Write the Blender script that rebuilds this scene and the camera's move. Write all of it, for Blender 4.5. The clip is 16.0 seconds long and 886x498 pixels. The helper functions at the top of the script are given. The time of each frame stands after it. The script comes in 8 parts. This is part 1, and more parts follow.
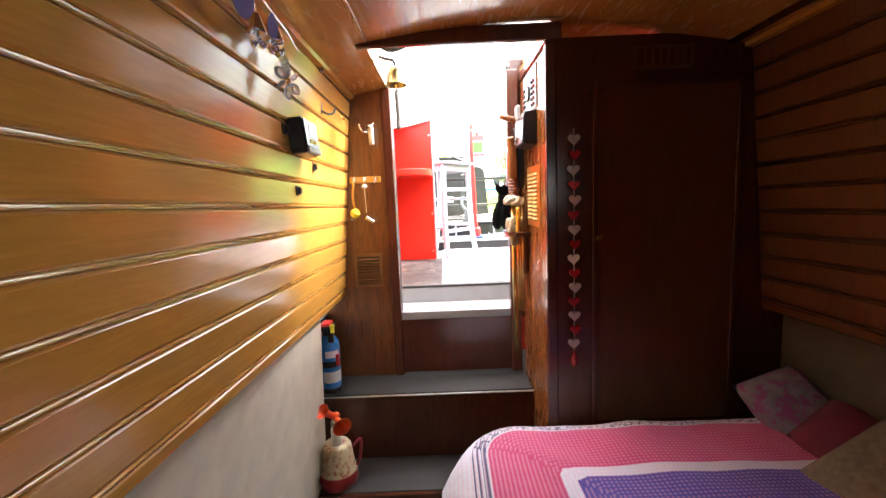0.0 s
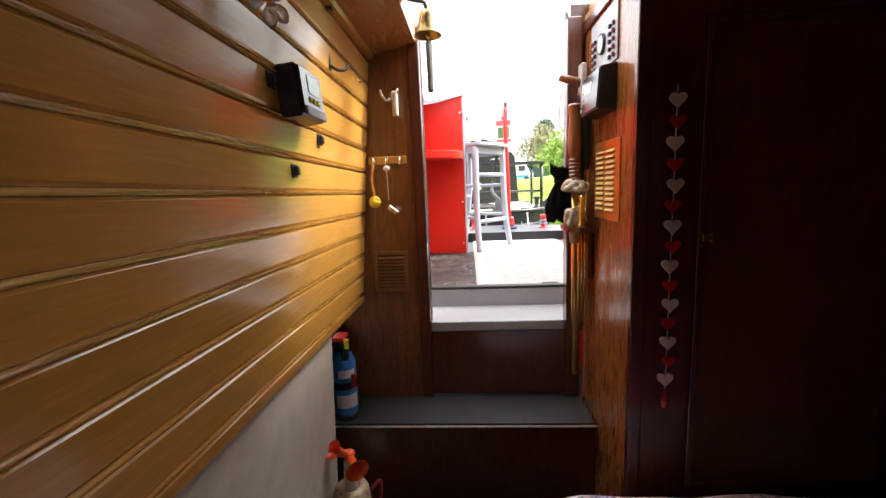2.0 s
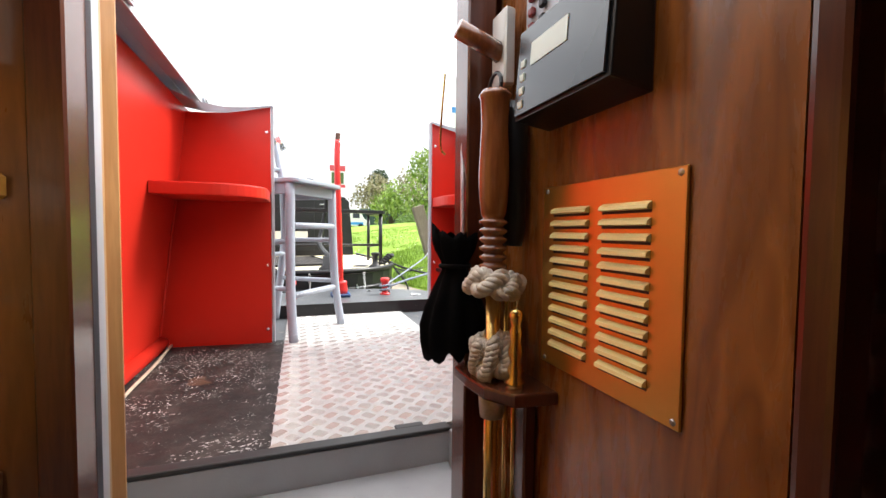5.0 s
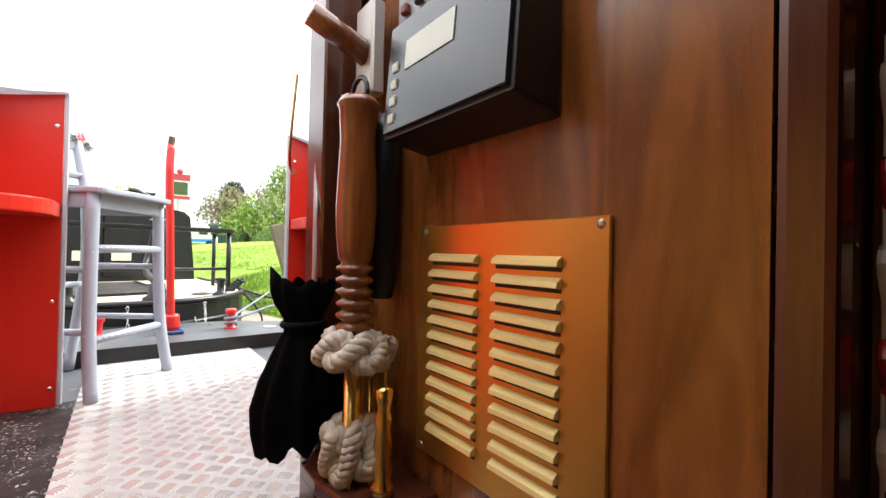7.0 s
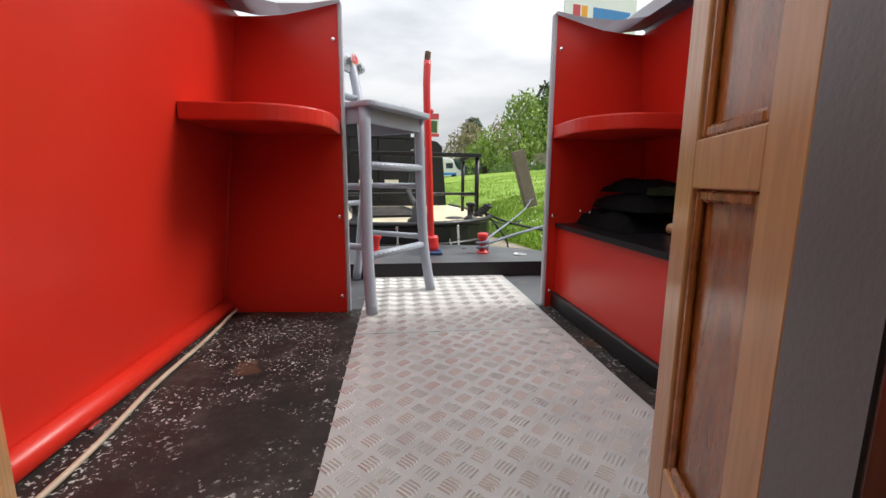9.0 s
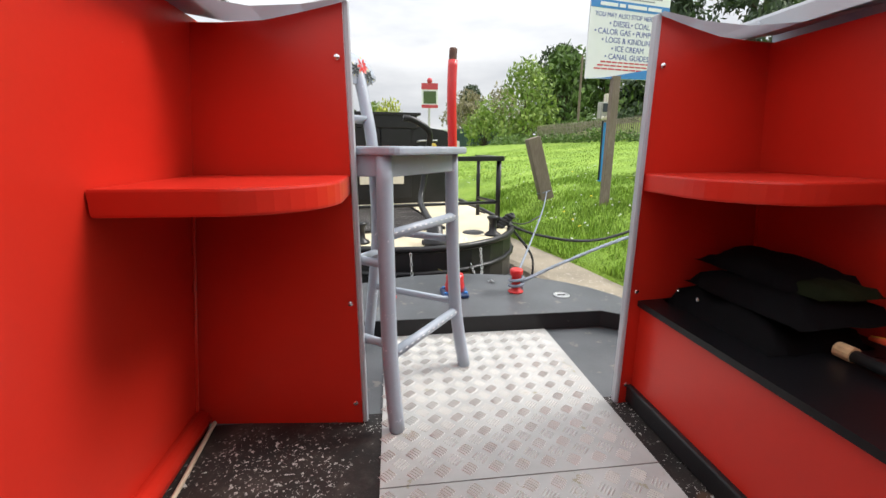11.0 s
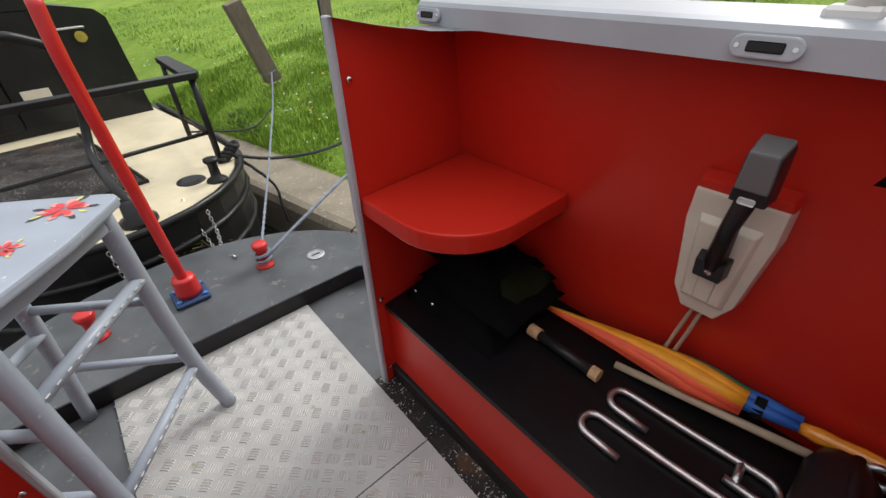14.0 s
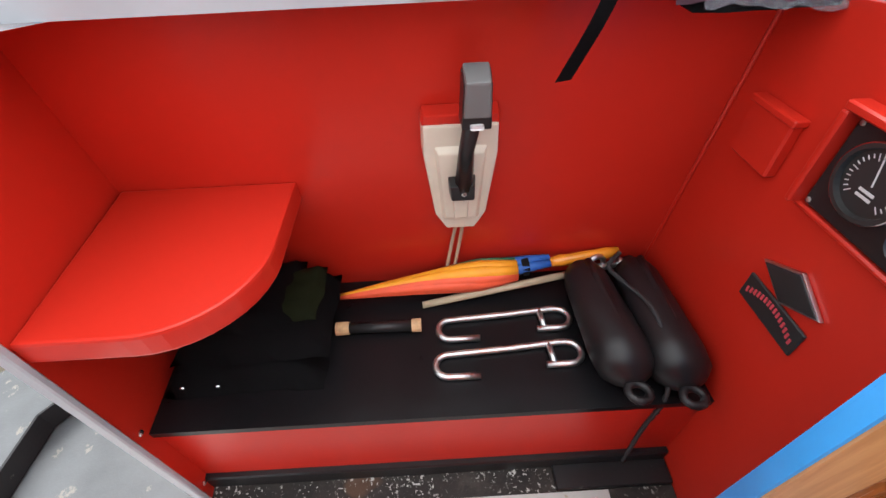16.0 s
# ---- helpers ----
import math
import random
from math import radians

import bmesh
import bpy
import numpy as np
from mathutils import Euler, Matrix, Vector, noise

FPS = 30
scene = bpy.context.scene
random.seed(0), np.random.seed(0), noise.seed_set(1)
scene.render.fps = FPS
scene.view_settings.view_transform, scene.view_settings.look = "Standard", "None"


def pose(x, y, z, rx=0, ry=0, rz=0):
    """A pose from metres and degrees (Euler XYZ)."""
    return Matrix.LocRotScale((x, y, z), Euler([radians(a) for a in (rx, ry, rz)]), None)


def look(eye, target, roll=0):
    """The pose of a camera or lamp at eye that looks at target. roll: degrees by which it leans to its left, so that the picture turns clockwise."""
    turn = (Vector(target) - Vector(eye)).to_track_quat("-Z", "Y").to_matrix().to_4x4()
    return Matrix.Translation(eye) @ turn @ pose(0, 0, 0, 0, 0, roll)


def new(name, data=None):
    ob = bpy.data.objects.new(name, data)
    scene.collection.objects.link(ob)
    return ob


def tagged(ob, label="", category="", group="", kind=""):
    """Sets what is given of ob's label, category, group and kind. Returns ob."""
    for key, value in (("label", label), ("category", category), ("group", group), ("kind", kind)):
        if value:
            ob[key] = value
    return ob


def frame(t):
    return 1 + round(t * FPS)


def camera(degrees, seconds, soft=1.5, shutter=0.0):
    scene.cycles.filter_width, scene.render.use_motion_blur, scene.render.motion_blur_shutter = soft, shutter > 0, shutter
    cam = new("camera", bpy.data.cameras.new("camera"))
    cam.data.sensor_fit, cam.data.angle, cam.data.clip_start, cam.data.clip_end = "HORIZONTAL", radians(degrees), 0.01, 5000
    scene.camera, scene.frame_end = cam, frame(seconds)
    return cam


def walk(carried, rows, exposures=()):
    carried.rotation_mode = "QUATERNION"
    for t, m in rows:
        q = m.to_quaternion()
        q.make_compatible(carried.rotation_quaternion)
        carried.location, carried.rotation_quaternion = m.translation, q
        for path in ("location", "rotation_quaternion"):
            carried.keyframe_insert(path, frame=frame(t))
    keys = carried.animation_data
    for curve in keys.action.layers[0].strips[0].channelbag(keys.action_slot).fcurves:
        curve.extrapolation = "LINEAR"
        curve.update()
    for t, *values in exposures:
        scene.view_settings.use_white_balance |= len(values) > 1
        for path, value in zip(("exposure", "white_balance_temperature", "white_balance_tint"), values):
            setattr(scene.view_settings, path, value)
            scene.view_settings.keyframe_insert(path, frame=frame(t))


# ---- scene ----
cam = camera(94.2, 16.0, 1.5, 0.0)
PATH = [
    (0, (-0.316, 0.007, 1.143), (-0.335, 1.992, 0.9), -2.4),
    (0.5, (-0.329, 0.015, 1.133), (-0.551, 1.985, 0.871), -2.9),
    (1, (-0.367, 0.094, 1.137), (-0.643, 2.059, 0.888), -3.6),
    (1.5, (-0.39, 0.239, 1.133), (-0.569, 2.209, 0.84), -3.2),
    (2, (-0.382, 0.372, 1.138), (-0.513, 2.345, 0.839), -2.3),
    (2.5, (-0.337, 0.553, 1.134), (-0.468, 2.525, 0.828), -2.4),
    (3, (-0.327, 0.718, 1.134), (-0.426, 2.701, 0.894), -3.6),
    (3.5, (-0.35, 0.927, 1.138), (-0.272, 2.919, 0.978), -4.9),
    (4, (-0.346, 1.064, 1.136), (-0.117, 3.045, 0.984), -4.9),
    (4.5, (-0.321, 1.211, 1.152), (0.061, 3.164, 0.952), -2.5),
    (5, (-0.28, 1.293, 1.196), (0.378, 3.179, 1.108), 0.6),
    (5.2, (-0.271, 1.334, 1.223), (0.518, 3.172, 1.22), 1.4),
    (7.3, (-0.203, 1.414, 1.228), (1.025, 2.992, 1.221), 1.4),
    (7.5, (-0.195, 1.412, 1.196), (0.965, 3.034, 1.041), 1.1),
    (8, (-0.187, 1.436, 1.142), (0.799, 3.126, 0.729), -0.5),
    (8.5, (-0.177, 1.576, 1.119), (0.446, 3.446, 0.78), 1.3),
    (9, (-0.209, 1.844, 1.158), (0.014, 3.805, 0.832), 0.3),
    (9.2, (-0.235, 1.956, 1.211), (-0.119, 3.921, 0.852), -2.5),
    (11.3, (-0.301, 2.368, 1.456), (-0.06, 4.297, 0.985), 0.2),
    (11.5, (-0.247, 2.376, 1.469), (-0.1, 4.32, 1.022), -1.7),
    (12, (-0.21, 2.432, 1.544), (-0.196, 4.387, 1.126), -4.6),
    (12.5, (-0.203, 2.58, 1.652), (-0.067, 4.534, 1.243), -7.6),
    (13, (-0.167, 2.647, 1.846), (0.298, 4.476, 1.184), -8.0),
    (13.5, (-0.13, 2.598, 1.915), (0.742, 4.093, 0.912), -2.6),
    (14, (-0.035, 2.608, 1.867), (1.017, 3.867, 0.723), -1.7),
    (14.5, (0.06, 2.71, 1.894), (1.254, 3.715, 0.643), -2.7),
    (15, (0.072, 2.719, 1.912), (1.373, 3.366, 0.537), 1.5),
    (15.5, (0.033, 2.756, 1.925), (1.441, 3.065, 0.538), -1.5),
    (16, (0.034, 2.806, 1.886), (1.484, 2.792, 0.508), -2.8),
]
EXPOSURES = [(0.0, 3.0), (0.5, 2.3), (1.0, 2.1), (1.5, 1.82), (2.5, 1.6), (4.0, 1.22), (4.6, 1.1), (5.2, 0.8), (7.3, 0.9), (7.6, 0.8), (8.0, 0.25), (9.0, -0.16), (11.3, 0.02), (12.5, 0.02), (13.0, -0.25), (14.0, -0.65), (14.5, -0.75), (15.0, -0.7), (15.5, -0.33), (16.0, 0.69)]
walk(cam, [(t, look(eye, target, roll)) for t, eye, target, roll in PATH], EXPOSURES)

# ---- light ----
SUN_DIR = Vector((0.72, 0.13, 0.70)).normalized()     # towards the bright part of the overcast
world = bpy.data.worlds.new("overcast_sky")
scene.world = world
world.use_nodes = True
wn, wl = world.node_tree.nodes, world.node_tree.links
sky = wn.new("ShaderNodeTexSky")
sky.sky_type, sky.sun_disc = "NISHITA", False
sky.sun_elevation, sky.sun_rotation = math.asin(SUN_DIR.z), math.atan2(SUN_DIR.x, SUN_DIR.y)
sky.dust_density, sky.air_density = 4.0, 1.0
wtc, wmap = wn.new("ShaderNodeTexCoord"), wn.new("ShaderNodeMapping")
wmap.inputs["Scale"].default_value = (1.0, 1.0, 3.2)
wnoise = wn.new("ShaderNodeTexNoise")
wnoise.inputs["Scale"].default_value, wnoise.inputs["Detail"].default_value = 2.6, 5.0
wramp = wn.new("ShaderNodeValToRGB")
wramp.color_ramp.elements[0].position, wramp.color_ramp.elements[0].color = 0.34, (7.4, 7.7, 8.2, 1)
wramp.color_ramp.elements[1].position, wramp.color_ramp.elements[1].color = 0.60, (11.5, 11.6, 11.8, 1)
wmix = wn.new("ShaderNodeMix")
wmix.data_type = "RGBA"
wmix.inputs["Factor"].default_value = 0.92
wl.new(wtc.outputs["Generated"], wmap.inputs["Vector"])
wl.new(wmap.outputs[0], wnoise.inputs["Vector"])
wl.new(wnoise.outputs["Fac"], wramp.inputs["Fac"])
wl.new(sky.outputs[0], wmix.inputs["A"])
wl.new(wramp.outputs[0], wmix.inputs["B"])
wsep, wgrad, wmul = wn.new("ShaderNodeSeparateXYZ"), wn.new("ShaderNodeMapRange"), wn.new("ShaderNodeVectorMath")
wgrad.inputs["From Min"].default_value, wgrad.inputs["From Max"].default_value = 0.15, 0.95      # an overcast sky is brighter overhead
wgrad.inputs["To Min"].default_value, wgrad.inputs["To Max"].default_value = 1.0, 2.6
wmul.operation = "SCALE"
wl.new(wtc.outputs["Generated"], wsep.inputs[0])
wl.new(wsep.outputs["Z"], wgrad.inputs["Value"])
wl.new(wmix.outputs["Result"], wmul.inputs[0])
wl.new(wgrad.outputs[0], wmul.inputs["Scale"])
wl.new(wmul.outputs[0], wn["Background"].inputs["Color"])
wn["Background"].inputs["Strength"].default_value = 0.088

sun_data = bpy.data.lights.new("sun", "SUN")
sun_data.energy, sun_data.angle, sun_data.color = 3.5, radians(20), (1.0, 0.97, 0.93)
new("sun", sun_data).matrix_world = look(SUN_DIR * 40, (0, 0, 0))
# unseen fill lamp added inside the east wall, aimed at the pine lining
fill_lamp = bpy.data.lights.new("window_daylight", "AREA")
fill_lamp.shape, fill_lamp.size, fill_lamp.size_y, fill_lamp.energy, fill_lamp.color = "RECTANGLE", 0.34, 0.30, 0.20, (0.96, 1.0, 0.98)
fill_lamp.spread = radians(46)
new("window_daylight", fill_lamp).matrix_world = look((0.79, -1.68, 1.22), (-0.75, 0.75, 1.18))

# ---- materials ----
def nodes_of(name, rough=0.5, metal=0.0, coat=0.0):
    m = bpy.data.materials.new(name)
    m.use_nodes = True
    nt = m.node_tree
    b = nt.nodes["Principled BSDF"]
    b.inputs["Roughness"].default_value, b.inputs["Metallic"].default_value = rough, metal
    b.inputs["Coat Weight"].default_value, b.inputs["Coat Roughness"].default_value = coat, 0.12
    return m, nt, b


def coords(nt, scale):
    tc, mp = nt.nodes.new("ShaderNodeTexCoord"), nt.nodes.new("ShaderNodeMapping")
    mp.inputs["Scale"].default_value = scale
    nt.links.new(tc.outputs["Object"], mp.inputs["Vector"])
    return mp.outputs[0]


def noise_of(nt, vec, scale, detail=4.0, rough=0.55, distort=0.0):
    n = nt.nodes.new("ShaderNodeTexNoise")
    n.inputs["Scale"].default_value, n.inputs["Detail"].default_value = scale, detail
    n.inputs["Roughness"].default_value, n.inputs["Distortion"].default_value = rough, distort
    nt.links.new(vec, n.inputs["Vector"])
    return n.outputs["Fac"]


def ramp_of(nt, fac, stops):
    r = nt.nodes.new("ShaderNodeValToRGB")
    e = r.color_ramp.elements
    while len(e) < len(stops):
        e.new(0.5)
    for k, (p, c) in enumerate(stops):
        e[k].position, e[k].color = p, (*c, 1)
    nt.links.new(fac, r.inputs["Fac"])
    return r.outputs["Color"]


def mix_of(nt, fac, a, b, mode="MIX"):
    m = nt.nodes.new("ShaderNodeMix")
    m.data_type, m.blend_type = "RGBA", mode
    for sock, v in (("Factor", fac), ("A", a), ("B", b)):
        if isinstance(v, (int, float)):
            m.inputs[sock].default_value = v
        elif isinstance(v, tuple):
            m.inputs[sock].default_value = (*v, 1)
        else:
            nt.links.new(v, m.inputs[sock])
    return m.outputs["Result"]


def bump_of(nt, b, height, strength, dist=0.002):
    n = nt.nodes.new("ShaderNodeBump")
    n.inputs["Strength"].default_value, n.inputs["Distance"].default_value = strength, dist
    nt.links.new(height, n.inputs["Height"])
    nt.links.new(n.outputs[0], b.inputs["Normal"])


def rough_of(nt, b, fac, lo, hi):
    r = nt.nodes.new("ShaderNodeMapRange")
    r.inputs["To Min"].default_value, r.inputs["To Max"].default_value = lo, hi
    nt.links.new(fac, r.inputs["Value"])
    nt.links.new(r.outputs[0], b.inputs["Roughness"])


def shade(c, k):
    return tuple(min(1.0, v * k) for v in c)


def paint(name, col, rough=0.4, var=0.10, scale=5.0, fine=120.0, bump=0.12, metal=0.0, coat=0.0, chips=None, chip_at=0.68, chip_scale=30.0, each=0.0):
    """A painted, metal or plastic surface: broad unevenness, fine relief and, where given, worn-off chips."""
    m, nt, b = nodes_of(name, rough, metal, coat)
    v = coords(nt, (1, 1, 1))
    big, small = noise_of(nt, v, scale, 5), noise_of(nt, v, fine, 3)
    c = ramp_of(nt, big, [(0.3, shade(col, 1 - var)), (0.7, shade(col, 1 + var))])
    if each:
        info = nt.nodes.new("ShaderNodeObjectInfo")
        c = mix_of(nt, each, c, ramp_of(nt, info.outputs["Random"], [(0, shade(col, 0.55)), (1, shade(col, 1.45))]))
    if chips:
        f = noise_of(nt, v, chip_scale, 8, 0.7)
        c = mix_of(nt, ramp_of(nt, f, [(chip_at - 0.08, (0, 0, 0)), (chip_at - 0.05, (1, 1, 1))]), c, chips)
    nt.links.new(c, b.inputs["Base Color"])
    rough_of(nt, b, big, max(0.03, rough * 0.75), min(1, rough * 1.25))
    bump_of(nt, b, small, bump, 0.0015)
    return m


def timber(name, dark, light, grain=(14, 1.2, 14), rough=0.28, coat=0.4, each=0.5, bump=0.15, bold=0.35):
    """Wood with long grain (small scale along the grain), knots and streaks, every piece a little different."""
    m, nt, b = nodes_of(name, rough, 0, coat)
    tc, mp = nt.nodes.new("ShaderNodeTexCoord"), nt.nodes.new("ShaderNodeMapping")
    info, sc = nt.nodes.new("ShaderNodeObjectInfo"), nt.nodes.new("ShaderNodeVectorMath")
    sc.operation, sc.inputs[1].default_value = "SCALE", (1, 1, 1)
    comb, add = nt.nodes.new("ShaderNodeCombineXYZ"), nt.nodes.new("ShaderNodeVectorMath")
    mul = nt.nodes.new("ShaderNodeMath")
    mul.operation, mul.inputs[1].default_value = "MULTIPLY", 37.0
    nt.links.new(info.outputs["Random"], mul.inputs[0])
    for k in range(3):
        nt.links.new(mul.outputs[0], comb.inputs[k])
    nt.links.new(tc.outputs["Object"], add.inputs[0])
    nt.links.new(comb.outputs[0], add.inputs[1])
    mp.inputs["Scale"].default_value = grain
    nt.links.new(add.outputs[0], mp.inputs["Vector"])
    v = mp.outputs[0]
    rings = noise_of(nt, v, 1.0, 3, 0.5, 1.6)
    fine = noise_of(nt, v, 9.0, 4, 0.6, 0.4)
    wide = noise_of(nt, add.outputs[0], 3.0, 3)
    w = nt.nodes.new("ShaderNodeMath")
    w.operation, w.inputs[1].default_value = "PINGPONG", 0.085
    nt.links.new(rings, w.inputs[0])
    ring = nt.nodes.new("ShaderNodeMapRange")
    ring.inputs["From Max"].default_value = 0.085
    nt.links.new(w.outputs[0], ring.inputs["Value"])
    c = mix_of(nt, ring.outputs[0], light, tuple((1 - bold) * l + bold * d for l, d in zip(light, dark)))
    c = mix_of(nt, ramp_of(nt, fine, [(0.42, (0, 0, 0)), (0.75, (0.6, 0.6, 0.6))]), c, dark)
    c = mix_of(nt, ramp_of(nt, wide, [(0.35, (0, 0, 0)), (0.75, (0.35, 0.35, 0.35))]), c, dark)
    c = mix_of(nt, each, c, mix_of(nt, info.outputs["Random"], shade(light, 1.1), tuple(0.5 * l + 0.5 * d for l, d in zip(light, dark))), "MIX") if each else c
    nt.links.new(c, b.inputs["Base Color"])
    rough_of(nt, b, fine, rough * 0.8, rough * 1.3)
    bump_of(nt, b, fine, bump, 0.0008)
    return m


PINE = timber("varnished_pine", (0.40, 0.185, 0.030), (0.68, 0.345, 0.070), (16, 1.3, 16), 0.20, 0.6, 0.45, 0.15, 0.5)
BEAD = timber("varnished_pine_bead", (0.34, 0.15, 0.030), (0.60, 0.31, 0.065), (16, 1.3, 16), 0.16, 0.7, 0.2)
# ply for the unlit east side, its shade put into the colour
SHADEPLY = timber("shade_darkened_ply", (0.060, 0.019, 0.006), (0.150, 0.050, 0.015), (9, 9, 1.1), 0.30, 0.2, 0.15)
MAHOGANY = timber("dark_mahogany", (0.035, 0.010, 0.006), (0.11, 0.030, 0.014), (18, 18, 1.5), 0.22, 0.5, 0.2)
OAKPLY = timber("stained_oak_ply", (0.16, 0.050, 0.010), (0.36, 0.125, 0.028), (8, 8, 1.3), 0.26, 0.4, 0.0, 0.15, 0.85)
DOOROAK = timber("dark_stained_oak_ply", (0.085, 0.026, 0.007), (0.21, 0.072, 0.018), (8, 8, 1.3), 0.28, 0.35, 0.0, 0.15, 0.7)
CEILWOOD = timber("varnished_ceiling_ply", (0.30, 0.13, 0.035), (0.48, 0.23, 0.07), (7, 1.0, 7), 0.25, 0.4, 0.1)
DOORWOOD = timber("pale_door_wood", (0.30, 0.14, 0.05), (0.55, 0.31, 0.13), (14, 14, 1.3), 0.32, 0.3, 0.2)
WEATHERED = timber("weathered_timber", (0.10, 0.075, 0.055), (0.27, 0.22, 0.17), (14, 14, 1.6), 0.8, 0.0, 0.2, 0.6)
PALE_STICK = timber("pale_stick", (0.32, 0.26, 0.17), (0.55, 0.46, 0.32), (20, 2, 20), 0.5, 0.1, 0.1)
TURNED = timber("turned_hardwood", (0.12, 0.035, 0.012), (0.30, 0.095, 0.030), (20, 20, 2), 0.2, 0.6, 0.1)
RED = paint("glossy_red_paint", (0.53, 0.023, 0.012), 0.34, 0.06, 3.0, 60, 0.10, 0, 0.04, (0.50, 0.16, 0.13), 0.80, 60)
RED_TRIM = paint("red_metal_paint", (0.60, 0.02, 0.02), 0.35, 0.10, 8, 90, 0.1, 0, 0.2, (0.25, 0.08, 0.06), 0.74, 40)
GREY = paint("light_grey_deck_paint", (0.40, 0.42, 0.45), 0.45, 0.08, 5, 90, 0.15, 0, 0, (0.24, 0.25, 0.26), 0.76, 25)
# grey strip paint with the east strip's shade put into the colour
STRIPSHADE = paint("shaded_grey_strip_paint", (0.13, 0.135, 0.145), 0.45, 0.10, 6, 200, 0.2)
TRAYGREY = paint("grey_step_paint", (0.33, 0.34, 0.35), 0.5, 0.10, 6, 200, 0.3, 0, 0, (0.10, 0.10, 0.10), 0.77, 30)
DECKGREY = paint("worn_dark_grey_deck", (0.085, 0.092, 0.098), 0.38, 0.25, 5, 160, 0.35, 0, 0, (0.18, 0.17, 0.15), 0.68, 14)
BLACKSTEEL = paint("black_steel_paint", (0.013, 0.013, 0.014), 0.38, 0.25, 6, 120, 0.25, 0, 0.1, (0.07, 0.065, 0.06), 0.74, 30)
BLACKSHELF = paint("black_shelf_vinyl", (0.007, 0.007, 0.008), 0.30, 0.2, 8, 200, 0.15, 0, 0, (0.12, 0.12, 0.12), 0.80, 40)
BLACKPLASTIC = paint("black_plastic", (0.016, 0.016, 0.017), 0.35, 0.15, 10, 200, 0.1)
RUBBER = paint("black_rubber", (0.011, 0.010, 0.011), 0.42, 0.2, 9, 150, 0.15, 0, 0, (0.06, 0.06, 0.06), 0.72, 12)
BLACKCLOTH = paint("black_cloth", (0.006, 0.006, 0.007), 0.85, 0.3, 14, 400, 0.5)
GREENCLOTH = paint("dark_green_lining", (0.018, 0.024, 0.010), 0.9, 0.3, 14, 400, 0.5)
BRASS = paint("polished_brass", (0.82, 0.56, 0.19), 0.24, 0.12, 9, 90, 0.1, 1.0)
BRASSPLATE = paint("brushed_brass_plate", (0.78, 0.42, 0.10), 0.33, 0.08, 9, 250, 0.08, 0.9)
CHROME = paint("chrome", (0.75, 0.75, 0.75), 0.14, 0.06, 9, 100, 0.05, 1.0)
GALV = paint("galvanised_steel", (0.55, 0.56, 0.56), 0.38, 0.18, 30, 120, 0.25, 1.0)
ALUMINIUM = paint("aluminium_chequer_plate", (0.60, 0.585, 0.54), 0.40, 0.10, 7, 150, 0.08, 0.55, 0, (0.42, 0.40, 0.30), 0.70, 9)
STOOLGREY = paint("blue_grey_chalk_paint", (0.33, 0.37, 0.43), 0.45, 0.08, 9, 90, 0.15, 0, 0.1, (0.62, 0.64, 0.68), 0.72, 34)
# louvre brass paled: the sky's reflection is put into its colour
LOUVREBRASS = paint("sky_paled_brass", (0.90, 0.76, 0.33), 0.36, 0.08, 9, 250, 0.08, 0.20)
TREADBAR = paint("worn_aluminium_tread", (0.62, 0.61, 0.58), 0.40, 0.08, 9, 90, 0.05, 0.15)
PLATEBASE = paint("dulled_aluminium_sheet", (0.42, 0.42, 0.405), 0.55, 0.14, 7, 150, 0.1, 0.12, 0, (0.30, 0.28, 0.20), 0.70, 9)
WHITE = paint("white_paint", (0.74, 0.74, 0.73), 0.4, 0.06, 6, 90, 0.1)
IVORY = paint("ivory_plastic", (0.66, 0.61, 0.50), 0.38, 0.08, 9, 150, 0.08, 0, 0, (0.45, 0.40, 0.30), 0.75, 18)
CREAM = paint("cream_deck_paint", (0.66, 0.58, 0.40), 0.55, 0.10, 6, 150, 0.2, 0, 0, (0.42, 0.36, 0.25), 0.74, 14)
CREAMLINING = paint("cream_carpet_lining", (0.55, 0.50, 0.40), 0.95, 0.10, 14, 350, 0.8)
BLUE = paint("bright_blue_paint", (0.04, 0.30, 0.72), 0.4, 0.1, 6, 90, 0.15, 0, 0, (0.02, 0.10, 0.25), 0.8, 40)
BLUECAN = paint("blue_enamel", (0.03, 0.20, 0.55), 0.28, 0.06, 6, 90, 0.05, 0, 0.4)
NAVY = paint("navy_blue_paint", (0.02, 0.05, 0.13), 0.4, 0.2, 12, 90, 0.2, 0, 0, (0.2, 0.2, 0.2), 0.72, 30)
ORANGE = paint("orange_plastic", (0.85, 0.10, 0.02), 0.3, 0.06, 6, 90, 0.05, 0, 0.3)
YELLOW = paint("yellow_cord", (0.75, 0.60, 0.04), 0.6, 0.15, 30, 200, 0.4)
ROPEWHITE = paint("undyed_cotton_rope", (0.58, 0.52, 0.44), 0.85, 0.15, 30, 300, 0.6)
ROPEBLUE = paint("blue_grey_mooring_rope", (0.22, 0.25, 0.30), 0.85, 0.2, 30, 300, 0.6)
ROPEBLACK = paint("black_mooring_rope", (0.03, 0.03, 0.032), 0.85, 0.2, 30, 300, 0.6)
CABLE = paint("dirty_white_cable", (0.45, 0.36, 0.27), 0.5, 0.15, 20, 150, 0.1)
MAT = paint("dark_studded_rubber", (0.040, 0.038, 0.036), 0.42, 0.2, 10, 260, 0.8)
CARPET = paint("brown_carpet", (0.12, 0.09, 0.06), 0.95, 0.2, 12, 400, 0.9)
HEARTWHITE = paint("white_glass_heart", (0.72, 0.68, 0.68), 0.25, 0.05, 20, 90, 0.05)
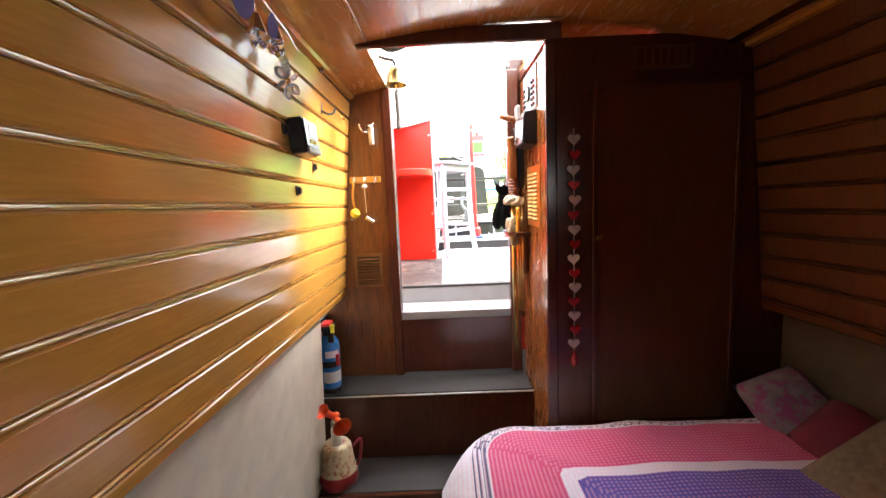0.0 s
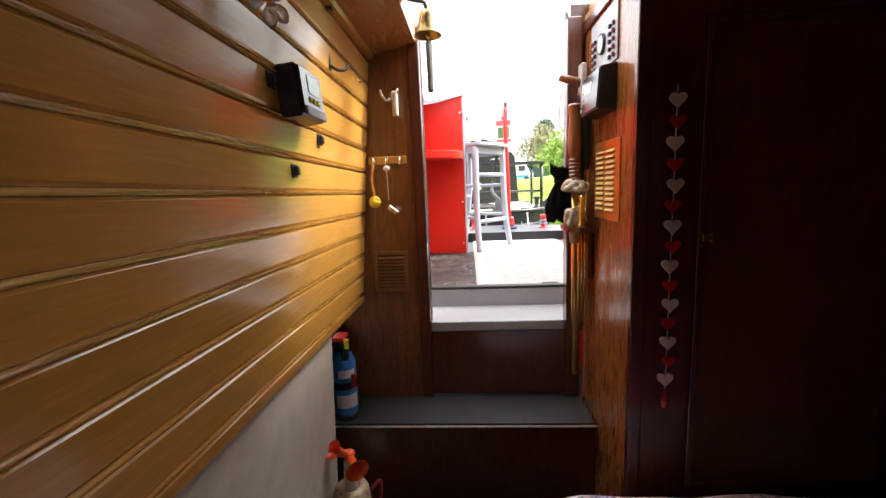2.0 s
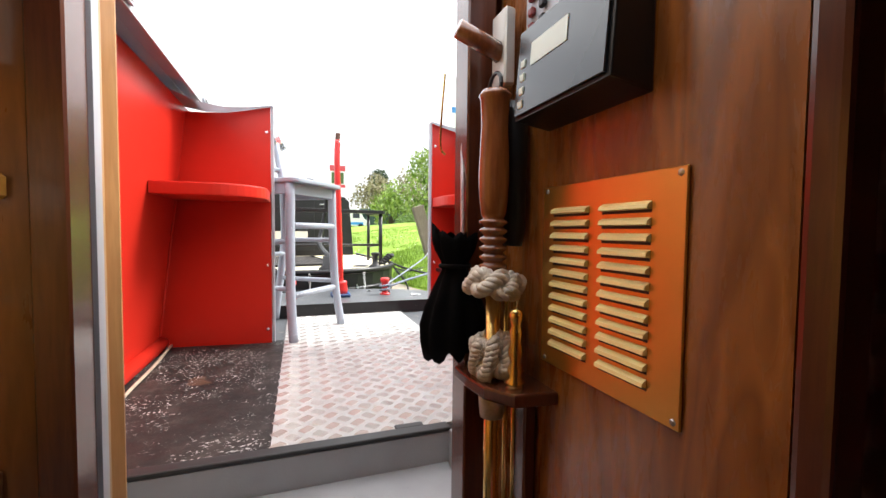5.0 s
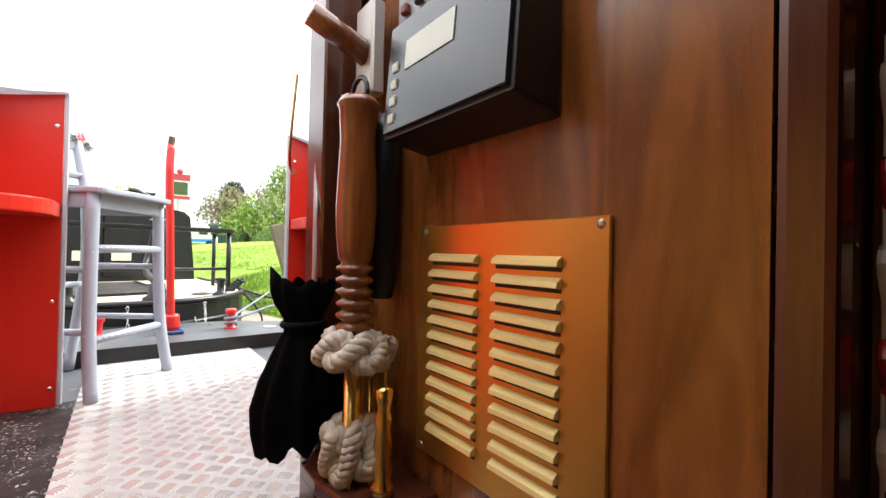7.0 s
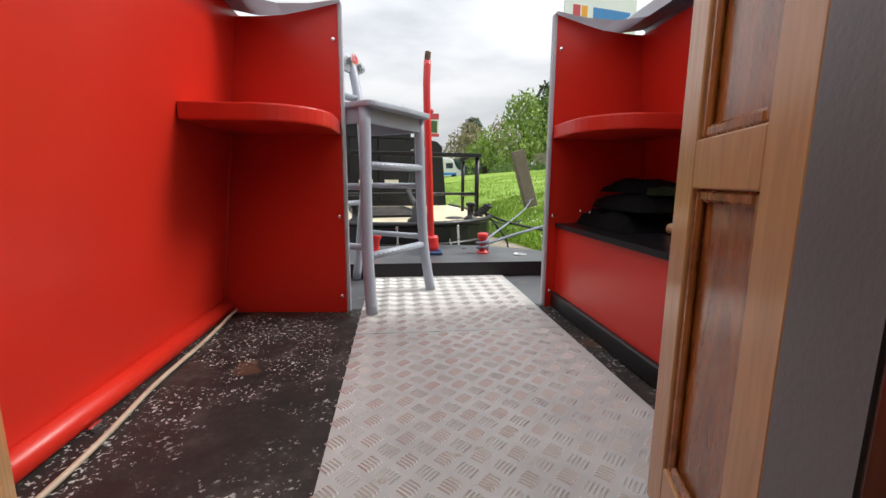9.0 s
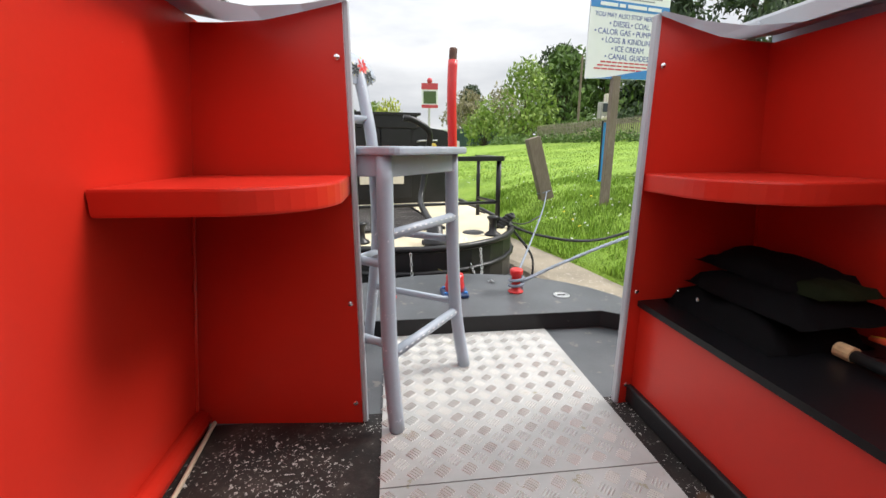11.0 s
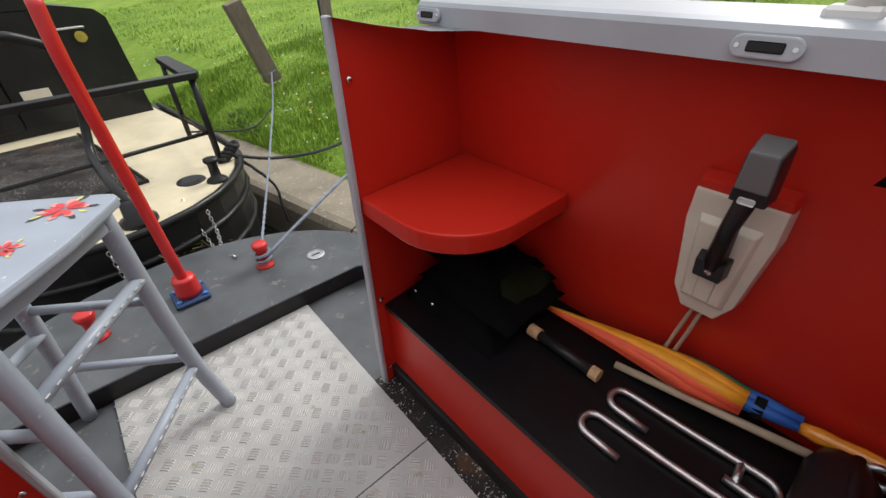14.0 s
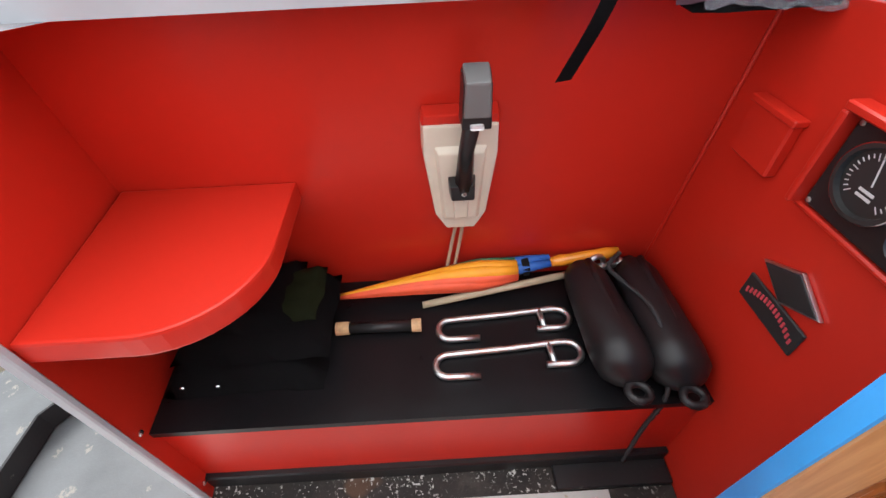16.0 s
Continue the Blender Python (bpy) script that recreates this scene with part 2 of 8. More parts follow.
HEARTRED = paint("red_glass_heart", (0.45, 0.015, 0.02), 0.2, 0.08, 20, 90, 0.05, 0, 0.5)
PURPLE = paint("purple_flame_paint", (0.25, 0.22, 0.50), 0.3, 0.05, 9, 90, 0.05, 0, 0.4)
WHITEPLASTIC = paint("white_plastic", (0.74, 0.73, 0.70), 0.32, 0.05, 9, 150, 0.05)
SCREEN = paint("grey_lcd_panel", (0.03, 0.036, 0.042), 0.22, 0.05, 9, 90, 0.02, 0, 0.25)
LCD = paint("pale_lcd_window", (0.62, 0.68, 0.58), 0.15, 0.05, 9, 90, 0.02)
LCDGREEN = paint("green_lcd_window", (0.22, 0.42, 0.12), 0.15, 0.05, 9, 90, 0.02)
DARKRED = paint("dark_red_switch", (0.20, 0.02, 0.02), 0.35, 0.1, 9, 90, 0.05)
LABELTEXT = paint("pale_lettering", (0.62, 0.62, 0.62), 0.5, 0.03, 9, 90, 0.02)
INKBLACK = paint("black_ink", (0.02, 0.02, 0.02), 0.5, 0.03, 9, 90, 0.02)
INKBLUE = paint("blue_ink", (0.05, 0.08, 0.33), 0.5, 0.03, 9, 90, 0.02)
INKRED = paint("red_ink", (0.55, 0.06, 0.08), 0.5, 0.03, 9, 90, 0.02)
SIGNBLUE = paint("sign_blue", (0.04, 0.22, 0.55), 0.4, 0.03, 9, 90, 0.02)
SIGNWHITE = paint("sign_white", (0.78, 0.79, 0.80), 0.4, 0.04, 3, 90, 0.03)
FLOWERRED = paint("painted_red_petal", (0.62, 0.05, 0.05), 0.45, 0.25, 40, 150, 0.1)
FLOWERPINK = paint("painted_pink_petal", (0.72, 0.30, 0.27), 0.45, 0.25, 40, 150, 0.1)
FLOWERBLACK = paint("painted_black_leaf", (0.03, 0.035, 0.04), 0.45, 0.25, 40, 150, 0.1)
FLOWERGREEN = paint("painted_yellow_green_leaf", (0.62, 0.60, 0.16), 0.45, 0.25, 40, 150, 0.1)
UMBORANGE = paint("orange_nylon", (0.85, 0.36, 0.02), 0.55, 0.08, 20, 300, 0.25)
UMBCORAL = paint("coral_nylon", (0.80, 0.11, 0.045), 0.55, 0.08, 20, 300, 0.25)
UMBBLUE = paint("blue_nylon", (0.02, 0.12, 0.45), 0.55, 0.08, 20, 300, 0.25)
UMBGREEN = paint("green_nylon", (0.02, 0.22, 0.12), 0.55, 0.08, 20, 300, 0.25)
CORK = paint("cork", (0.55, 0.36, 0.19), 0.8, 0.2, 60, 200, 0.5)
HANDLEORANGE = paint("orange_varnished_handle", (0.75, 0.28, 0.02), 0.2, 0.1, 20, 90, 0.05, 0, 0.6)
CONCRETE = paint("weathered_concrete", (0.27, 0.23, 0.17), 0.9, 0.22, 3.0, 50, 0.9, 0, 0, (0.42, 0.38, 0.32), 0.66, 34)
FLINT = paint("quay_stone", (0.24, 0.20, 0.15), 0.9, 0.35, 6, 60, 0.9)
BRICKRED = paint("far_red_brick", (0.30, 0.13, 0.09), 0.9, 0.15, 2, 20, 0.3)
SLATE = paint("grey_roof", (0.16, 0.16, 0.17), 0.7, 0.12, 1.2, 12, 0.3)
SHEDGREY = paint("grey_cladding", (0.30, 0.30, 0.29), 0.6, 0.08, 0.5, 12, 0.1)
GREENSTEEL = paint("dark_green_container", (0.035, 0.075, 0.060), 0.55, 0.12, 0.8, 12, 0.2)
CRANERED = paint("crane_orange_red", (0.62, 0.13, 0.05), 0.5, 0.15, 2, 12, 0.1)
CRANEBLUE = paint("crane_blue", (0.05, 0.15, 0.40), 0.5, 0.15, 2, 12, 0.1)
GLASSDARK = paint("dark_window_glass", (0.03, 0.04, 0.05), 0.1, 0.1, 2, 12, 0.02)
TYRE = paint("tyre_rubber", (0.02, 0.02, 0.02), 0.8, 0.1, 5, 40, 0.2)
PALING = paint("weathered_fence_paling", (0.27, 0.23, 0.17), 0.9, 0.15, 3, 40, 0.4, each=0.35)
BARK = paint("bark", (0.09, 0.065, 0.045), 0.95, 0.3, 5, 30, 0.8)
STRAW = paint("dead_brush", (0.17, 0.14, 0.09), 0.95, 0.3, 5, 60, 0.6)


def leafmat(name, a, b, c):
    m, nt, bs = nodes_of(name, 0.6)
    geo = nt.nodes.new("ShaderNodeNewGeometry")
    col = ramp_of(nt, geo.outputs["Random Per Island"], [(0, a), (0.5, b), (1, c)])
    v = coords(nt, (1, 1, 1))
    col = mix_of(nt, ramp_of(nt, noise_of(nt, v, 0.5, 3), [(0.4, (0, 0, 0)), (0.7, (0.5, 0.5, 0.5))]), col, shade(a, 0.7))
    nt.links.new(col, bs.inputs["Base Color"])
    bs.inputs["Transmission Weight"].default_value = 0.0
    bs.inputs["Subsurface Weight"].default_value = 0.0
    return m


LEAF_SPRING = leafmat("spring_leaves", (0.145, 0.232, 0.043), (0.246, 0.362, 0.065), (0.362, 0.464, 0.102))
LEAF_YELLOW = leafmat("yellow_green_leaves", (0.29, 0.348, 0.043), (0.435, 0.464, 0.058), (0.551, 0.551, 0.102))
LEAF_DARK = leafmat("dark_evergreen_leaves", (0.023, 0.043, 0.017), (0.043, 0.075, 0.029), (0.08, 0.123, 0.043))
LEAF_GREEN = leafmat("green_leaves", (0.065, 0.123, 0.023), (0.109, 0.189, 0.038), (0.189, 0.29, 0.065))
LEAF_BUFF = leafmat("bare_buff_twigs", (0.203, 0.174, 0.102), (0.29, 0.261, 0.145), (0.377, 0.348, 0.189))
BLADES = leafmat("grass_blades", (0.131, 0.232, 0.017), (0.232, 0.392, 0.032), (0.362, 0.522, 0.072))
DAISY = paint("daisy_petals", (0.78, 0.78, 0.74), 0.7, 0.05)
DANDELION = paint("dandelion_yellow", (0.80, 0.60, 0.03), 0.7, 0.08)

# lawn with lighter and darker patches, moss and bare soil
LAWN, nt, bs = nodes_of("lawn", 0.9)
v = coords(nt, (1, 1, 1))
c = ramp_of(nt, noise_of(nt, v, 0.9, 6, 0.65), [(0.30, (0.15, 0.27, 0.020)), (0.52, (0.25, 0.40, 0.032)), (0.72, (0.36, 0.48, 0.07))])
c = mix_of(nt, ramp_of(nt, noise_of(nt, v, 34, 5, 0.7), [(0.40, (0, 0, 0)), (0.70, (0.6, 0.6, 0.6))]), c, (0.09, 0.16, 0.016))
c = mix_of(nt, ramp_of(nt, noise_of(nt, v, 3.3, 6, 0.7), [(0.66, (0, 0, 0)), (0.76, (0.6, 0.6, 0.6))]), c, (0.26, 0.24, 0.09))
nt.links.new(c, bs.inputs["Base Color"])
bump_of(nt, bs, noise_of(nt, v, 45, 5, 0.7), 0.9, 0.03)

# black deck paint: brown-grey scuffs and clusters of small white flakes
OLDBLACK, nt, bs = nodes_of("scuffed_black_floor", 0.5)
v = coords(nt, (1, 1, 1))
c = ramp_of(nt, noise_of(nt, v, 7, 7, 0.7), [(0.32, (0.010, 0.009, 0.009)), (0.52, (0.022, 0.018, 0.016)), (0.70, (0.060, 0.050, 0.044))])
c = mix_of(nt, ramp_of(nt, noise_of(nt, v, 4.2, 2), [(0.69, (0, 0, 0)), (0.72, (0.5, 0.5, 0.5))]), c, (0.13, 0.065, 0.035))
flake = ramp_of(nt, noise_of(nt, v, 105, 3, 0.6, 0.4), [(0.600, (0, 0, 0)), (0.620, (1, 1, 1))])
where = ramp_of(nt, noise_of(nt, v, 5.5, 4, 0.7), [(0.46, (0, 0, 0)), (0.54, (1, 1, 1))])
c = mix_of(nt, mix_of(nt, 1.0, flake, where, "MULTIPLY"), c, (0.45, 0.44, 0.42))
dust = ramp_of(nt, noise_of(nt, v, 260, 4, 0.7), [(0.60, (0, 0, 0)), (0.75, (0.30, 0.30, 0.30))])
c = mix_of(nt, dust, c, (0.20, 0.19, 0.18))
nt.links.new(c, bs.inputs["Base Color"])
rough_of(nt, bs, noise_of(nt, v, 12, 4), 0.40, 0.75)
bump_of(nt, bs, noise_of(nt, v, 60, 5, 0.7), 0.5, 0.0015)

# canal water
WATER, nt, bs = nodes_of("canal_water", 0.06)
bs.inputs["Base Color"].default_value = (0.030, 0.032, 0.022, 1)
bs.inputs["IOR"].default_value = 1.33
v = coords(nt, (1.0, 2.2, 1.0))
bump_of(nt, bs, noise_of(nt, v, 2.4, 4, 0.6, 0.6), 0.35, 0.05)

# window glass and clear plastic
GLASS, nt, bs = nodes_of("clear_glass", 0.02)
bs.inputs["Transmission Weight"].default_value, bs.inputs["IOR"].default_value = 1.0, 1.45
bs.inputs["Base Color"].default_value = (0.97, 0.98, 0.97, 1)
CRYSTAL, nt, bs = nodes_of("crystal_glass", 0.05)
bs.inputs["Transmission Weight"].default_value, bs.inputs["IOR"].default_value = 0.75, 1.5
bs.inputs["Base Color"].default_value = (0.85, 0.85, 0.83, 1)
CLEARSHEET, nt, bs = nodes_of("crumpled_clear_plastic", 0.12)
bs.inputs["Transmission Weight"].default_value, bs.inputs["IOR"].default_value = 0.95, 1.16
bs.inputs["Base Color"].default_value = (0.75, 0.75, 0.78, 1)
bump_of(nt, bs, noise_of(nt, coords(nt, (1, 1, 1)), 22, 4), 0.8, 0.02)

# painted enamel can with worn floral pattern
ENAMEL, nt, bs = nodes_of("worn_painted_enamel", 0.4, 0.1)
v = coords(nt, (1, 1, 1))
c = ramp_of(nt, noise_of(nt, v, 55, 4, 0.7), [(0.36, (0.30, 0.03, 0.03)), (0.46, (0.42, 0.32, 0.18)), (0.60, (0.55, 0.46, 0.30)), (0.72, (0.20, 0.16, 0.05))])
nt.links.new(c, bs.inputs["Base Color"])
ENAMELRED = paint("dark_red_enamel", (0.28, 0.012, 0.02), 0.3, 0.12, 20, 90, 0.1, 0, 0.3, (0.35, 0.25, 0.15), 0.74, 50)

# duvet cover: bands across the bed, with hearts, dots and cobbled borders
DUVET, nt, bs = nodes_of("patterned_cotton_duvet", 0.85)
tc = nt.nodes.new("ShaderNodeTexCoord")
sep = nt.nodes.new("ShaderNodeSeparateXYZ")
nt.links.new(tc.outputs["UV"], sep.inputs[0])
band = ramp_of(nt, sep.outputs["Y"], [(0.0, (0.70, 0.70, 0.74)), (0.058, (0.70, 0.70, 0.74)), (0.060, (0.66, 0.66, 0.70)), (0.088, (0.66, 0.66, 0.70)), (0.090, (0.62, 0.05, 0.17)),
                                      (0.205, (0.58, 0.04, 0.15)), (0.207, (0.75, 0.75, 0.78)), (0.225, (0.75, 0.75, 0.78)), (0.227, (0.09, 0.06, 0.36)), (0.36, (0.08, 0.05, 0.33)),
                                      (0.362, (0.72, 0.72, 0.76)), (0.39, (0.72, 0.72, 0.76)), (0.392, (0.62, 0.05, 0.17)), (0.60, (0.60, 0.05, 0.16)), (0.602, (0.70, 0.70, 0.74))])
band.node.color_ramp.interpolation = "CONSTANT"
vo = nt.nodes.new("ShaderNodeTexVoronoi")
vo.feature, vo.inputs["Scale"].default_value = "DISTANCE_TO_EDGE", 95.0
nt.links.new(tc.outputs["UV"], vo.inputs["Vector"])
cob = ramp_of(nt, vo.outputs["Distance"], [(0.06, (1, 1, 1)), (0.10, (0, 0, 0))])
inband = ramp_of(nt, sep.outputs["Y"], [(0.0, (0, 0, 0)), (0.060, (1, 1, 1)), (0.088, (0, 0, 0)), (0.365, (1, 1, 1)), (0.388, (0, 0, 0))])
inband.node.color_ramp.interpolation = "CONSTANT"
c = mix_of(nt, mix_of(nt, 1.0, cob, inband, "MULTIPLY"), band, (0.05, 0.05, 0.14))
dots = nt.nodes.new("ShaderNodeTexVoronoi")
dots.inputs["Scale"].default_value, dots.inputs["Randomness"].default_value = 130.0, 0.0
nt.links.new(tc.outputs["UV"], dots.inputs["Vector"])
c = mix_of(nt, ramp_of(nt, dots.outputs["Distance"], [(0.30, (0.35, 0.35, 0.35)), (0.36, (0, 0, 0))]), c, (0.80, 0.45, 0.55))
c = mix_of(nt, 1.0, c, (0.86, 0.84, 0.90), "MULTIPLY")
nt.links.new(c, bs.inputs["Base Color"])
bs.inputs["Sheen Weight"].default_value = 0.2
bump_of(nt, bs, noise_of(nt, coords(nt, (1, 1, 1)), 9, 4), 0.5, 0.02)
PILLOW = paint("pale_patterned_pillowcase", (0.24, 0.20, 0.25), 0.85, 0.2, 30, 300, 0.4, 0, 0, (0.30, 0.08, 0.22), 0.58, 26)
PILLOWRED = paint("dark_red_pillowcase", (0.16, 0.015, 0.035), 0.85, 0.15, 20, 300, 0.4)
THROW = paint("tan_knitted_throw", (0.20, 0.14, 0.085), 0.95, 0.25, 60, 200, 0.9)

# ---- mesh helpers ----
ORIGIN = {}


def thing(name, at, label, category, group="", kind=""):
    ob = new(name)
    ob.empty_display_size = 0.05
    ob.location = at
    ORIGIN[ob] = Vector(at)
    return tagged(ob, label, category, group, kind)


def link(name, bm, material, at=(0, 0, 0), smooth=False):
    me = bpy.data.meshes.new(name)
    bmesh.ops.recalc_face_normals(bm, faces=bm.faces)
    bm.transform(Matrix.Translation(-Vector(at)))
    bm.to_mesh(me)
    bm.free()
    for m in (material if isinstance(material, (list, tuple)) else [material]):
        me.materials.append(m)
    if smooth:
        me.polygons.foreach_set("use_smooth", [True] * len(me.polygons))
    return new(name, me)


def part(name, bm, material, parent, label="", smooth=False):
    """One mesh in world metres, hung under a thing or a part."""
    at = ORIGIN[parent]
    ob = link(name, bm, material, at, smooth)
    ob.parent = parent
    ORIGIN[ob] = at
    return tagged(ob, label)


def solid(name, bm, material, label, category, kind="", group="", at=None, smooth=False):
    """A thing or a piece of the setting that is one mesh."""
    if at is None:
        lo = [min(v.co[k] for v in bm.verts) for k in range(3)]
        hi = [max(v.co[k] for v in bm.verts) for k in range(3)]
        at = ((lo[0] + hi[0]) / 2, (lo[1] + hi[1]) / 2, lo[2])
    ob = link(name, bm, material, at, smooth)
    ob.location = at
    ORIGIN[ob] = Vector(at)
    return tagged(ob, label, category, group, kind)


def box(bm, lo, hi, bevel=0.0, seg=1, m=None):
    lo, hi = Vector(lo), Vector(hi)
    g = bmesh.ops.create_cube(bm, size=1.0)
    vs = g["verts"]
    for v in vs:
        v.co = Vector([lo[k] + (v.co[k] + 0.5) * (hi[k] - lo[k]) for k in range(3)])
    if bevel:
        es = list({e for v in vs for e in v.link_edges})
        r = bmesh.ops.bevel(bm, geom=es, offset=bevel, segments=seg, profile=0.6, affect="EDGES")
        vs = list({v for v in r["verts"]} | {v for v in vs if v.is_valid})
    if m is not None:
        bmesh.ops.transform(bm, matrix=m, verts=vs)
    return bm


def boxes(*spans, bevel=0.0, seg=1):
    bm = bmesh.new()
    for lo, hi in spans:
        box(bm, lo, hi, bevel, seg)
    return bm


def one(lo, hi, bevel=0.0, seg=1, m=None):
    return box(bmesh.new(), lo, hi, bevel, seg, m)


def prism(points, axis, a, b, bm=None, bevel=0.0):
    """An outline of 2D points swept from a to b along axis x, y or z."""
    bm = bm or bmesh.new()
    put = {"x": lambda p, t: (t, p[0], p[1]), "y": lambda p, t: (p[0], t, p[1]), "z": lambda p, t: (p[0], p[1], t)}[axis]
    low, top = [bm.verts.new(put(p, a)) for p in points], [bm.verts.new(put(p, b)) for p in points]
    n = len(points)
    fs = [bm.faces.new(low), bm.faces.new(top[::-1])]
    fs += [bm.faces.new((low[k], low[(k + 1) % n], top[(k + 1) % n], top[k])) for k in range(n)]
    if bevel:
        bmesh.ops.recalc_face_normals(bm, faces=fs)
        es = {e for f in fs[:2] for e in f.edges}
        bmesh.ops.bevel(bm, geom=list(es), offset=bevel, segments=2, profile=0.6, affect="EDGES")
    return bm


def tube(path, radius, seg=8, bm=None, closed=False, caps=True, flat=1.0):
    """A round bar along a path; radius is one number or one for each point."""
    bm = bm or bmesh.new()
    pts = [Vector(p) for p in path]
    rings, side = [], None
    n = len(pts)
    for k, p in enumerate(pts):
        a = pts[(k - 1) % n] if (k or closed) else p
        b = pts[(k + 1) % n] if (k < n - 1 or closed) else p
        d = (b - a).normalized()
        if side is None:
            side = d.orthogonal().normalized()
        side = (side - d * side.dot(d)).normalized()
        up = d.cross(side)
        r = radius[k] if isinstance(radius, (list, tuple)) else radius
        rings.append([bm.verts.new(p + side * r * math.cos(2 * math.pi * j / seg) + up * flat * r * math.sin(2 * math.pi * j / seg)) for j in range(seg)])
    for k in range(n if closed else n - 1):
        r0, r1 = rings[k], rings[(k + 1) % n]
        for j in range(seg):
            bm.faces.new((r0[j], r0[(j + 1) % seg], r1[(j + 1) % seg], r1[j]))
    if caps and not closed:
        bm.faces.new(rings[0][::-1]), bm.faces.new(rings[-1])
    return bm


def lathe(profile, at, seg=20, bm=None, m=None):
    """Turns (radius, height) pairs round an upright axis through at."""
    bm = bm or bmesh.new()
    at, rings, made = Vector(at), [], []
    for r, z in profile:
        ring = [bm.verts.new((r * math.cos(2 * math.pi * j / seg), r * math.sin(2 * math.pi * j / seg), z)) for j in range(seg)] if r > 1e-5 else [bm.verts.new((0, 0, z))]
        rings.append(ring)
        made += ring
    for r0, r1 in zip(rings, rings[1:]):
        for j in range(seg):
            q = [r0[j % len(r0)], r0[(j + 1) % len(r0)], r1[(j + 1) % len(r1)], r1[j % len(r1)]]
            q = [v for k, v in enumerate(q) if v not in q[:k]]
            if len(q) > 2:
                bm.faces.new(q)
    mm = Matrix.Translation(at) @ (m or Matrix.Identity(4))
    for v in made:
        v.co = mm @ v.co
    return bm


def arc(cx, cy, r, a0, a1, n):
    return [(cx + r * math.cos(radians(a0 + (a1 - a0) * k / n)), cy + r * math.sin(radians(a0 + (a1 - a0) * k / n))) for k in range(n + 1)]


def smooth_path(points, n=8):
    """A soft curve through a few points."""
    p = [Vector(q) for q in points]
    p = [2 * p[0] - p[1]] + p + [2 * p[-1] - p[-2]]
    out = []
    for k in range(1, len(p) - 2):
        for j in range(n):
            t = j / n
            out.append(0.5 * ((2 * p[k]) + (p[k + 1] - p[k - 1]) * t + (2 * p[k - 1] - 5 * p[k] + 4 * p[k + 1] - p[k + 2]) * t * t + (3 * p[k] - p[k - 1] - 3 * p[k + 1] + p[k + 2]) * t ** 3))
    return out + [p[-2]]


def twist_rope(points, radius, pitch=0.03, n=10, bm=None):
    """A laid rope of three strands along a soft curve."""
    bm = bm or bmesh.new()
    mid = smooth_path(points, n)
    run = [0.0]
    for a, b in zip(mid, mid[1:]):
        run.append(run[-1] + (b - a).length)
    for s in range(3):
        path = []
        for k, p in enumerate(mid):
            d = (mid[min(k + 1, len(mid) - 1)] - mid[max(k - 1, 0)]).normalized()
            side = d.orthogonal().normalized()
            side = Vector((1, 0, 0)).cross(d).normalized() if abs(d.x) < 0.9 else Vector((0, 1, 0)).cross(d).normalized()
            a = 2 * math.pi * (run[k] / pitch + s / 3)
            path.append(p + radius * 0.55 * (side * math.cos(a) + d.cross(side) * math.sin(a)))
        tube(path, radius * 0.58, 6, bm)
    return bm


def ball(at, r, bm=None, scale=(1, 1, 1), sub=2):
    bm = bm or bmesh.new()
    g = bmesh.ops.create_icosphere(bm, subdivisions=sub, radius=r)
    for v in g["verts"]:
        v.co = Vector(at) + Vector([v.co[k] * scale[k] for k in range(3)])
    return bm


def sheet(grid, bm=None, thick=0.0):
    """A surface through a grid of points, given a thickness downwards."""
    bm = bm or bmesh.new()
    vs = [[bm.verts.new(p) for p in row] for row in grid]
    for r0, r1 in zip(vs, vs[1:]):
        for j in range(len(r0) - 1):
            bm.faces.new((r0[j], r0[j + 1], r1[j + 1], r1[j]))
    if thick:
        bmesh.ops.solidify(bm, geom=bm.faces[:], thickness=thick)
    return bm


def words(text, at, size, mat_rot, material, parent, depth=0.0008, name="lettering", align="CENTER"):
    """Raised letters in the built-in font as one mesh under parent."""
    cu = bpy.data.curves.new(name, "FONT")
    cu.body, cu.size, cu.align_x, cu.align_y, cu.extrude = text, size, align, "CENTER", depth
    tmp = bpy.data.objects.new(name, cu)
    scene.collection.objects.link(tmp)
    me = bpy.data.meshes.new_from_object(tmp.evaluated_get(bpy.context.evaluated_depsgraph_get()))
    bpy.data.objects.remove(tmp)
    bpy.data.curves.remove(cu)
    me.transform(Matrix.Translation(Vector(at) - ORIGIN[parent]) @ mat_rot)
    me.materials.clear()
    me.materials.append(material)
    ob = new(name, me)
    ob.parent = parent
    ORIGIN[ob] = ORIGIN[parent]
    return ob


# worn paint and rubber with little sheen
for dull, level in ((RED, 0.33), (BLACKSHELF, 0.22), (RUBBER, 0.35), (BLACKPLASTIC, 0.35), (BLACKCLOTH, 0.15), (GREENCLOTH, 0.15), (OLDBLACK, 0.30), (BLACKSTEEL, 0.28)):
    dull.node_tree.nodes["Principled BSDF"].inputs["Specular IOR Level"].default_value = level

# ---- the boat's shell ----
FLOOR, DECK, SILL, TREAD = -0.20, 0.64, 0.605, 0.30


def side_in(z):        # half width of the open stern well inside its steel
    return 0.90 - 0.115 * (z - DECK)


def clad_x(z):         # inner face of the cabin's lining
    return 0.730 + 0.088 * (1.624 - z)


def ceil_z(x):
    return 1.690 - 0.075 * (x / 0.73) ** 2


solid("floor", one((-0.95, -2.4, FLOOR - 0.05), (0.95, 1.50, FLOOR), 0), CARPET, "brown carpeted cabin floor", "floor", "structure")

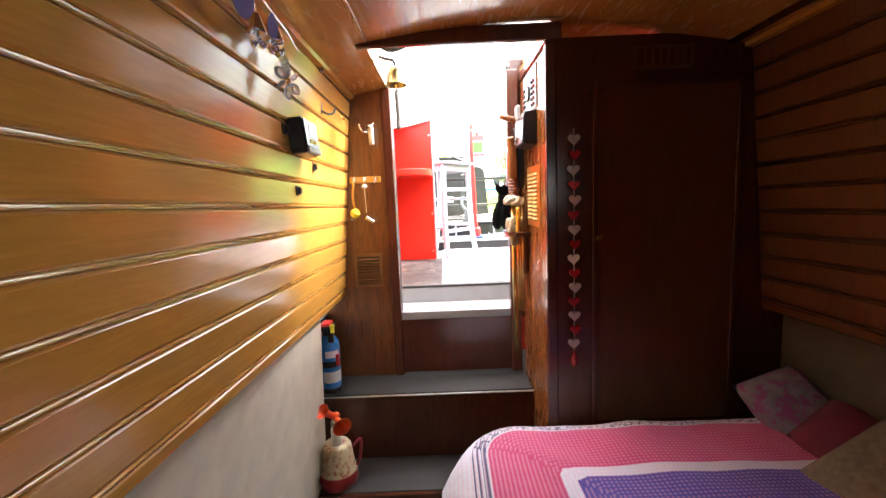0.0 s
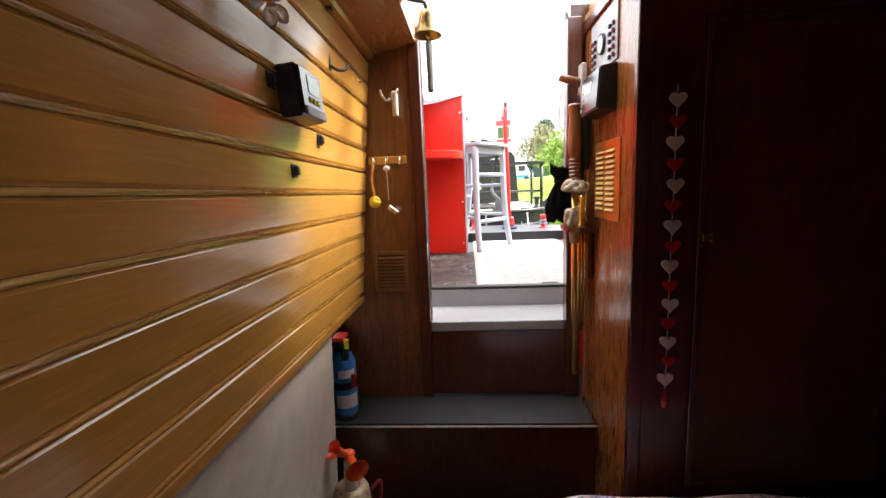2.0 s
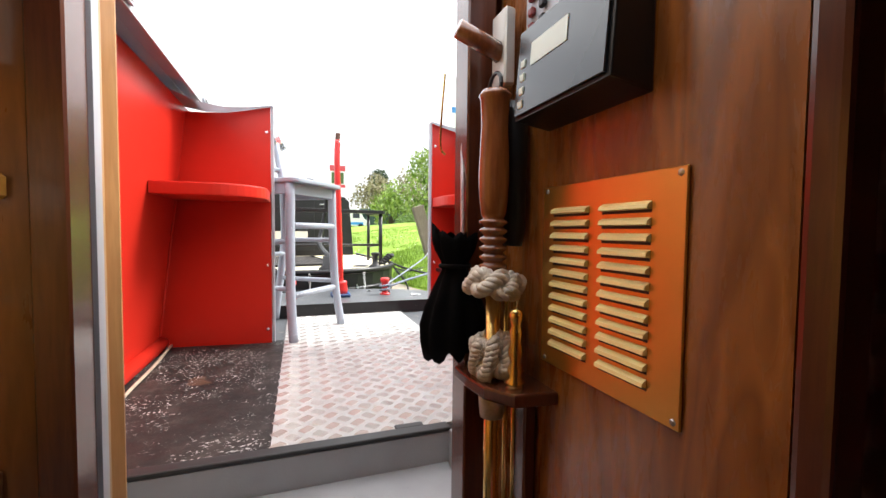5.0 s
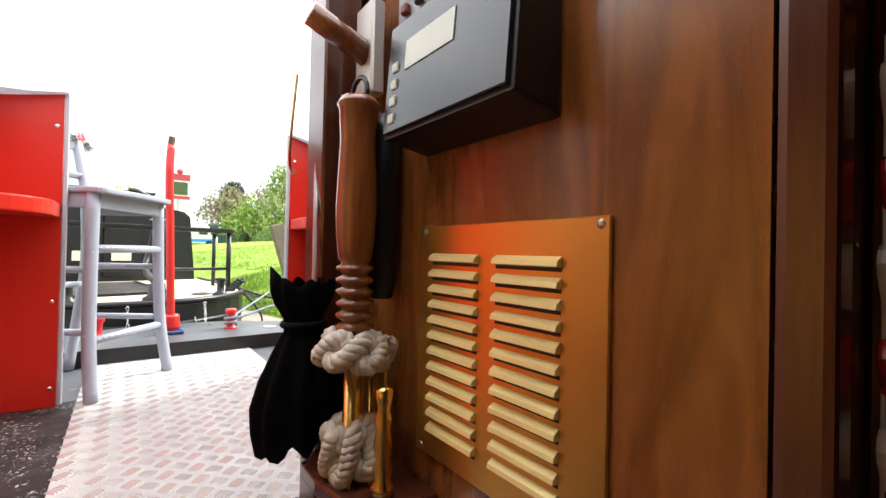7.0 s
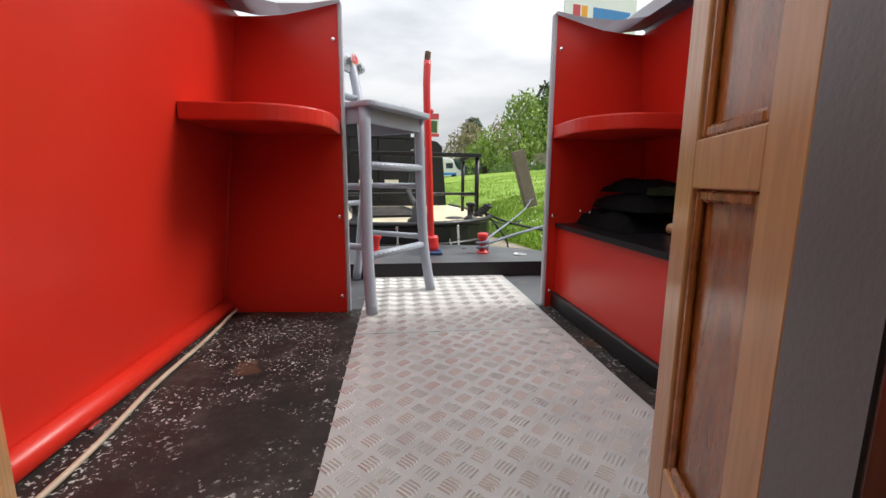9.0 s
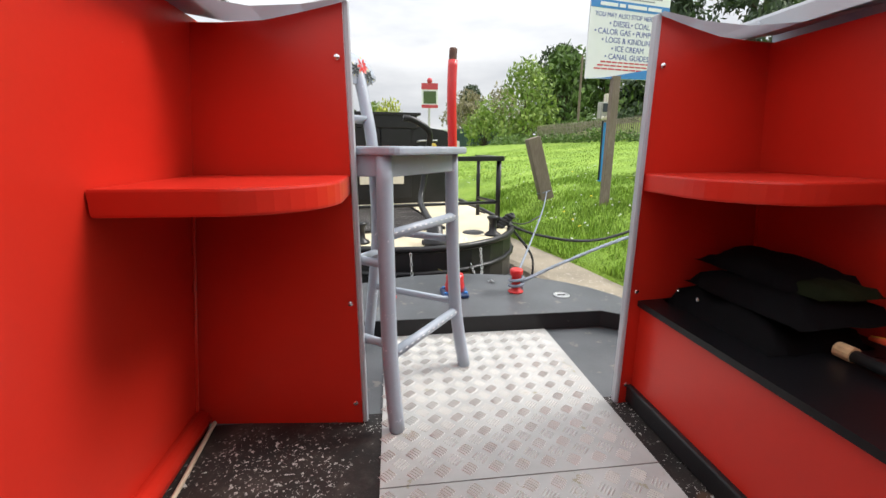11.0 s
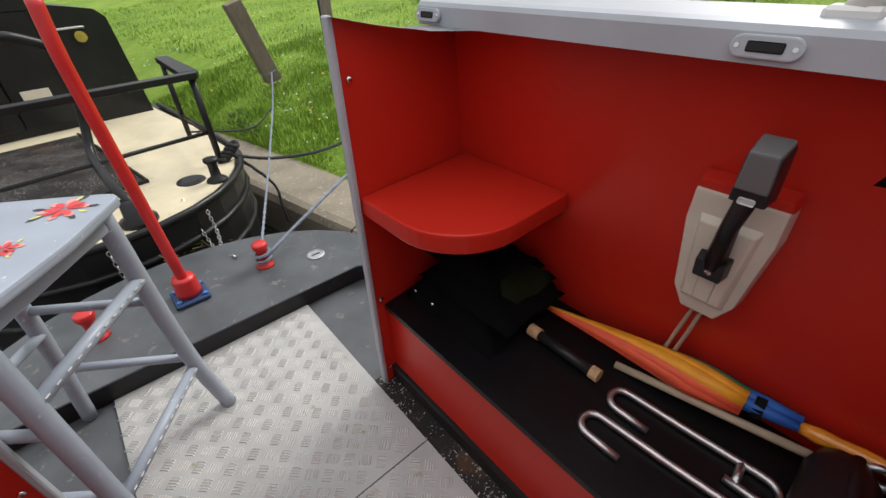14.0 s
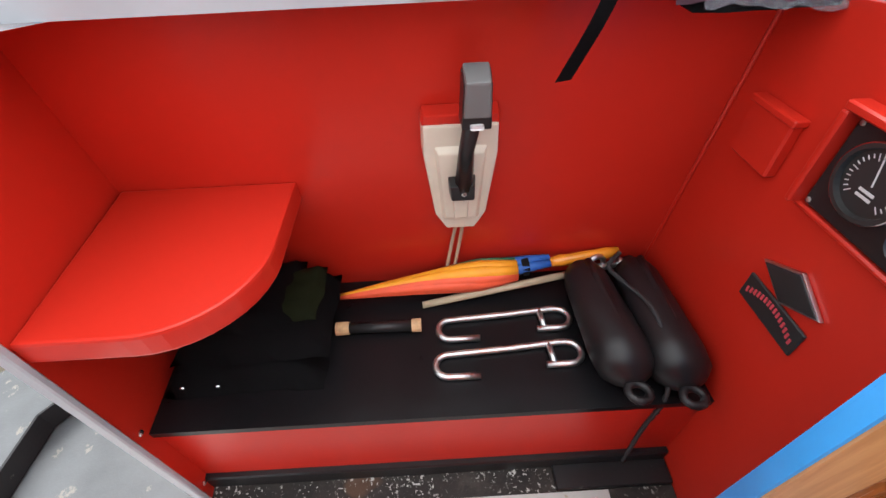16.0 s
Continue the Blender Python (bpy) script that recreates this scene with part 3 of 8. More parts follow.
# cabin sides: steel shell outside, lining inside
for sx, nm in ((-1, "wall_west"), (1, "wall_east")):
    wall = thing(nm, (sx * 0.9, 0.3, FLOOR), "narrowboat cabin side lined with varnished tongue-and-groove pine", "wall", kind="structure")
    def outline(z0, z1, off=0.0, thick=0.02):
        return [(sx * (clad_x(z0) + off), z0), (sx * (clad_x(z1) + off), z1), (sx * (clad_x(z1) + off + thick), z1), (sx * (clad_x(z0) + off + thick), z0)]
    if sx < 0:
        part("steel_side", prism(outline(0.72, 1.70, 0.045, 0.02), "y", -2.4, 1.93), BLUE, wall)
    else:
        # an added, unseen window opening in this side lets fill light in
        for a, b, z0, z1 in ((-2.4, -1.95, 0.72, 1.70), (-1.50, 1.93, 0.72, 1.70), (-1.95, -1.50, 0.72, 1.02), (-1.95, -1.50, 1.42, 1.70)):
            part("steel_side", prism(outline(z0, z1, 0.045, 0.02), "y", a, b), BLUE, wall)
    if sx < 0:
        part("lower_lining", prism([(-0.836, 0.70), (-0.870, FLOOR), (-0.955, FLOOR), (-0.955, 0.70)], "y", -2.4, 1.620), CREAMLINING, wall, "cream carpet lining under the pine")
    else:
        # brown colour stands in for the shade on the cream lining here
        part("lower_lining", one((0.925, -2.4, FLOOR), (0.955, 1.725, 0.72)), CARPET, wall, "carpet lining behind the bed, coloured brown for shade")
    # planks with a bead moulding along each joint
    pitch, z0 = 0.0785, 0.661
    for k in range(12):
        a, b = max(0.697, z0 + k * pitch), z0 + (k + 1) * pitch - 0.010
        spans = [(-2.4, 1.925 if sx < 0 else 1.455)]
        if sx > 0 and b > 1.02 and a < 1.42:
            spans = [(-2.4, -1.95), (-1.50, 1.455)]
        for y0, y1 in spans:
            sec = [(sx * clad_x(a), a), (sx * (clad_x(a) - 0.004), a + 0.005), (sx * (clad_x(b) - 0.004), b - 0.005), (sx * clad_x(b), b), (sx * (clad_x(b) + 0.018), b), (sx * (clad_x(a) + 0.018), a)]
            # east planks and beads carry that wall's shade in a darker colour
            part("plank", prism(sec, "y", y0, y1), PINE if sx < 0 else SHADEPLY, wall)
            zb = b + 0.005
            part("bead", tube([(sx * (clad_x(zb) - 0.001), y0, zb), (sx * (clad_x(zb) - 0.001), y1, zb)], 0.0052, 8), BEAD if sx < 0 else SHADEPLY, wall, smooth=True)
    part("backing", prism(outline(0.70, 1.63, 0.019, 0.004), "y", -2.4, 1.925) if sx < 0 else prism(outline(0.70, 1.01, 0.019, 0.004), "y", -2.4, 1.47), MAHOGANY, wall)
    part("gunwale", one((min(sx * 0.834, sx * 1.0), -2.4, 0.704), (max(sx * 0.834, sx * 1.0), 1.93, 0.719)), BLACKSTEEL, wall, "black steel gunwale")
    for o in wall.children:                     # the boat sits a little down by the stern
        for v in o.data.vertices:
            v.co.z += 0.018 * (1.9 - 0.3 - v.co.y)
    part("cornice", prism([(sx * (clad_x(1.612) + 0.01), 1.600), (sx * (clad_x(1.6) - 0.022), 1.605), (sx * (clad_x(1.6) - 0.026), 1.618), (sx * (clad_x(1.62) - 0.01), 1.632), (sx * (clad_x(1.6) + 0.01), 1.635)], "y", -2.4, 1.925), BEAD, wall)

# window added out of view so that sky light enters the cabin
win = thing("window_1", (0.80, -1.72, 1.02), "unseen cabin window in a pale metal frame, added for fill light", "window", kind="structure")
part("window_frame", boxes(((0.75, -1.97, 1.00), (0.86, -1.93, 1.44)), ((0.75, -1.52, 1.00), (0.86, -1.48, 1.44)), ((0.75, -1.93, 0.99), (0.86, -1.52, 1.03)), ((0.75, -1.93, 1.41), (0.86, -1.52, 1.45))), ALUMINIUM, win)
pane = part("pane", one((0.825, -1.94, 1.02), (0.829, -1.51, 1.42)), GLASS, win)
pane.visible_shadow = False

solid("wall_south", one((-0.96, -2.46, FLOOR), (0.96, -2.40, 1.72)), OAKPLY, "stained oak bulkhead at the forward end of the cabin", "wall", "structure")

# cambered ceiling with the open hatch, and the steel roof over it
bm = bmesh.new()
HX0, HX1, HY0 = -0.555, 0.045, 1.40
def ceil_strip(x0, x1, y0, y1, lift=0.0, thick=0.02, n=8):
    xs = [x0 + (x1 - x0) * k / n for k in range(n + 1)]
    prism([(x, ceil_z(x) + lift) for x in xs] + [(x, ceil_z(x) + lift + thick) for x in reversed(xs)], "y", y0, y1, bm)
ceil_strip(-0.76, 0.80, -2.4, HY0 - 0.003)
ceil_strip(-0.76, HX0, HY0, 1.95)
ceil_strip(HX1, 0.80, HY0, 1.95)
solid("ceiling", bm, CEILWOOD, "varnished plywood cabin ceiling with an open roof hatch", "ceiling", "structure")
trim = thing("trim", (0, 1.4, 1.6), "dark mahogany trim round the roof hatch and ceiling joints", "trim", kind="structure")
part("hatch_front_trim", one((HX0 - 0.03, HY0 - 0.012, 1.633), (HX1 + 0.03, HY0 + 0.012, 1.685), 0.004), MAHOGANY, trim)
part("hatch_side_trim", one((HX1 - 0.012, HY0 + 0.014, 1.640), (HX1 + 0.012, 1.93, 1.680), 0.004), MAHOGANY, trim)
part("ceiling_strip", tube([(-0.548, -1.5, ceil_z(-0.55) - 0.002), (-0.548, HY0 - 0.02, ceil_z(-0.55) - 0.002)], 0.007, 8), BEAD, trim, smooth=True)
part("ceiling_strip", one((0.655, -1.5, ceil_z(0.66) - 0.012), (0.675, 1.46, ceil_z(0.66) + 0.004)), MAHOGANY, trim)
part("hatch_liner", boxes(((HX0 - 0.022, HY0 + 0.014, 1.652), (HX0 - 0.002, 1.95, 1.76)), ((HX1 + 0.014, HY0 + 0.014, 1.684), (HX1 + 0.034, 1.95, 1.76)), ((HX0 - 0.022, HY0 - 0.030, 1.688), (HX1 + 0.034, HY0 - 0.014, 1.76))), DOORWOOD, trim)

roof = bmesh.new()
def roof_strip(x0, x1, y0, y1, n=10):
    xs = [x0 + (x1 - x0) * k / n for k in range(n + 1)]
    top = lambda x: 1.775 - 0.065 * (x / 0.82) ** 2
    prism([(x, top(x) - 0.012) for x in xs] + [(x, top(x)) for x in reversed(xs)], "y", y0, y1, roof)
roof_strip(-0.83, 0.83, -1.7, HY0 - 0.035)
roof_strip(-0.83, HX0 - 0.024, HY0 - 0.034, 2.205)
roof_strip(HX1 + 0.036, 0.83, HY0 - 0.034, 2.205)
solid("roof", roof, GREY, "light grey painted steel cabin roof", "roof", "structure")
hatch = thing("sliding_hatch", (-0.25, 1.0, 1.79), "grey steel roof hatch slid open on its runners", "hatch")
part("hatch_plate", prism([(-0.62, 1.80), (-0.25, 1.835), (0.12, 1.80), (0.12, 1.82), (-0.25, 1.855), (-0.62, 1.82)], "y", 0.62, 1.44), GREY, hatch)
part("runner", one((-0.64, 0.5, 1.765), (-0.60, 2.18, 1.80), 0.004), GREY, hatch)
part("runner", one((0.10, 0.5, 1.770), (0.14, 2.18, 1.80), 0.004), GREY, hatch)

# end bulkhead: wood inside, red steel outside, doorway through it
end = thing("wall_north", (0, 2.05, FLOOR), "cabin end bulkhead, oak panel inside and red steel outside", "wall", kind="structure")
part("inner_panel", prism([(-0.935, TREAD), (-0.553, TREAD), (-0.553, 1.645), (-0.77, 1.635), (-0.86, 0.72), (-0.935, 0.70)], "y", 1.928, 1.955), DOOROAK, end, "stained oak panel beside the doorway")
part("inner_panel", one((-0.55, 1.950, TREAD), (-0.02, 1.975, 0.565)), MAHOGANY, end, "dark panel under the doorway")
part("red_steel", prism([(-0.925, 0.40), (-0.692, 0.40), (-0.692, 1.745), (-0.79, 1.715)], "y", 2.195, 2.215), RED, end)
part("red_steel", prism([(0.925, 0.40), (0.182, 0.40), (0.182, 1.765), (0.79, 1.715)], "y", 2.195, 2.215), RED, end)
part("red_steel", one((-0.692, 2.195, 0.30), (0.182, 2.215, 0.52)), RED, end)
part("reveal", prism([(-0.556, 1.978), (-0.568, 2.08), (-0.637, 2.194), (-0.692, 2.194), (-0.692, 1.978)], "z", 0.55, 1.76), DOORWOOD, end)
part("reveal", prism([(0.000, 1.978), (0.022, 2.048), (0.112, 2.098), (0.135, 2.150), (0.182, 2.194), (0.182, 1.978)], "z", 0.55, 1.76), MAHOGANY, end)

frame_1 = thing("door_1", (-0.27, 1.96, SILL), "dark mahogany doorway frame with a grey metal edge strip", "doorway", kind="structure")
part("jamb", one((-0.585, 1.918, TREAD), (-0.545, 1.976, 1.66), 0.003), MAHOGANY, frame_1)
part("jamb", one((-0.022, 1.918, TREAD), (0.028, 1.976, 1.70), 0.003), MAHOGANY, frame_1)
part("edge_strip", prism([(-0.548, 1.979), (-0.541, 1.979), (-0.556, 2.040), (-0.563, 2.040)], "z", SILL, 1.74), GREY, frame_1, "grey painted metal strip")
# same grey strip as the west one, coloured darker for its shade
part("edge_strip", prism([(-0.018, 1.979), (-0.011, 1.979), (0.014, 2.040), (0.004, 2.040)], "z", SILL, 1.74), STRIPSHADE, frame_1, "grey painted metal strip")
part("sill_edge", one((-0.545, 1.946, 0.566), (-0.022, 1.985, SILL), 0.003), TRAYGREY, frame_1)
tray = thing("drain_tray", (-0.27, 2.15, 0.5), "grey painted steel step tray inside the doorway", "step", kind="structure")
part("tray_floor", prism([(-0.56, 1.986), (0.0, 1.986), (0.09, 2.20), (0.112, 2.355), (-0.66, 2.355), (-0.60, 2.20)], "z", 0.535, 0.548), TRAYGREY, tray)
part("tray_riser", one((-0.69, 2.357, 0.50), (0.16, 2.370, 0.632)), TRAYGREY, tray)
part("rubber_lip", boxes(((-0.66, 2.354, 0.6345), (0.118, 2.391, 0.6465)), ((-0.030, 2.388, 0.640), (0.050, 2.412, 0.6475)), bevel=0.002), INKBLACK, tray, "black rubber edging along the deck")
part("tray_cheek", one((-0.665, 2.216, 0.50), (-0.655, 2.356, 0.640)), TRAYGREY, tray)
part("tray_cheek", one((0.115, 2.216, 0.50), (0.125, 2.356, 0.640)), TRAYGREY, tray)

# companion steps
steps = thing("companion_steps", (-0.44, 1.75, FLOOR), "two dark wooden cabin steps with black studded rubber treads", "steps", kind="structure")
part("riser", one((-0.93, 1.735, -0.01), (0.040, 1.755, TREAD - 0.022)), MAHOGANY, steps)
part("tread", one((-0.925, 1.722, TREAD - 0.022), (0.040, 1.93, TREAD - 0.006), 0.003), MAHOGANY, steps)
part("rubber_tread", one((-0.915, 1.733, TREAD - 0.005), (0.036, 1.926, TREAD)), MAT, steps)
part("tread", one((-0.925, 1.497, -0.022), (0.040, 1.735, -0.006), 0.003), MAHOGANY, steps)
part("rubber_tread", one((-0.915, 1.512, -0.005), (0.036, 1.732, 0.0)), MAT, steps)
part("riser", one((-0.925, 1.505, FLOOR), (0.040, 1.525, -0.022)), MAHOGANY, steps)
part("nosing", tube([(-0.92, 1.722, TREAD - 0.006), (0.040, 1.722, TREAD - 0.006)], 0.004, 6), GALV, steps, "worn metal nosing")

# cupboard that closes the end of the cabin beside the steps
cup = thing("wardrobe", (0.45, 1.7, FLOOR), "tall dark mahogany built-in wardrobe with an oak ply side", "wardrobe")
part("side_panel", one((0.042, 1.478, FLOOR), (0.062, 1.93, 1.655)), OAKPLY, cup, "oak ply side panel with bold grain")
part("corner_post", one((0.038, 1.452, FLOOR), (0.075, 1.476, 1.665), 0.005, 2), MAHOGANY, cup)
part("front_frame", boxes(((0.077, 1.462, FLOOR), (0.205, 1.482, 1.66)), ((0.205, 1.462, 1.505), (0.70, 1.482, 1.66)), ((0.70, 1.462, FLOOR), (0.925, 1.482, 1.66)), ((0.205, 1.462, FLOOR), (0.70, 1.482, 0.285))), MAHOGANY, cup)
# door colour darkened in place of the shade on the wardrobe front
cdoor = part("door", boxes(((0.212, 1.458, 0.292), (0.693, 1.474, 1.498)), bevel=0.003), SHADEPLY, cup, "plain ply wardrobe door, darkened in colour for shade")
part("door_edging", boxes(((0.198, 1.450, 0.278), (0.216, 1.461, 1.512)), ((0.690, 1.450, 0.278), (0.708, 1.461, 1.512)), ((0.216, 1.450, 1.494), (0.690, 1.461, 1.512)), ((0.216, 1.450, 0.278), (0.690, 1.461, 0.296)), bevel=0.002), MAHOGANY, cdoor)
part("catch", boxes(((0.205, 1.440, 0.975), (0.224, 1.449, 0.992)), ((0.226, 1.444, 0.970), (0.234, 1.457, 0.997)), bevel=0.002), BRASS, cdoor, "small brass catch")
g = part("vent", boxes(((0.335, 1.452, 1.545), (0.535, 1.461, 1.62)), bevel=0.002), SHADEPLY, cup, "dark wooden vent")
for k in range(7):
    part("slat", one((0.352 + k * 0.026, 1.446, 1.556), (0.362 + k * 0.026, 1.4515, 1.609)), MAHOGANY, g)

# open stern well: sides, end flanges, floor
for sx, nm in ((-1, "wall_west_stern"), (1, "wall_east_stern")):
    w = thing(nm, (sx * 0.9, 2.9, DECK), "red painted steel side of the stern well", "wall", kind="structure")
    dz = 0.012 if sx > 0 else 0.028
    Z = (0.30, DECK, 1.722 + dz)
    part("side_plate", prism([(sx * (side_in(z)), z) for z in Z] + [(sx * (side_in(z) + 0.012), z) for z in reversed(Z)], "y", 2.216, 3.56), RED, w)
    part("outer_skin", prism([(sx * (side_in(z) + 0.014), z) for z in Z] + [(sx * (side_in(z) + 0.024), z) for z in reversed(Z)], "y", 2.216, 3.56), BLUE, w)
    # roof strip along the top of the side
    part("coaming", prism([(sx * x, z + dz) for x, z in ((0.690, 1.728), (0.690, 1.768), (0.696, 1.777), (0.71, 1.782), (0.78, 1.794), (0.822, 1.786), (0.832, 1.770), (0.832, 1.700), (0.815, 1.700), (0.810, 1.770), (0.775, 1.778), (0.706, 1.766), (0.702, 1.734))], "y", 2.206, 3.545), GREY, w, "light grey painted steel coaming")
    # end flange
    top = [(0.41, 1.782), (0.46, 1.770), (0.52, 1.757), (0.60, 1.742), (0.70, 1.737), (side_in(1.72) + 0.008, 1.737)]
    fl = prism([(sx * 0.41, DECK - 0.005)] + [(sx * x, z) for x, z in top] + [(sx * (side_in(DECK) + 0.008), DECK - 0.005)], "y", 3.468, 3.478)
    for v in fl.verts:
        v.co.y += 0.108 * (abs(v.co.x) - 0.41)
    flange = part("flange", fl, RED, w)
    for zc in (1.66, 1.02, 0.705):
        part("bolt", ball((sx * 0.428, 3.465, zc), 0.008, None, (1, 0.5, 1)), CHROME, flange)
    part("flange_edge", one((min(sx * 0.394, sx * 0.4085), 3.462, DECK), (max(sx * 0.394, sx * 0.4085), 3.486, 1.785), 0.003), GREY, w, "worn light grey edge strip")
    cap = [(0.398, 1.782), (0.50, 1.760), (0.60, 1.742), (0.69, 1.738), (0.78, 1.752)]
    bm = sheet([[(sx * x, 3.44 - 0.012 * k * k - 0.03 * (k == 4), z + 0.002) for k, (x, z) in enumerate(cap)], [(sx * x, 3.500, z + 0.002) for x, z in cap]])
    bmesh.ops.solidify(bm, geom=bm.faces[:], thickness=0.006)
    part("flange_cap", bm, GREY, w, "light grey cap plate")
    # quarter-round corner shelf
    wx = side_in(1.37) - 0.002
    out = [(0.412, 3.466)] + arc(0.600, 3.300, 0.188, 180, 270, 10) + [(wx, 3.118), (wx, 3.505)]
    part("corner_shelf", prism([(sx * x, y) for x, y in out], "z", 1.325, 1.376, None, 0.006), RED, w, "red corner shelf with a rounded front")
    part("weld_bead", tube([(sx * (side_in(z) - 0.002), 3.505, z) for z in (0.66, 1.0, 1.32)], 0.005, 6), RED, w)
part("weld_bead", tube([(side_in(z) - 0.003, 2.219, z) for z in (0.99, 1.2, 1.45, 1.70)], 0.005, 6), RED, bpy.data.objects["wall_east_stern"])
part_w = bpy.data.objects["wall_west_stern"]
part("coving", tube([(-0.885, 2.217, 0.660), (-0.885, 3.505, 0.660)], 0.030, 10), RED, part_w, "rounded red coving", smooth=True)

well = thing("deck", (0, 3.0, 0.5), "dark painted steel stern deck, scuffed and flaking", "deck", kind="structure")
part("deck_plate", boxes(((-0.90, 2.372, 0.60), (0.90, 3.505, DECK - 0.004)), ((-0.90, 2.216, 0.60), (-0.667, 2.371, DECK - 0.004)), ((0.127, 2.216, 0.60), (0.90, 2.371, DECK - 0.004))), OLDBLACK, well)
part("side_deck", prism([(-0.86, 3.506), (0.86, 3.506), (0.86, 3.93), (0.66, 4.055), (-0.66, 4.055), (-0.86, 3.93)], "z", 0.60, DECK - 0.006), DECKGREY, well)
# raised counter behind the well
hull = [(0.88, 3.56), (0.86, 3.80)] + [(0.86 * math.cos(radians(a)), 4.02 + 0.68 * math.sin(radians(a))) for a in range(6, 175, 12)] + [(-0.86, 3.80), (-0.88, 3.56)]
inner = [(-0.80, 3.56), (-0.80, 3.93), (-0.64, 4.045), (0.64, 4.045), (0.80, 3.93), (0.80, 3.56)]
part("counter", prism(hull + inner, "z", 0.28, 0.715), DECKGREY, well)
for a, b in zip(inner, inner[1:]):
    d = (Vector(b) - Vector(a)).normalized()
    n = Vector((-d.y, d.x)) * -0.008
    part("upstand", prism([a, b, (b[0] + n.x, b[1] + n.y), (a[0] + n.x, a[1] + n.y)], "z", DECK, 0.7165), BLACKSTEEL, well)
part("rub_bar", tube([(x * 1.01, y + 0.006, 0.66) for x, y in hull], 0.018, 8), BLACKSTEEL, well, smooth=True)
hullshell = solid("hull", prism([(-0.98, -2.5), (0.98, -2.5), (0.98, 3.6), (0.72, 4.3), (0.35, 4.62), (-0.35, 4.62), (-0.72, 4.3), (-0.98, 3.6)], "z", -0.35, -0.255), BLACKSTEEL, "black steel hull bottom of the narrowboat", "hull", "structure")
for sx in (-1, 1):
    solid("hull_side", prism([(sx * 0.965, -0.3), (sx * 1.0, 0.60), (sx * 0.90, 0.62), (sx * 0.93, 0.55), (sx * 0.955, -0.3)], "y", -2.5, 3.56), BLACKSTEEL, "black steel hull side and gunwale", "hull", "structure")

# chequer plate laid over the deck, with its raised five-bar pattern
plate = thing("chequer_plate", (-0.02, 3.2, DECK), "aluminium chequer-plate deck panel, worn and slightly muddy", "deck plate")
px0, px1 = -0.352, 0.372
for y0, y1 in ((2.392, 3.198), (3.202, 4.052)):
    part("sheet", one((px0, y0, DECK - 0.003), (px1, y1, DECK + 0.003)), PLATEBASE, plate)
verts, faces = [], []
pitch = 0.0495
step = pitch / math.sqrt(2)
for n in range(int((4.046 - 2.382) / step)):
    cy = 2.398 + n * step
    turn = radians(45 if n % 2 else -45)
    ux, uy = math.cos(turn), math.sin(turn)
    for m in range(int((px1 - px0) / (2 * step)) + 1):
        cx = px0 + 0.018 + (2 * m + n % 2) * step
        if cx > px1 - 0.018 or abs(cy - 3.20) < 0.012:
            continue
        for k in range(5):
            o = (k - 2) * 0.0080
            L = 0.0180 - 0.0012 * abs(k - 2)
            base = len(verts)
            for lx, ly, lz in ((-L, -0.0019, 0), (L, -0.0019, 0), (L, 0.0019, 0), (-L, 0.0019, 0), (-L * 0.72, 0, 0.0034), (L * 0.72, 0, 0.0034)):
                verts.append((cx + ux * lx - uy * (ly + o), cy + uy * lx + ux * (ly + o), DECK + 0.0029 + lz))
            faces += [(base, base + 1, base + 5, base + 4), (base + 2, base + 3, base + 4, base + 5), (base + 1, base + 2, base + 5), (base + 3, base, base + 4)]
me = bpy.data.meshes.new("raised_tread")
me.from_pydata([Vector(v) - ORIGIN[plate] for v in verts], [], faces)
me.materials.append(TREADBAR)
bars = new("raised_tread", me)
bars.parent = plate
tagged(bars, kind="stuff")

# storage bench along the east side
bench = thing("storage_bench", (0.65, 2.86, DECK), "red stern bench with a black top", "bench")
part("front_panel", one((0.452, 2.217, 0.70), (0.468, 3.475, 0.975)), RED, bench)
part("kick_board", one((0.436, 2.217, DECK - 0.002), (0.480, 3.478, 0.70), 0.004), BLACKSTEEL, bench, "scuffed black kick board")
part("top", prism([(0.438, 2.217), (side_in(0.99) - 0.003, 2.217), (side_in(0.99) - 0.003, 3.508), (0.438, 3.468)], "z", 0.972, 0.990), BLACKSHELF, bench, "black vinyl top")
solid("deck_box_lid", one((0.375, 2.217, DECK - 0.002), (0.438, 2.53, DECK + 0.016), 0.003), BLACKSTEEL, "small black steel lid beside the bench", "lid")

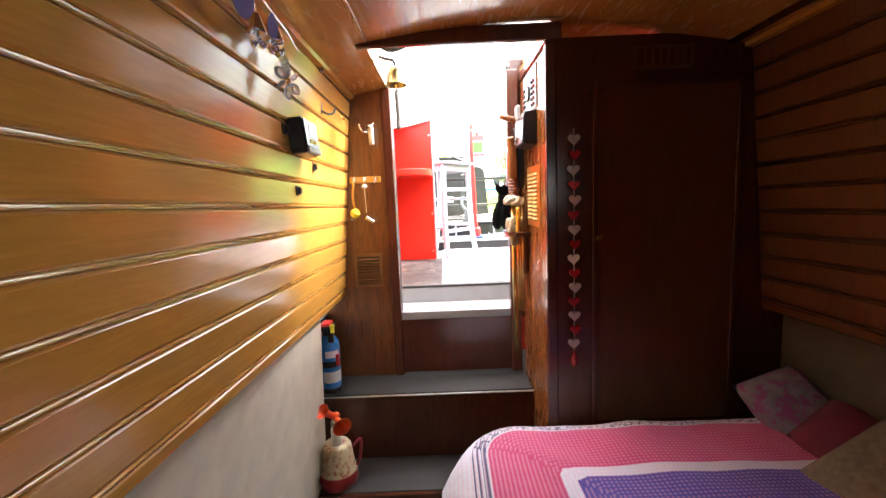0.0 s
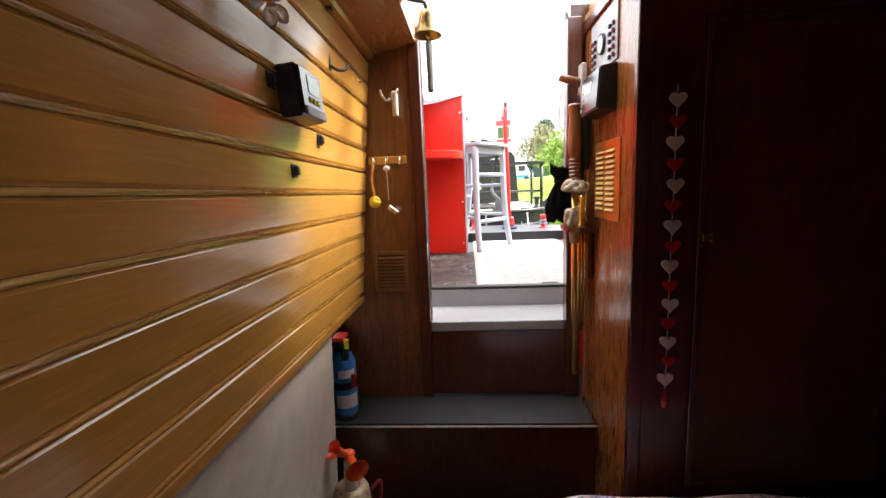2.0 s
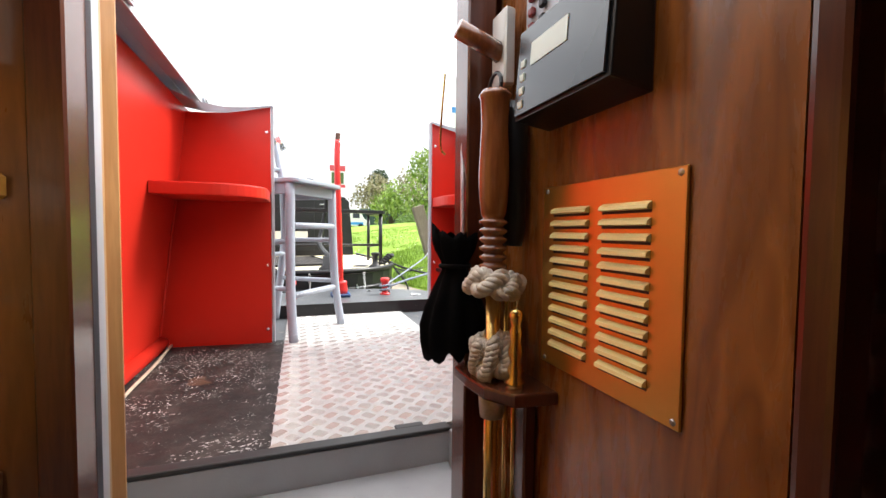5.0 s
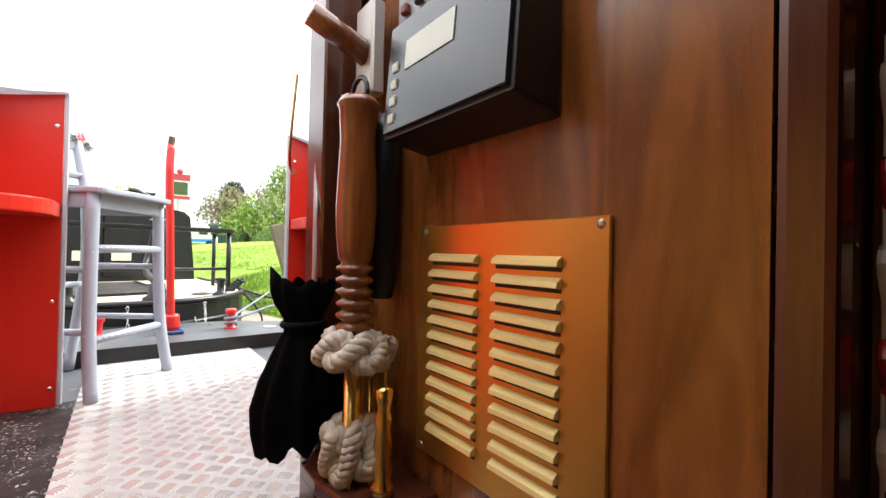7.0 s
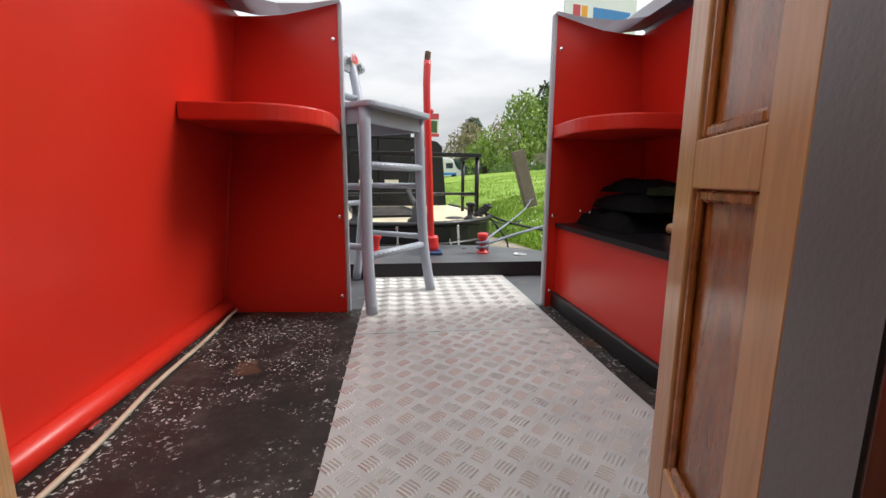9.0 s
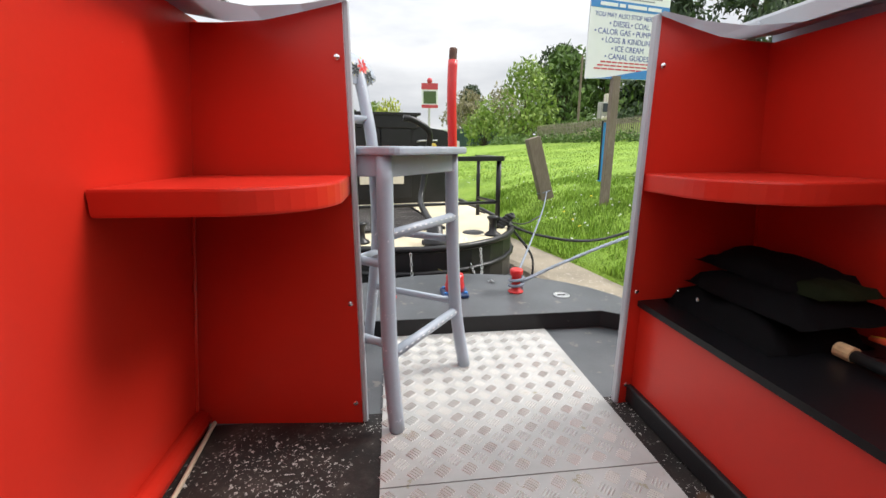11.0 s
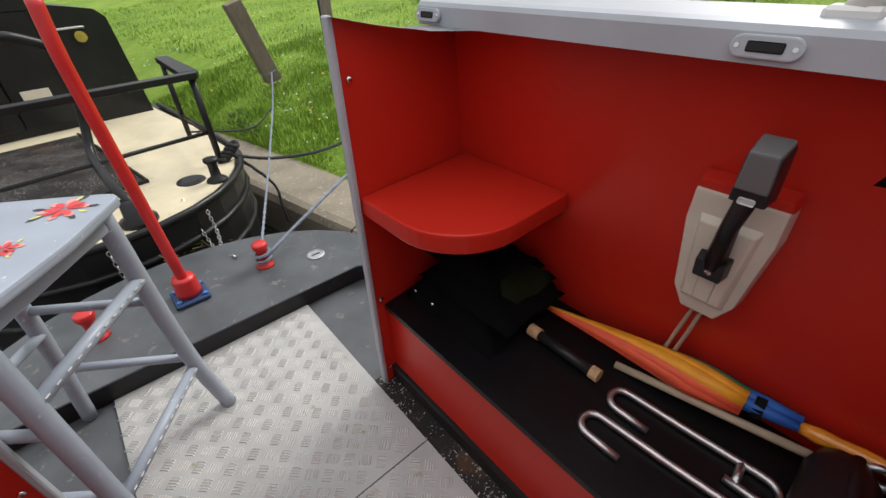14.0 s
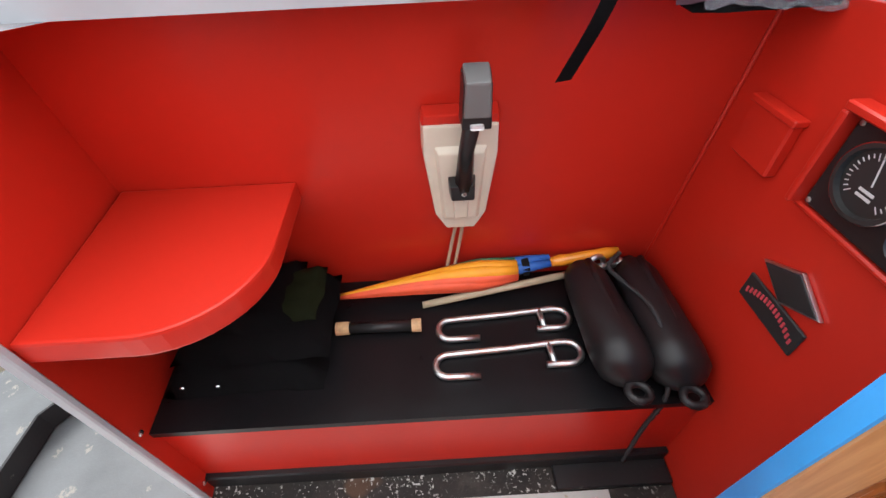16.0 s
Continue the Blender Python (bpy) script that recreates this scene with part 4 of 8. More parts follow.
# pair of cabin doors standing open
def cabin_door(hinge, free, label):
    d = thing("cabin_door", (hinge[0], hinge[1], 0.66), label, "door", "pair of cabin doors")
    h, f = Vector((*hinge, 0)), Vector((*free, 0))
    L = (f - h).length
    u = (f - h).normalized()
    nrm = Vector((u.y, -u.x, 0))
    if nrm.x * (1 if hinge[0] < -0.2 else -1) < 0:
        nrm = -nrm                                 # the face that shows its wood
    M = Matrix.Translation((h.x, h.y, 0)) @ Matrix((( u.x, nrm.x, 0, 0), (u.y, nrm.y, 0, 0), (0, 0, 1, 0), (0, 0, 0, 1)))
    z0, z1 = 0.665, 1.72
    def slab(name, a, b, c, e, mat, t0=0.0, t1=0.028, bev=0.002, par=d, lab=""):
        return part(name, one((a, t0, c), (b, t1, e), bev, 1, M), mat, par, lab)
    slab("stile", 0, 0.062, z0, z1, DOORWOOD)
    slab("stile", L - 0.062, L, z0, z1, DOORWOOD)
    for c, e in ((z0, z0 + 0.09), (1.15, 1.21), (z1 - 0.075, z1)):
        slab("rail", 0.062, L - 0.062, c, e, DOORWOOD)
    for c, e in ((z0 + 0.09, 1.15), (1.21, z1 - 0.075)):
        p = slab("panel", 0.062, L - 0.062, c, e, OAKPLY, 0.004, 0.014, 0)
        for a, b, cc, ee in ((0.062, 0.078, c, e), (L - 0.078, L - 0.062, c, e), (0.078, L - 0.078, c, c + 0.016), (0.078, L - 0.078, e - 0.016, e)):
            slab("moulding", a, b, cc, ee, OAKPLY, 0.014, 0.024, 0.004, p)
    slab("steel_skin", 0, L + 0.004, z0 - 0.005, z1 + 0.005, BLUE, -0.008, -0.001, 0.001, d, "bright blue painted steel skin")
    slab("end_edge", L + 0.0005, L + 0.005, z0, z1, BLUE, -0.001, 0.026, 0, d, "bright blue edge")
    return d
cabin_door((0.118, 2.112), (0.212, 2.385), "panelled wooden cabin door with a blue outer skin, standing open")
cabin_door((-0.585, 2.105), (-0.772, 2.412), "panelled wooden cabin door with a blue outer skin, standing open")

# ---- land and water ----
def along(s, y):
    """A point s metres from the quay's edge, at y: the quay runs at a slant to the boat."""
    return 1.05 - 0.215 * (y - 4.5) + s


def ground_z(s, y=0.0):
    if s < 0.5:
        return 0.43
    if s < 1.6:
        return 0.46 + 0.37 * (s - 0.5) / 1.1
    if s < 10.5:
        return 0.83 + 1.0 * ((s - 1.6) / 8.9) ** 0.85
    rise = 1.0 if y < 20 else max(0.0, 1 - (y - 20) / 14)
    return 1.83 + rise * min(0.36 * (s - 10.5), 2.6)


def rough(x, y, f=1.0):
    return noise.noise(Vector((x * f, y * f, 0.3)))


bm = bmesh.new()
for x0, y0, x1, y1 in ((-160, -60, -0.985, 220), (-0.985, 3.56, 60, 220), (0.985, -60, 60, 3.56), (-0.985, -60, 0.985, -2.2)):
    bm.faces.new([bm.verts.new(p) for p in ((x0, y0, 0.085), (x1, y0, 0.085), (x1, y1, 0.085), (x0, y1, 0.085))])
solid("water", bm, WATER, "rippled grey-green canal water", "water", "structure")
rows = []
for k in range(70):
    y = -25 + 40 * k / 45 if k < 45 else 15 + (k - 44) ** 1.75 * 0.72
    row = []
    for s in (0.47, 0.56, 0.75, 0.95, 1.15, 1.4, 1.65, 2.0, 2.5, 3.2, 4.2, 5.5, 7, 8.5, 10, 10.6, 11.3, 12.5, 14, 17, 21, 30, 60, 120):
        xx = max(along(s, y), along(s, 22) if y > 22 else -1e9) + (0.05 * rough(0, y, 1.7) if s < 0.7 else 0)
        row.append((xx, y, ground_z(s, y) + 0.035 * rough(xx, y, 0.9) * min(1, s) + 0.02 * rough(xx, y, 3.1) * (0.5 < s < 6)))
    rows.append(row)
solid("ground", sheet(rows), LAWN, "sloping mown lawn along the canal", "lawn", "structure", smooth=True)
quay = thing("quay", (along(0.2, 6), 6, 0.43), "weathered concrete canal edge with a rounded nosing", "quay", kind="structure")
for k in range(14):
    y0, y1 = -12 + k * 2.4, -12 + (k + 1) * 2.4 - 0.012
    sec = [(-0.02, -0.5), (-0.005, 0.36), (0.02, 0.41), (0.07, 0.430), (0.62, 0.448), (0.62, -0.5)]
    n = 8
    rings = []
    for j in range(n + 1):
        y = y0 + (y1 - y0) * j / n
        rings.append([(along(s, y) + 0.012 * rough(y, z, 4), y, z + 0.008 * rough(s * 3, y, 5) * (z > 0.3)) for s, z in sec])
    part("coping", sheet(rings), CONCRETE, quay, smooth=False)

# grass, denser on the near bank
def scatter_blades(name, n, y0, y1, s0, s1, h, label, seed):
    rnd = random.Random(seed)
    verts, faces = [], []
    for _ in range(n):
        y = y0 + (y1 - y0) * rnd.random()
        s = s0 + (s1 - s0) * rnd.random() ** 1.4
        x = along(s, y)
        z = ground_z(s, y) + 0.035 * rough(x, y, 0.9) * min(1, s) + 0.02 * rough(x, y, 3.1) * (s < 6) - 0.01
        tuft = 0.55 + 0.9 * max(0.0, rough(x, y, 2.2) + 0.35)
        hh, a = h * tuft * (0.5 + rnd.random()), rnd.random() * 6.283
        w, lean = 0.004 + 0.004 * rnd.random(), hh * 0.55 * rnd.random()
        dx, dy = math.cos(a), math.sin(a)
        b = len(verts)
        verts += [(x - dy * w, y + dx * w, z), (x + dy * w, y - dx * w, z), (x + dx * lean * 0.4 + dy * w * 0.6, y + dy * lean * 0.4 - dx * w * 0.6, z + hh * 0.6), (x + dx * lean, y + dy * lean, z + hh)]
        faces += [(b, b + 1, b + 2), (b, b + 2, b + 3)]
    me = bpy.data.meshes.new(name)
    me.from_pydata(verts, [], faces)
    me.materials.append(BLADES)
    return tagged(new(name, me), label, "grass", kind="stuff")


scatter_blades("grass", 30000, 4.4, 9.0, 0.52, 3.0, 0.060, "lush tufted grass on the canal bank", 3)
scatter_blades("grass", 26000, 4.0, 18.0, 1.6, 9.0, 0.045, "short lawn grass behind the bank", 4)
scatter_blades("grass", 9000, 1.0, 4.4, 0.6, 6.0, 0.05, "short lawn grass beside the boat", 5)


def scatter_flowers(name, n, mat, label, seed, r):
    rnd = random.Random(seed)
    bm = bmesh.new()
    for _ in range(n):
        y, s = 4.4 + 7.5 * rnd.random() ** 1.3, 0.65 + 3.2 * rnd.random() ** 1.2
        x = along(s, y)
        if rough(x, y, 1.3) < -0.05:
            continue
        z = ground_z(s, y) + 0.05 + 0.02 * rnd.random()
        bmesh.ops.create_cone(bm, cap_ends=True, segments=6, radius1=r, radius2=r * 0.6, depth=0.006, matrix=Matrix.Translation((x, y, z)) @ Euler((rnd.uniform(-0.4, 0.4), rnd.uniform(-0.4, 0.4), 0)).to_matrix().to_4x4())
    ob = link(name, bm, mat)
    return tagged(ob, label, "wildflowers", kind="stuff")


scatter_flowers("daisies", 420, DAISY, "small white daisies scattered in the grass", 8, 0.010)
scatter_flowers("dandelions", 60, DANDELION, "yellow dandelions in the grass", 9, 0.016)


# ---- trees and bushes ----
def tree(name, at, height, width, leaf, label, n=1800, trunk=0.25, size=0.3, seed=1, category="tree", lobes=11, lift=0.0, squash=1.0):
    rnd = random.Random(seed)
    t = thing(name, at, label, category)
    x0, y0, z0 = at
    stem = height * trunk
    bm = bmesh.new()
    r0 = max(0.05, height * 0.022)
    tube([(x0, y0, z0 - 0.2), (x0 + 0.1 * r0, y0, z0 + stem * 0.5), (x0, y0 + r0 * 0.3, z0 + stem), (x0 + r0, y0, z0 + height * 0.72)], [r0 * 1.3, r0, r0 * 0.85, r0 * 0.25], 8, bm)
    centres = []
    for k in range(lobes):
        a, u = 6.283 * (k / lobes + 0.13 * rnd.random()), rnd.random()
        hz = stem + (height - stem) * (0.12 + 0.70 * u)
        prof = math.sin(math.pi * min(0.98, 0.18 + 0.80 * u)) * 0.62 + 0.1
        rr = width * 0.5 * prof * (0.55 + 0.45 * rnd.random())
        c = Vector((x0 + rr * math.cos(a), y0 + rr * math.sin(a), z0 + hz))
        centres.append((c, width * (0.17 + 0.12 * rnd.random())))
        tube([(x0, y0, z0 + stem * (0.7 + 0.3 * rnd.random())), (x0 + 0.45 * rr * math.cos(a), y0 + 0.45 * rr * math.sin(a), z0 + stem + 0.55 * (hz - stem)), tuple(c)], [r0 * 0.5, r0 * 0.3, r0 * 0.1], 5, bm)
    centres.append((Vector((x0, y0, z0 + height * 0.86)), width * 0.20))
    part("trunk", bm, BARK, t)
    verts, faces = [], []
    for _ in range(n):
        c, r = rnd.choice(centres)
        d = Vector((rnd.gauss(0, 1), rnd.gauss(0, 1), rnd.gauss(0, 1))).normalized()
        p = c + d * r * (0.45 + 0.75 * rnd.random() ** 0.6)
        p.z = z0 + max(0.02 * height, (p.z - z0))
        q = Euler((rnd.random() * 6.28, rnd.random() * 6.28, rnd.random() * 6.28)).to_matrix()
        l, w = size * (0.5 + 0.8 * rnd.random()), size * (0.25 + 0.4 * rnd.random())
        b = len(verts)
        verts += [tuple(p + q @ Vector(v)) for v in ((-l, 0, 0), (0, -w, 0.2 * w), (l, 0, 0), (0, w, 0.2 * w))]
        faces.append((b, b + 1, b + 2, b + 3))
    me = bpy.data.meshes.new("crown")
    me.from_pydata([Vector(v) - ORIGIN[t] for v in verts], [], faces)
    me.materials.append(leaf)
    crown = new("crown", me)
    crown.parent = t
    return t


tree("willow_bush", (8.3, 29.3, 1.4), 5.2, 4.2, LEAF_SPRING, "bright spring-green willow bush behind the lawn", 2600, 0.08, 0.17, 11, "bush")
tree("willow_bush", (6.7, 34.0, 1.4), 3.6, 3.6, LEAF_SPRING, "low spring-green bush beside the container", 1400, 0.06, 0.17, 12, "bush")
for k, (x, y, h, w, lf, lab) in enumerate(((11.6, 31.5, 6.6, 5.0, LEAF_GREEN, "leafy green tree in the hedgerow"), (14.6, 31.0, 6.4, 5.0, LEAF_GREEN, "dense green tree in the hedgerow"), (12.8, 35.0, 7.4, 5.0, LEAF_DARK, "dark ivy-clad tree in the hedgerow"),
                                           (16.6, 29.0, 5.6, 4.0, LEAF_DARK, "dark evergreen tree in the hedgerow"), (10.9, 61.6, 8.6, 4.6, LEAF_DARK, "dark rounded pine above the wood"), (9.2, 56, 6.6, 6.5, LEAF_BUFF, "pale budding tree, still half bare"),
                                           (14.0, 56, 7.0, 7.0, LEAF_BUFF, "pale budding tree, still half bare"), (18.0, 47, 7.6, 6.0, LEAF_GREEN, "leafy green tree beyond the lawn"))):
    tree("hedgerow_tree", (x, y, 1.6), h, w, lf, lab, 2200, 0.15, 0.24, 20 + k)
for k, (x, y, h, w, lf, lab) in enumerate(((-33.5, 86, 7.4, 7.4, LEAF_SPRING, "round pale green willow on the far shore"), (-39.0, 84, 3.2, 4.4, LEAF_YELLOW, "low yellow-green bush on the far shore"), (-41.5, 83, 3.8, 3.6, LEAF_DARK, "small dark holly tree on the far shore"),
                                           (-17.0, 91, 9.4, 9.0, LEAF_SPRING, "airy pale green willow on the far shore"), (-11.5, 88, 8.2, 7.0, LEAF_SPRING, "airy pale green willow on the far shore"), (-7.6, 82, 7.6, 5.0, LEAF_DARK, "dark green rounded tree on the shore"), (-3.2, 80, 8.6, 5.5, LEAF_SPRING, "spring-green tree on the far shore"),
                                           (-0.6, 72.6, 7.8, 7.0, LEAF_YELLOW, "bright yellow-green tree on the shore"), (3.4, 76, 5.6, 5.5, LEAF_BUFF, "pale half-bare tree on the shore"), (-24.0, 95, 6.5, 7.0, LEAF_GREEN, "green tree behind the shed"))):
    tree("shore_tree", (x, y, 0.6), h, w, lf, lab, 1900, 0.18, 0.34, 50 + k)


def scots_pine(at, height, lean, seed, label):
    rnd = random.Random(seed)
    t = thing("pine_tree", at, label, "tree")
    x0, y0, z0 = at
    bm = bmesh.new()
    path = smooth_path([(x0, y0, z0 - 0.3), (x0 + lean * 0.3, y0, z0 + height * 0.4), (x0 + lean, y0 + 0.1, z0 + height)], 5)
    tube(path, [0.20 - 0.13 * k / (len(path) - 1) for k in range(len(path))], 8, bm)
    verts, faces = [], []
    for k in range(16):
        u = 0.16 + 0.82 * k / 15
        a = rnd.random() * 6.28
        L = (1.9 - 1.1 * u) * (0.7 + 0.5 * rnd.random()) * height / 7
        b0 = Vector((x0 + lean * u, y0, z0 + height * u))
        tip = b0 + Vector((L * math.cos(a), L * math.sin(a), 0.25 * L * rnd.uniform(-0.4, 0.7)))
        tube([b0, (b0 + tip) / 2 + Vector((0, 0, 0.1)), tip], [0.05, 0.035, 0.012], 5, bm)
        for _ in range(170):
            p = b0.lerp(tip, 0.35 + 0.7 * rnd.random()) + Vector((rnd.gauss(0, 0.34), rnd.gauss(0, 0.34), rnd.gauss(0.06, 0.17)))
            q = Euler((rnd.random() * 6.28, rnd.random() * 6.28, 0)).to_matrix()
            c = len(verts)
            verts += [tuple(p + q @ Vector(v)) for v in ((-0.17, 0, 0), (0, -0.06, 0), (0.17, 0, 0), (0, 0.06, 0))]
            faces.append((c, c + 1, c + 2, c + 3))
    part("trunk", bm, BARK, t)
    me = bpy.data.meshes.new("needles")
    me.from_pydata([Vector(v) - ORIGIN[t] for v in verts], [], faces)
    me.materials.append(LEAF_DARK)
    nd = new("needles", me)
    nd.parent = t


scots_pine((14.6, 19.0, 3.3), 6.4, -0.7, 71, "leaning pine with a bare lower trunk and dark needles")
scots_pine((17.0, 20.2, 3.5), 7.2, -0.9, 72, "tall pine with a leaning bare trunk")
scots_pine((12.6, 20.5, 3.2), 5.6, -0.4, 73, "open-crowned dark pine on the bank")


def bush(name, at, size, leaf, label, n, seed, leafsize=0.07):
    rnd = random.Random(seed)
    verts, faces = [], []
    for _ in range(n):
        a, u = rnd.random() * 6.28, rnd.random() ** 0.5
        x, y = size[0] * u * math.cos(a), size[1] * u * math.sin(a)
        z = size[2] * rnd.random() * (1 - u * u) ** 0.5 * (0.7 + 0.6 * (0.5 + rough(at[0] + x, at[1] + y, 2.0)))
        q = Euler((rnd.random() * 6.28, rnd.random() * 6.28, 0)).to_matrix()
        p, l = Vector((x, y, z)), leafsize * (0.5 + rnd.random())
        b = len(verts)
        verts += [tuple(p + q @ Vector(v)) for v in ((-l, 0, 0), (0, -l * 0.4, 0), (l, 0, 0), (0, l * 0.4, 0))]
        faces.append((b, b + 1, b + 2, b + 3))
    me = bpy.data.meshes.new(name)
    me.from_pydata(verts, [], faces)
    me.materials.append(leaf)
    ob = new(name, me)
    ob.location = at
    return tagged(ob, label, "bush", kind="")


# rough hedge along the foot of the fence
rnd = random.Random(5)
for k in range(15):
    y = 4.5 + k * 1.55
    bush("hedge_bush", (along(9.7, y) + 0.2 * rnd.random(), y, ground_z(9.7, y) - 0.05), (0.8, 1.1, 0.42 + 0.22 * rnd.random()), LEAF_GREEN, "low leafy hedge plants along the paling fence", 520, 100 + k)
for k in range(9):
    y = 5.5 + k * 2.6
    bush("bank_shrub", (along(13.2, y), y, ground_z(13.2, y) - 0.1), (1.2, 1.5, 0.7), LEAF_GREEN if k % 3 else LEAF_DARK, "green shrub on the bank behind the fence", 500, 140 + k, 0.11)
bush("bramble_bush", (7.6, 5.9, ground_z(6.9, 5.9) - 0.05), (1.5, 1.6, 0.75), LEAF_GREEN, "brambles grown over a heap of cut brushwood", 2200, 201)
bush("brushwood", (7.7, 6.2, ground_z(7.0, 6.2) + 0.1), (1.2, 1.2, 0.6), STRAW, "dead cut twigs heaped on the lawn", 700, 202, 0.12)
bush("daffodil_clump", (5.9, 9.25, ground_z(5.8, 9.2) - 0.03), (0.7, 0.45, 0.40), LEAF_SPRING, "clump of faded daffodil leaves on the lawn", 700, 203, 0.08)
bush("bank_weeds", (along(0.72, 7.2), 7.2, 0.47), (0.16, 0.5, 0.16), LEAF_GREEN, "leafy weeds with white flowers at the quay edge", 500, 204, 0.02)

# paling fence on the rise
fence = thing("paling_fence", (along(10.4, 14), 14, ground_z(10.4)), "weathered wooden paling fence climbing with the lawn", "fence")
pal = None
fy = [3.0 + 0.105 * k for k in range(200)]
for k, y in enumerate(fy):
    x, z = along(10.4, y), ground_z(10.4, y) - 0.02
    if pal is None:
        bm = prism([(-0.035, 0.0), (0.035, 0.0), (0.035, 0.78), (0.0, 0.84), (-0.035, 0.78)], "x", -0.008, 0.008)
        pal = link("paling", bm, PALING)
        ob = pal
    else:
        ob = new("paling", pal.data)
    ob.parent = fence
    ob.location = Vector((x, y, z + 0.03 * rough(x, y, 2.0))) - ORIGIN[fence]
for zz in (0.22, 0.62):
    part("rail", tube([(along(10.44, y), y, ground_z(10.44, y) + zz) for y in (3, 8, 13, 18, 23.8)], 0.025, 5), PALING, fence)

# ---- things on the stern ----
def rotz(a, x=0, y=0, z=0):
    return pose(x, y, z, 0, 0, a)


def xf(bm, m):
    bm.transform(m)
    return bm


# bar stool, turned so that its front faces the well; local x along the front, y to the back
stool = thing("bar_stool", (-0.30, 3.80, DECK), "blue-grey painted wooden bar stool with hand-painted red flowers", "stool")
SM = Matrix.Translation((-0.195, 3.595, 0)) @ Matrix.Rotation(radians(53.5), 4, "Z")
hw, dp, sz = 0.205, 0.36, 1.445
def sp(x, y, z):
    return SM @ Vector((x, y, z))
def bar(p, q, w, t, name, parent=stool, bulge=0.0):
    a, b = sp(*p), sp(*q)
    return part(name, tube([a, (a + b) / 2, b], [w, w * (1 + bulge), w], 8, None, False, True, t / w), STOOLGREY, parent, smooth=True)
for sx in (-1, 1):
    leg = [sp(sx * (hw + 0.012), -0.020, DECK + 0.003), sp(sx * (hw - 0.004), 0.008, DECK + 0.22), sp(sx * (hw - 0.014), 0.018, 1.10), sp(sx * (hw - 0.022), 0.022, sz - 0.018)]
    part("leg", tube(smooth_path(leg, 5), 0.0225, 8), STOOLGREY, stool, smooth=True)
    back = [sp(sx * (hw + 0.0), dp + 0.075, DECK + 0.003), sp(sx * (hw - 0.01), dp + 0.025, DECK + 0.28), sp(sx * (hw - 0.025), dp - 0.015, 1.15), sp(sx * (hw - 0.032), dp - 0.012, sz), sp(sx * (hw - 0.022), dp + 0.022, 1.60), sp(sx * (hw - 0.012), dp + 0.060, 1.725)]
    part("back_leg", tube(smooth_path(back, 5), 0.0215, 8), STOOLGREY, stool, smooth=True)
    bar((sx * (hw - 0.012), 0.016, 1.135), (sx * (hw - 0.022), dp - 0.012, 1.135), 0.013, 0.013, "side_rail")
    bar((sx * (hw - 0.006), 0.010, 0.90), (sx * (hw - 0.016), dp, 0.90), 0.013, 0.013, "side_rail")
bar((-hw + 0.01, 0.016, 1.215), (hw - 0.01, 0.016, 1.215), 0.016, 0.016, "front_rail")
bar((-hw + 0.006, 0.010, 0.865), (hw - 0.006, 0.010, 0.865), 0.016, 0.016, "front_rail")
bar((-hw + 0.02, dp - 0.01, 1.05), (hw - 0.02, dp - 0.01, 1.05), 0.013, 0.013, "back_rail")
part("apron", xf(boxes(((-hw + 0.02, 0.008, sz - 0.075), (hw - 0.02, 0.024, sz - 0.016)), ((-hw + 0.012, 0.02, sz - 0.075), (-hw + 0.028, dp - 0.02, sz - 0.016)), ((hw - 0.028, 0.02, sz - 0.075), (hw - 0.012, dp - 0.02, sz - 0.016)), bevel=0.003), SM), STOOLGREY, stool)
seat_out = [(-hw - 0.005, 0.02)] + arc(-hw + 0.03, 0.0, 0.035, 180, 270, 4) + [(0, -0.046)] + arc(hw - 0.03, 0.0, 0.035, 270, 360, 4) + [(hw + 0.005, 0.02), (hw - 0.018, dp - 0.02), (hw - 0.035, dp), (-hw + 0.035, dp), (-hw + 0.018, dp - 0.02)]
seat = part("seat", xf(prism(seat_out, "z", sz - 0.018, sz + 0.004, None, 0.006), SM), STOOLGREY, stool, "pale blue-grey seat painted with red and black flowers")
bar((-hw + 0.03, dp + 0.012, 1.545), (hw - 0.03, dp + 0.012, 1.545), 0.020, 0.009, "back_slat")
# crest rail with rounded ends
crest = []
for k in range(13):
    u = -1 + 2 * k / 12
    crest.append((u * 0.262, dp + 0.042 + 0.02 * (1 - u * u), 1.705 + 0.030 * (1 - u * u), 0.012 + 0.030 * (1 - abs(u) ** 8) ** 0.5))
grid = [[sp(x, y - 0.009, z - r * 1.25) for x, y, z, r in crest], [sp(x, y - 0.012, z) for x, y, z, r in crest], [sp(x, y - 0.004, z + r * 1.2) for x, y, z, r in crest], [sp(x, y + 0.009, z + r * 1.15) for x, y, z, r in crest], [sp(x, y + 0.010, z) for x, y, z, r in crest], [sp(x, y + 0.006, z - r * 1.25) for x, y, z, r in crest], [sp(x, y - 0.009, z - r * 1.25) for x, y, z, r in crest]]
rail = part("crest_rail", sheet(grid), STOOLGREY, stool, "curved crest rail with painted flowers", smooth=True)


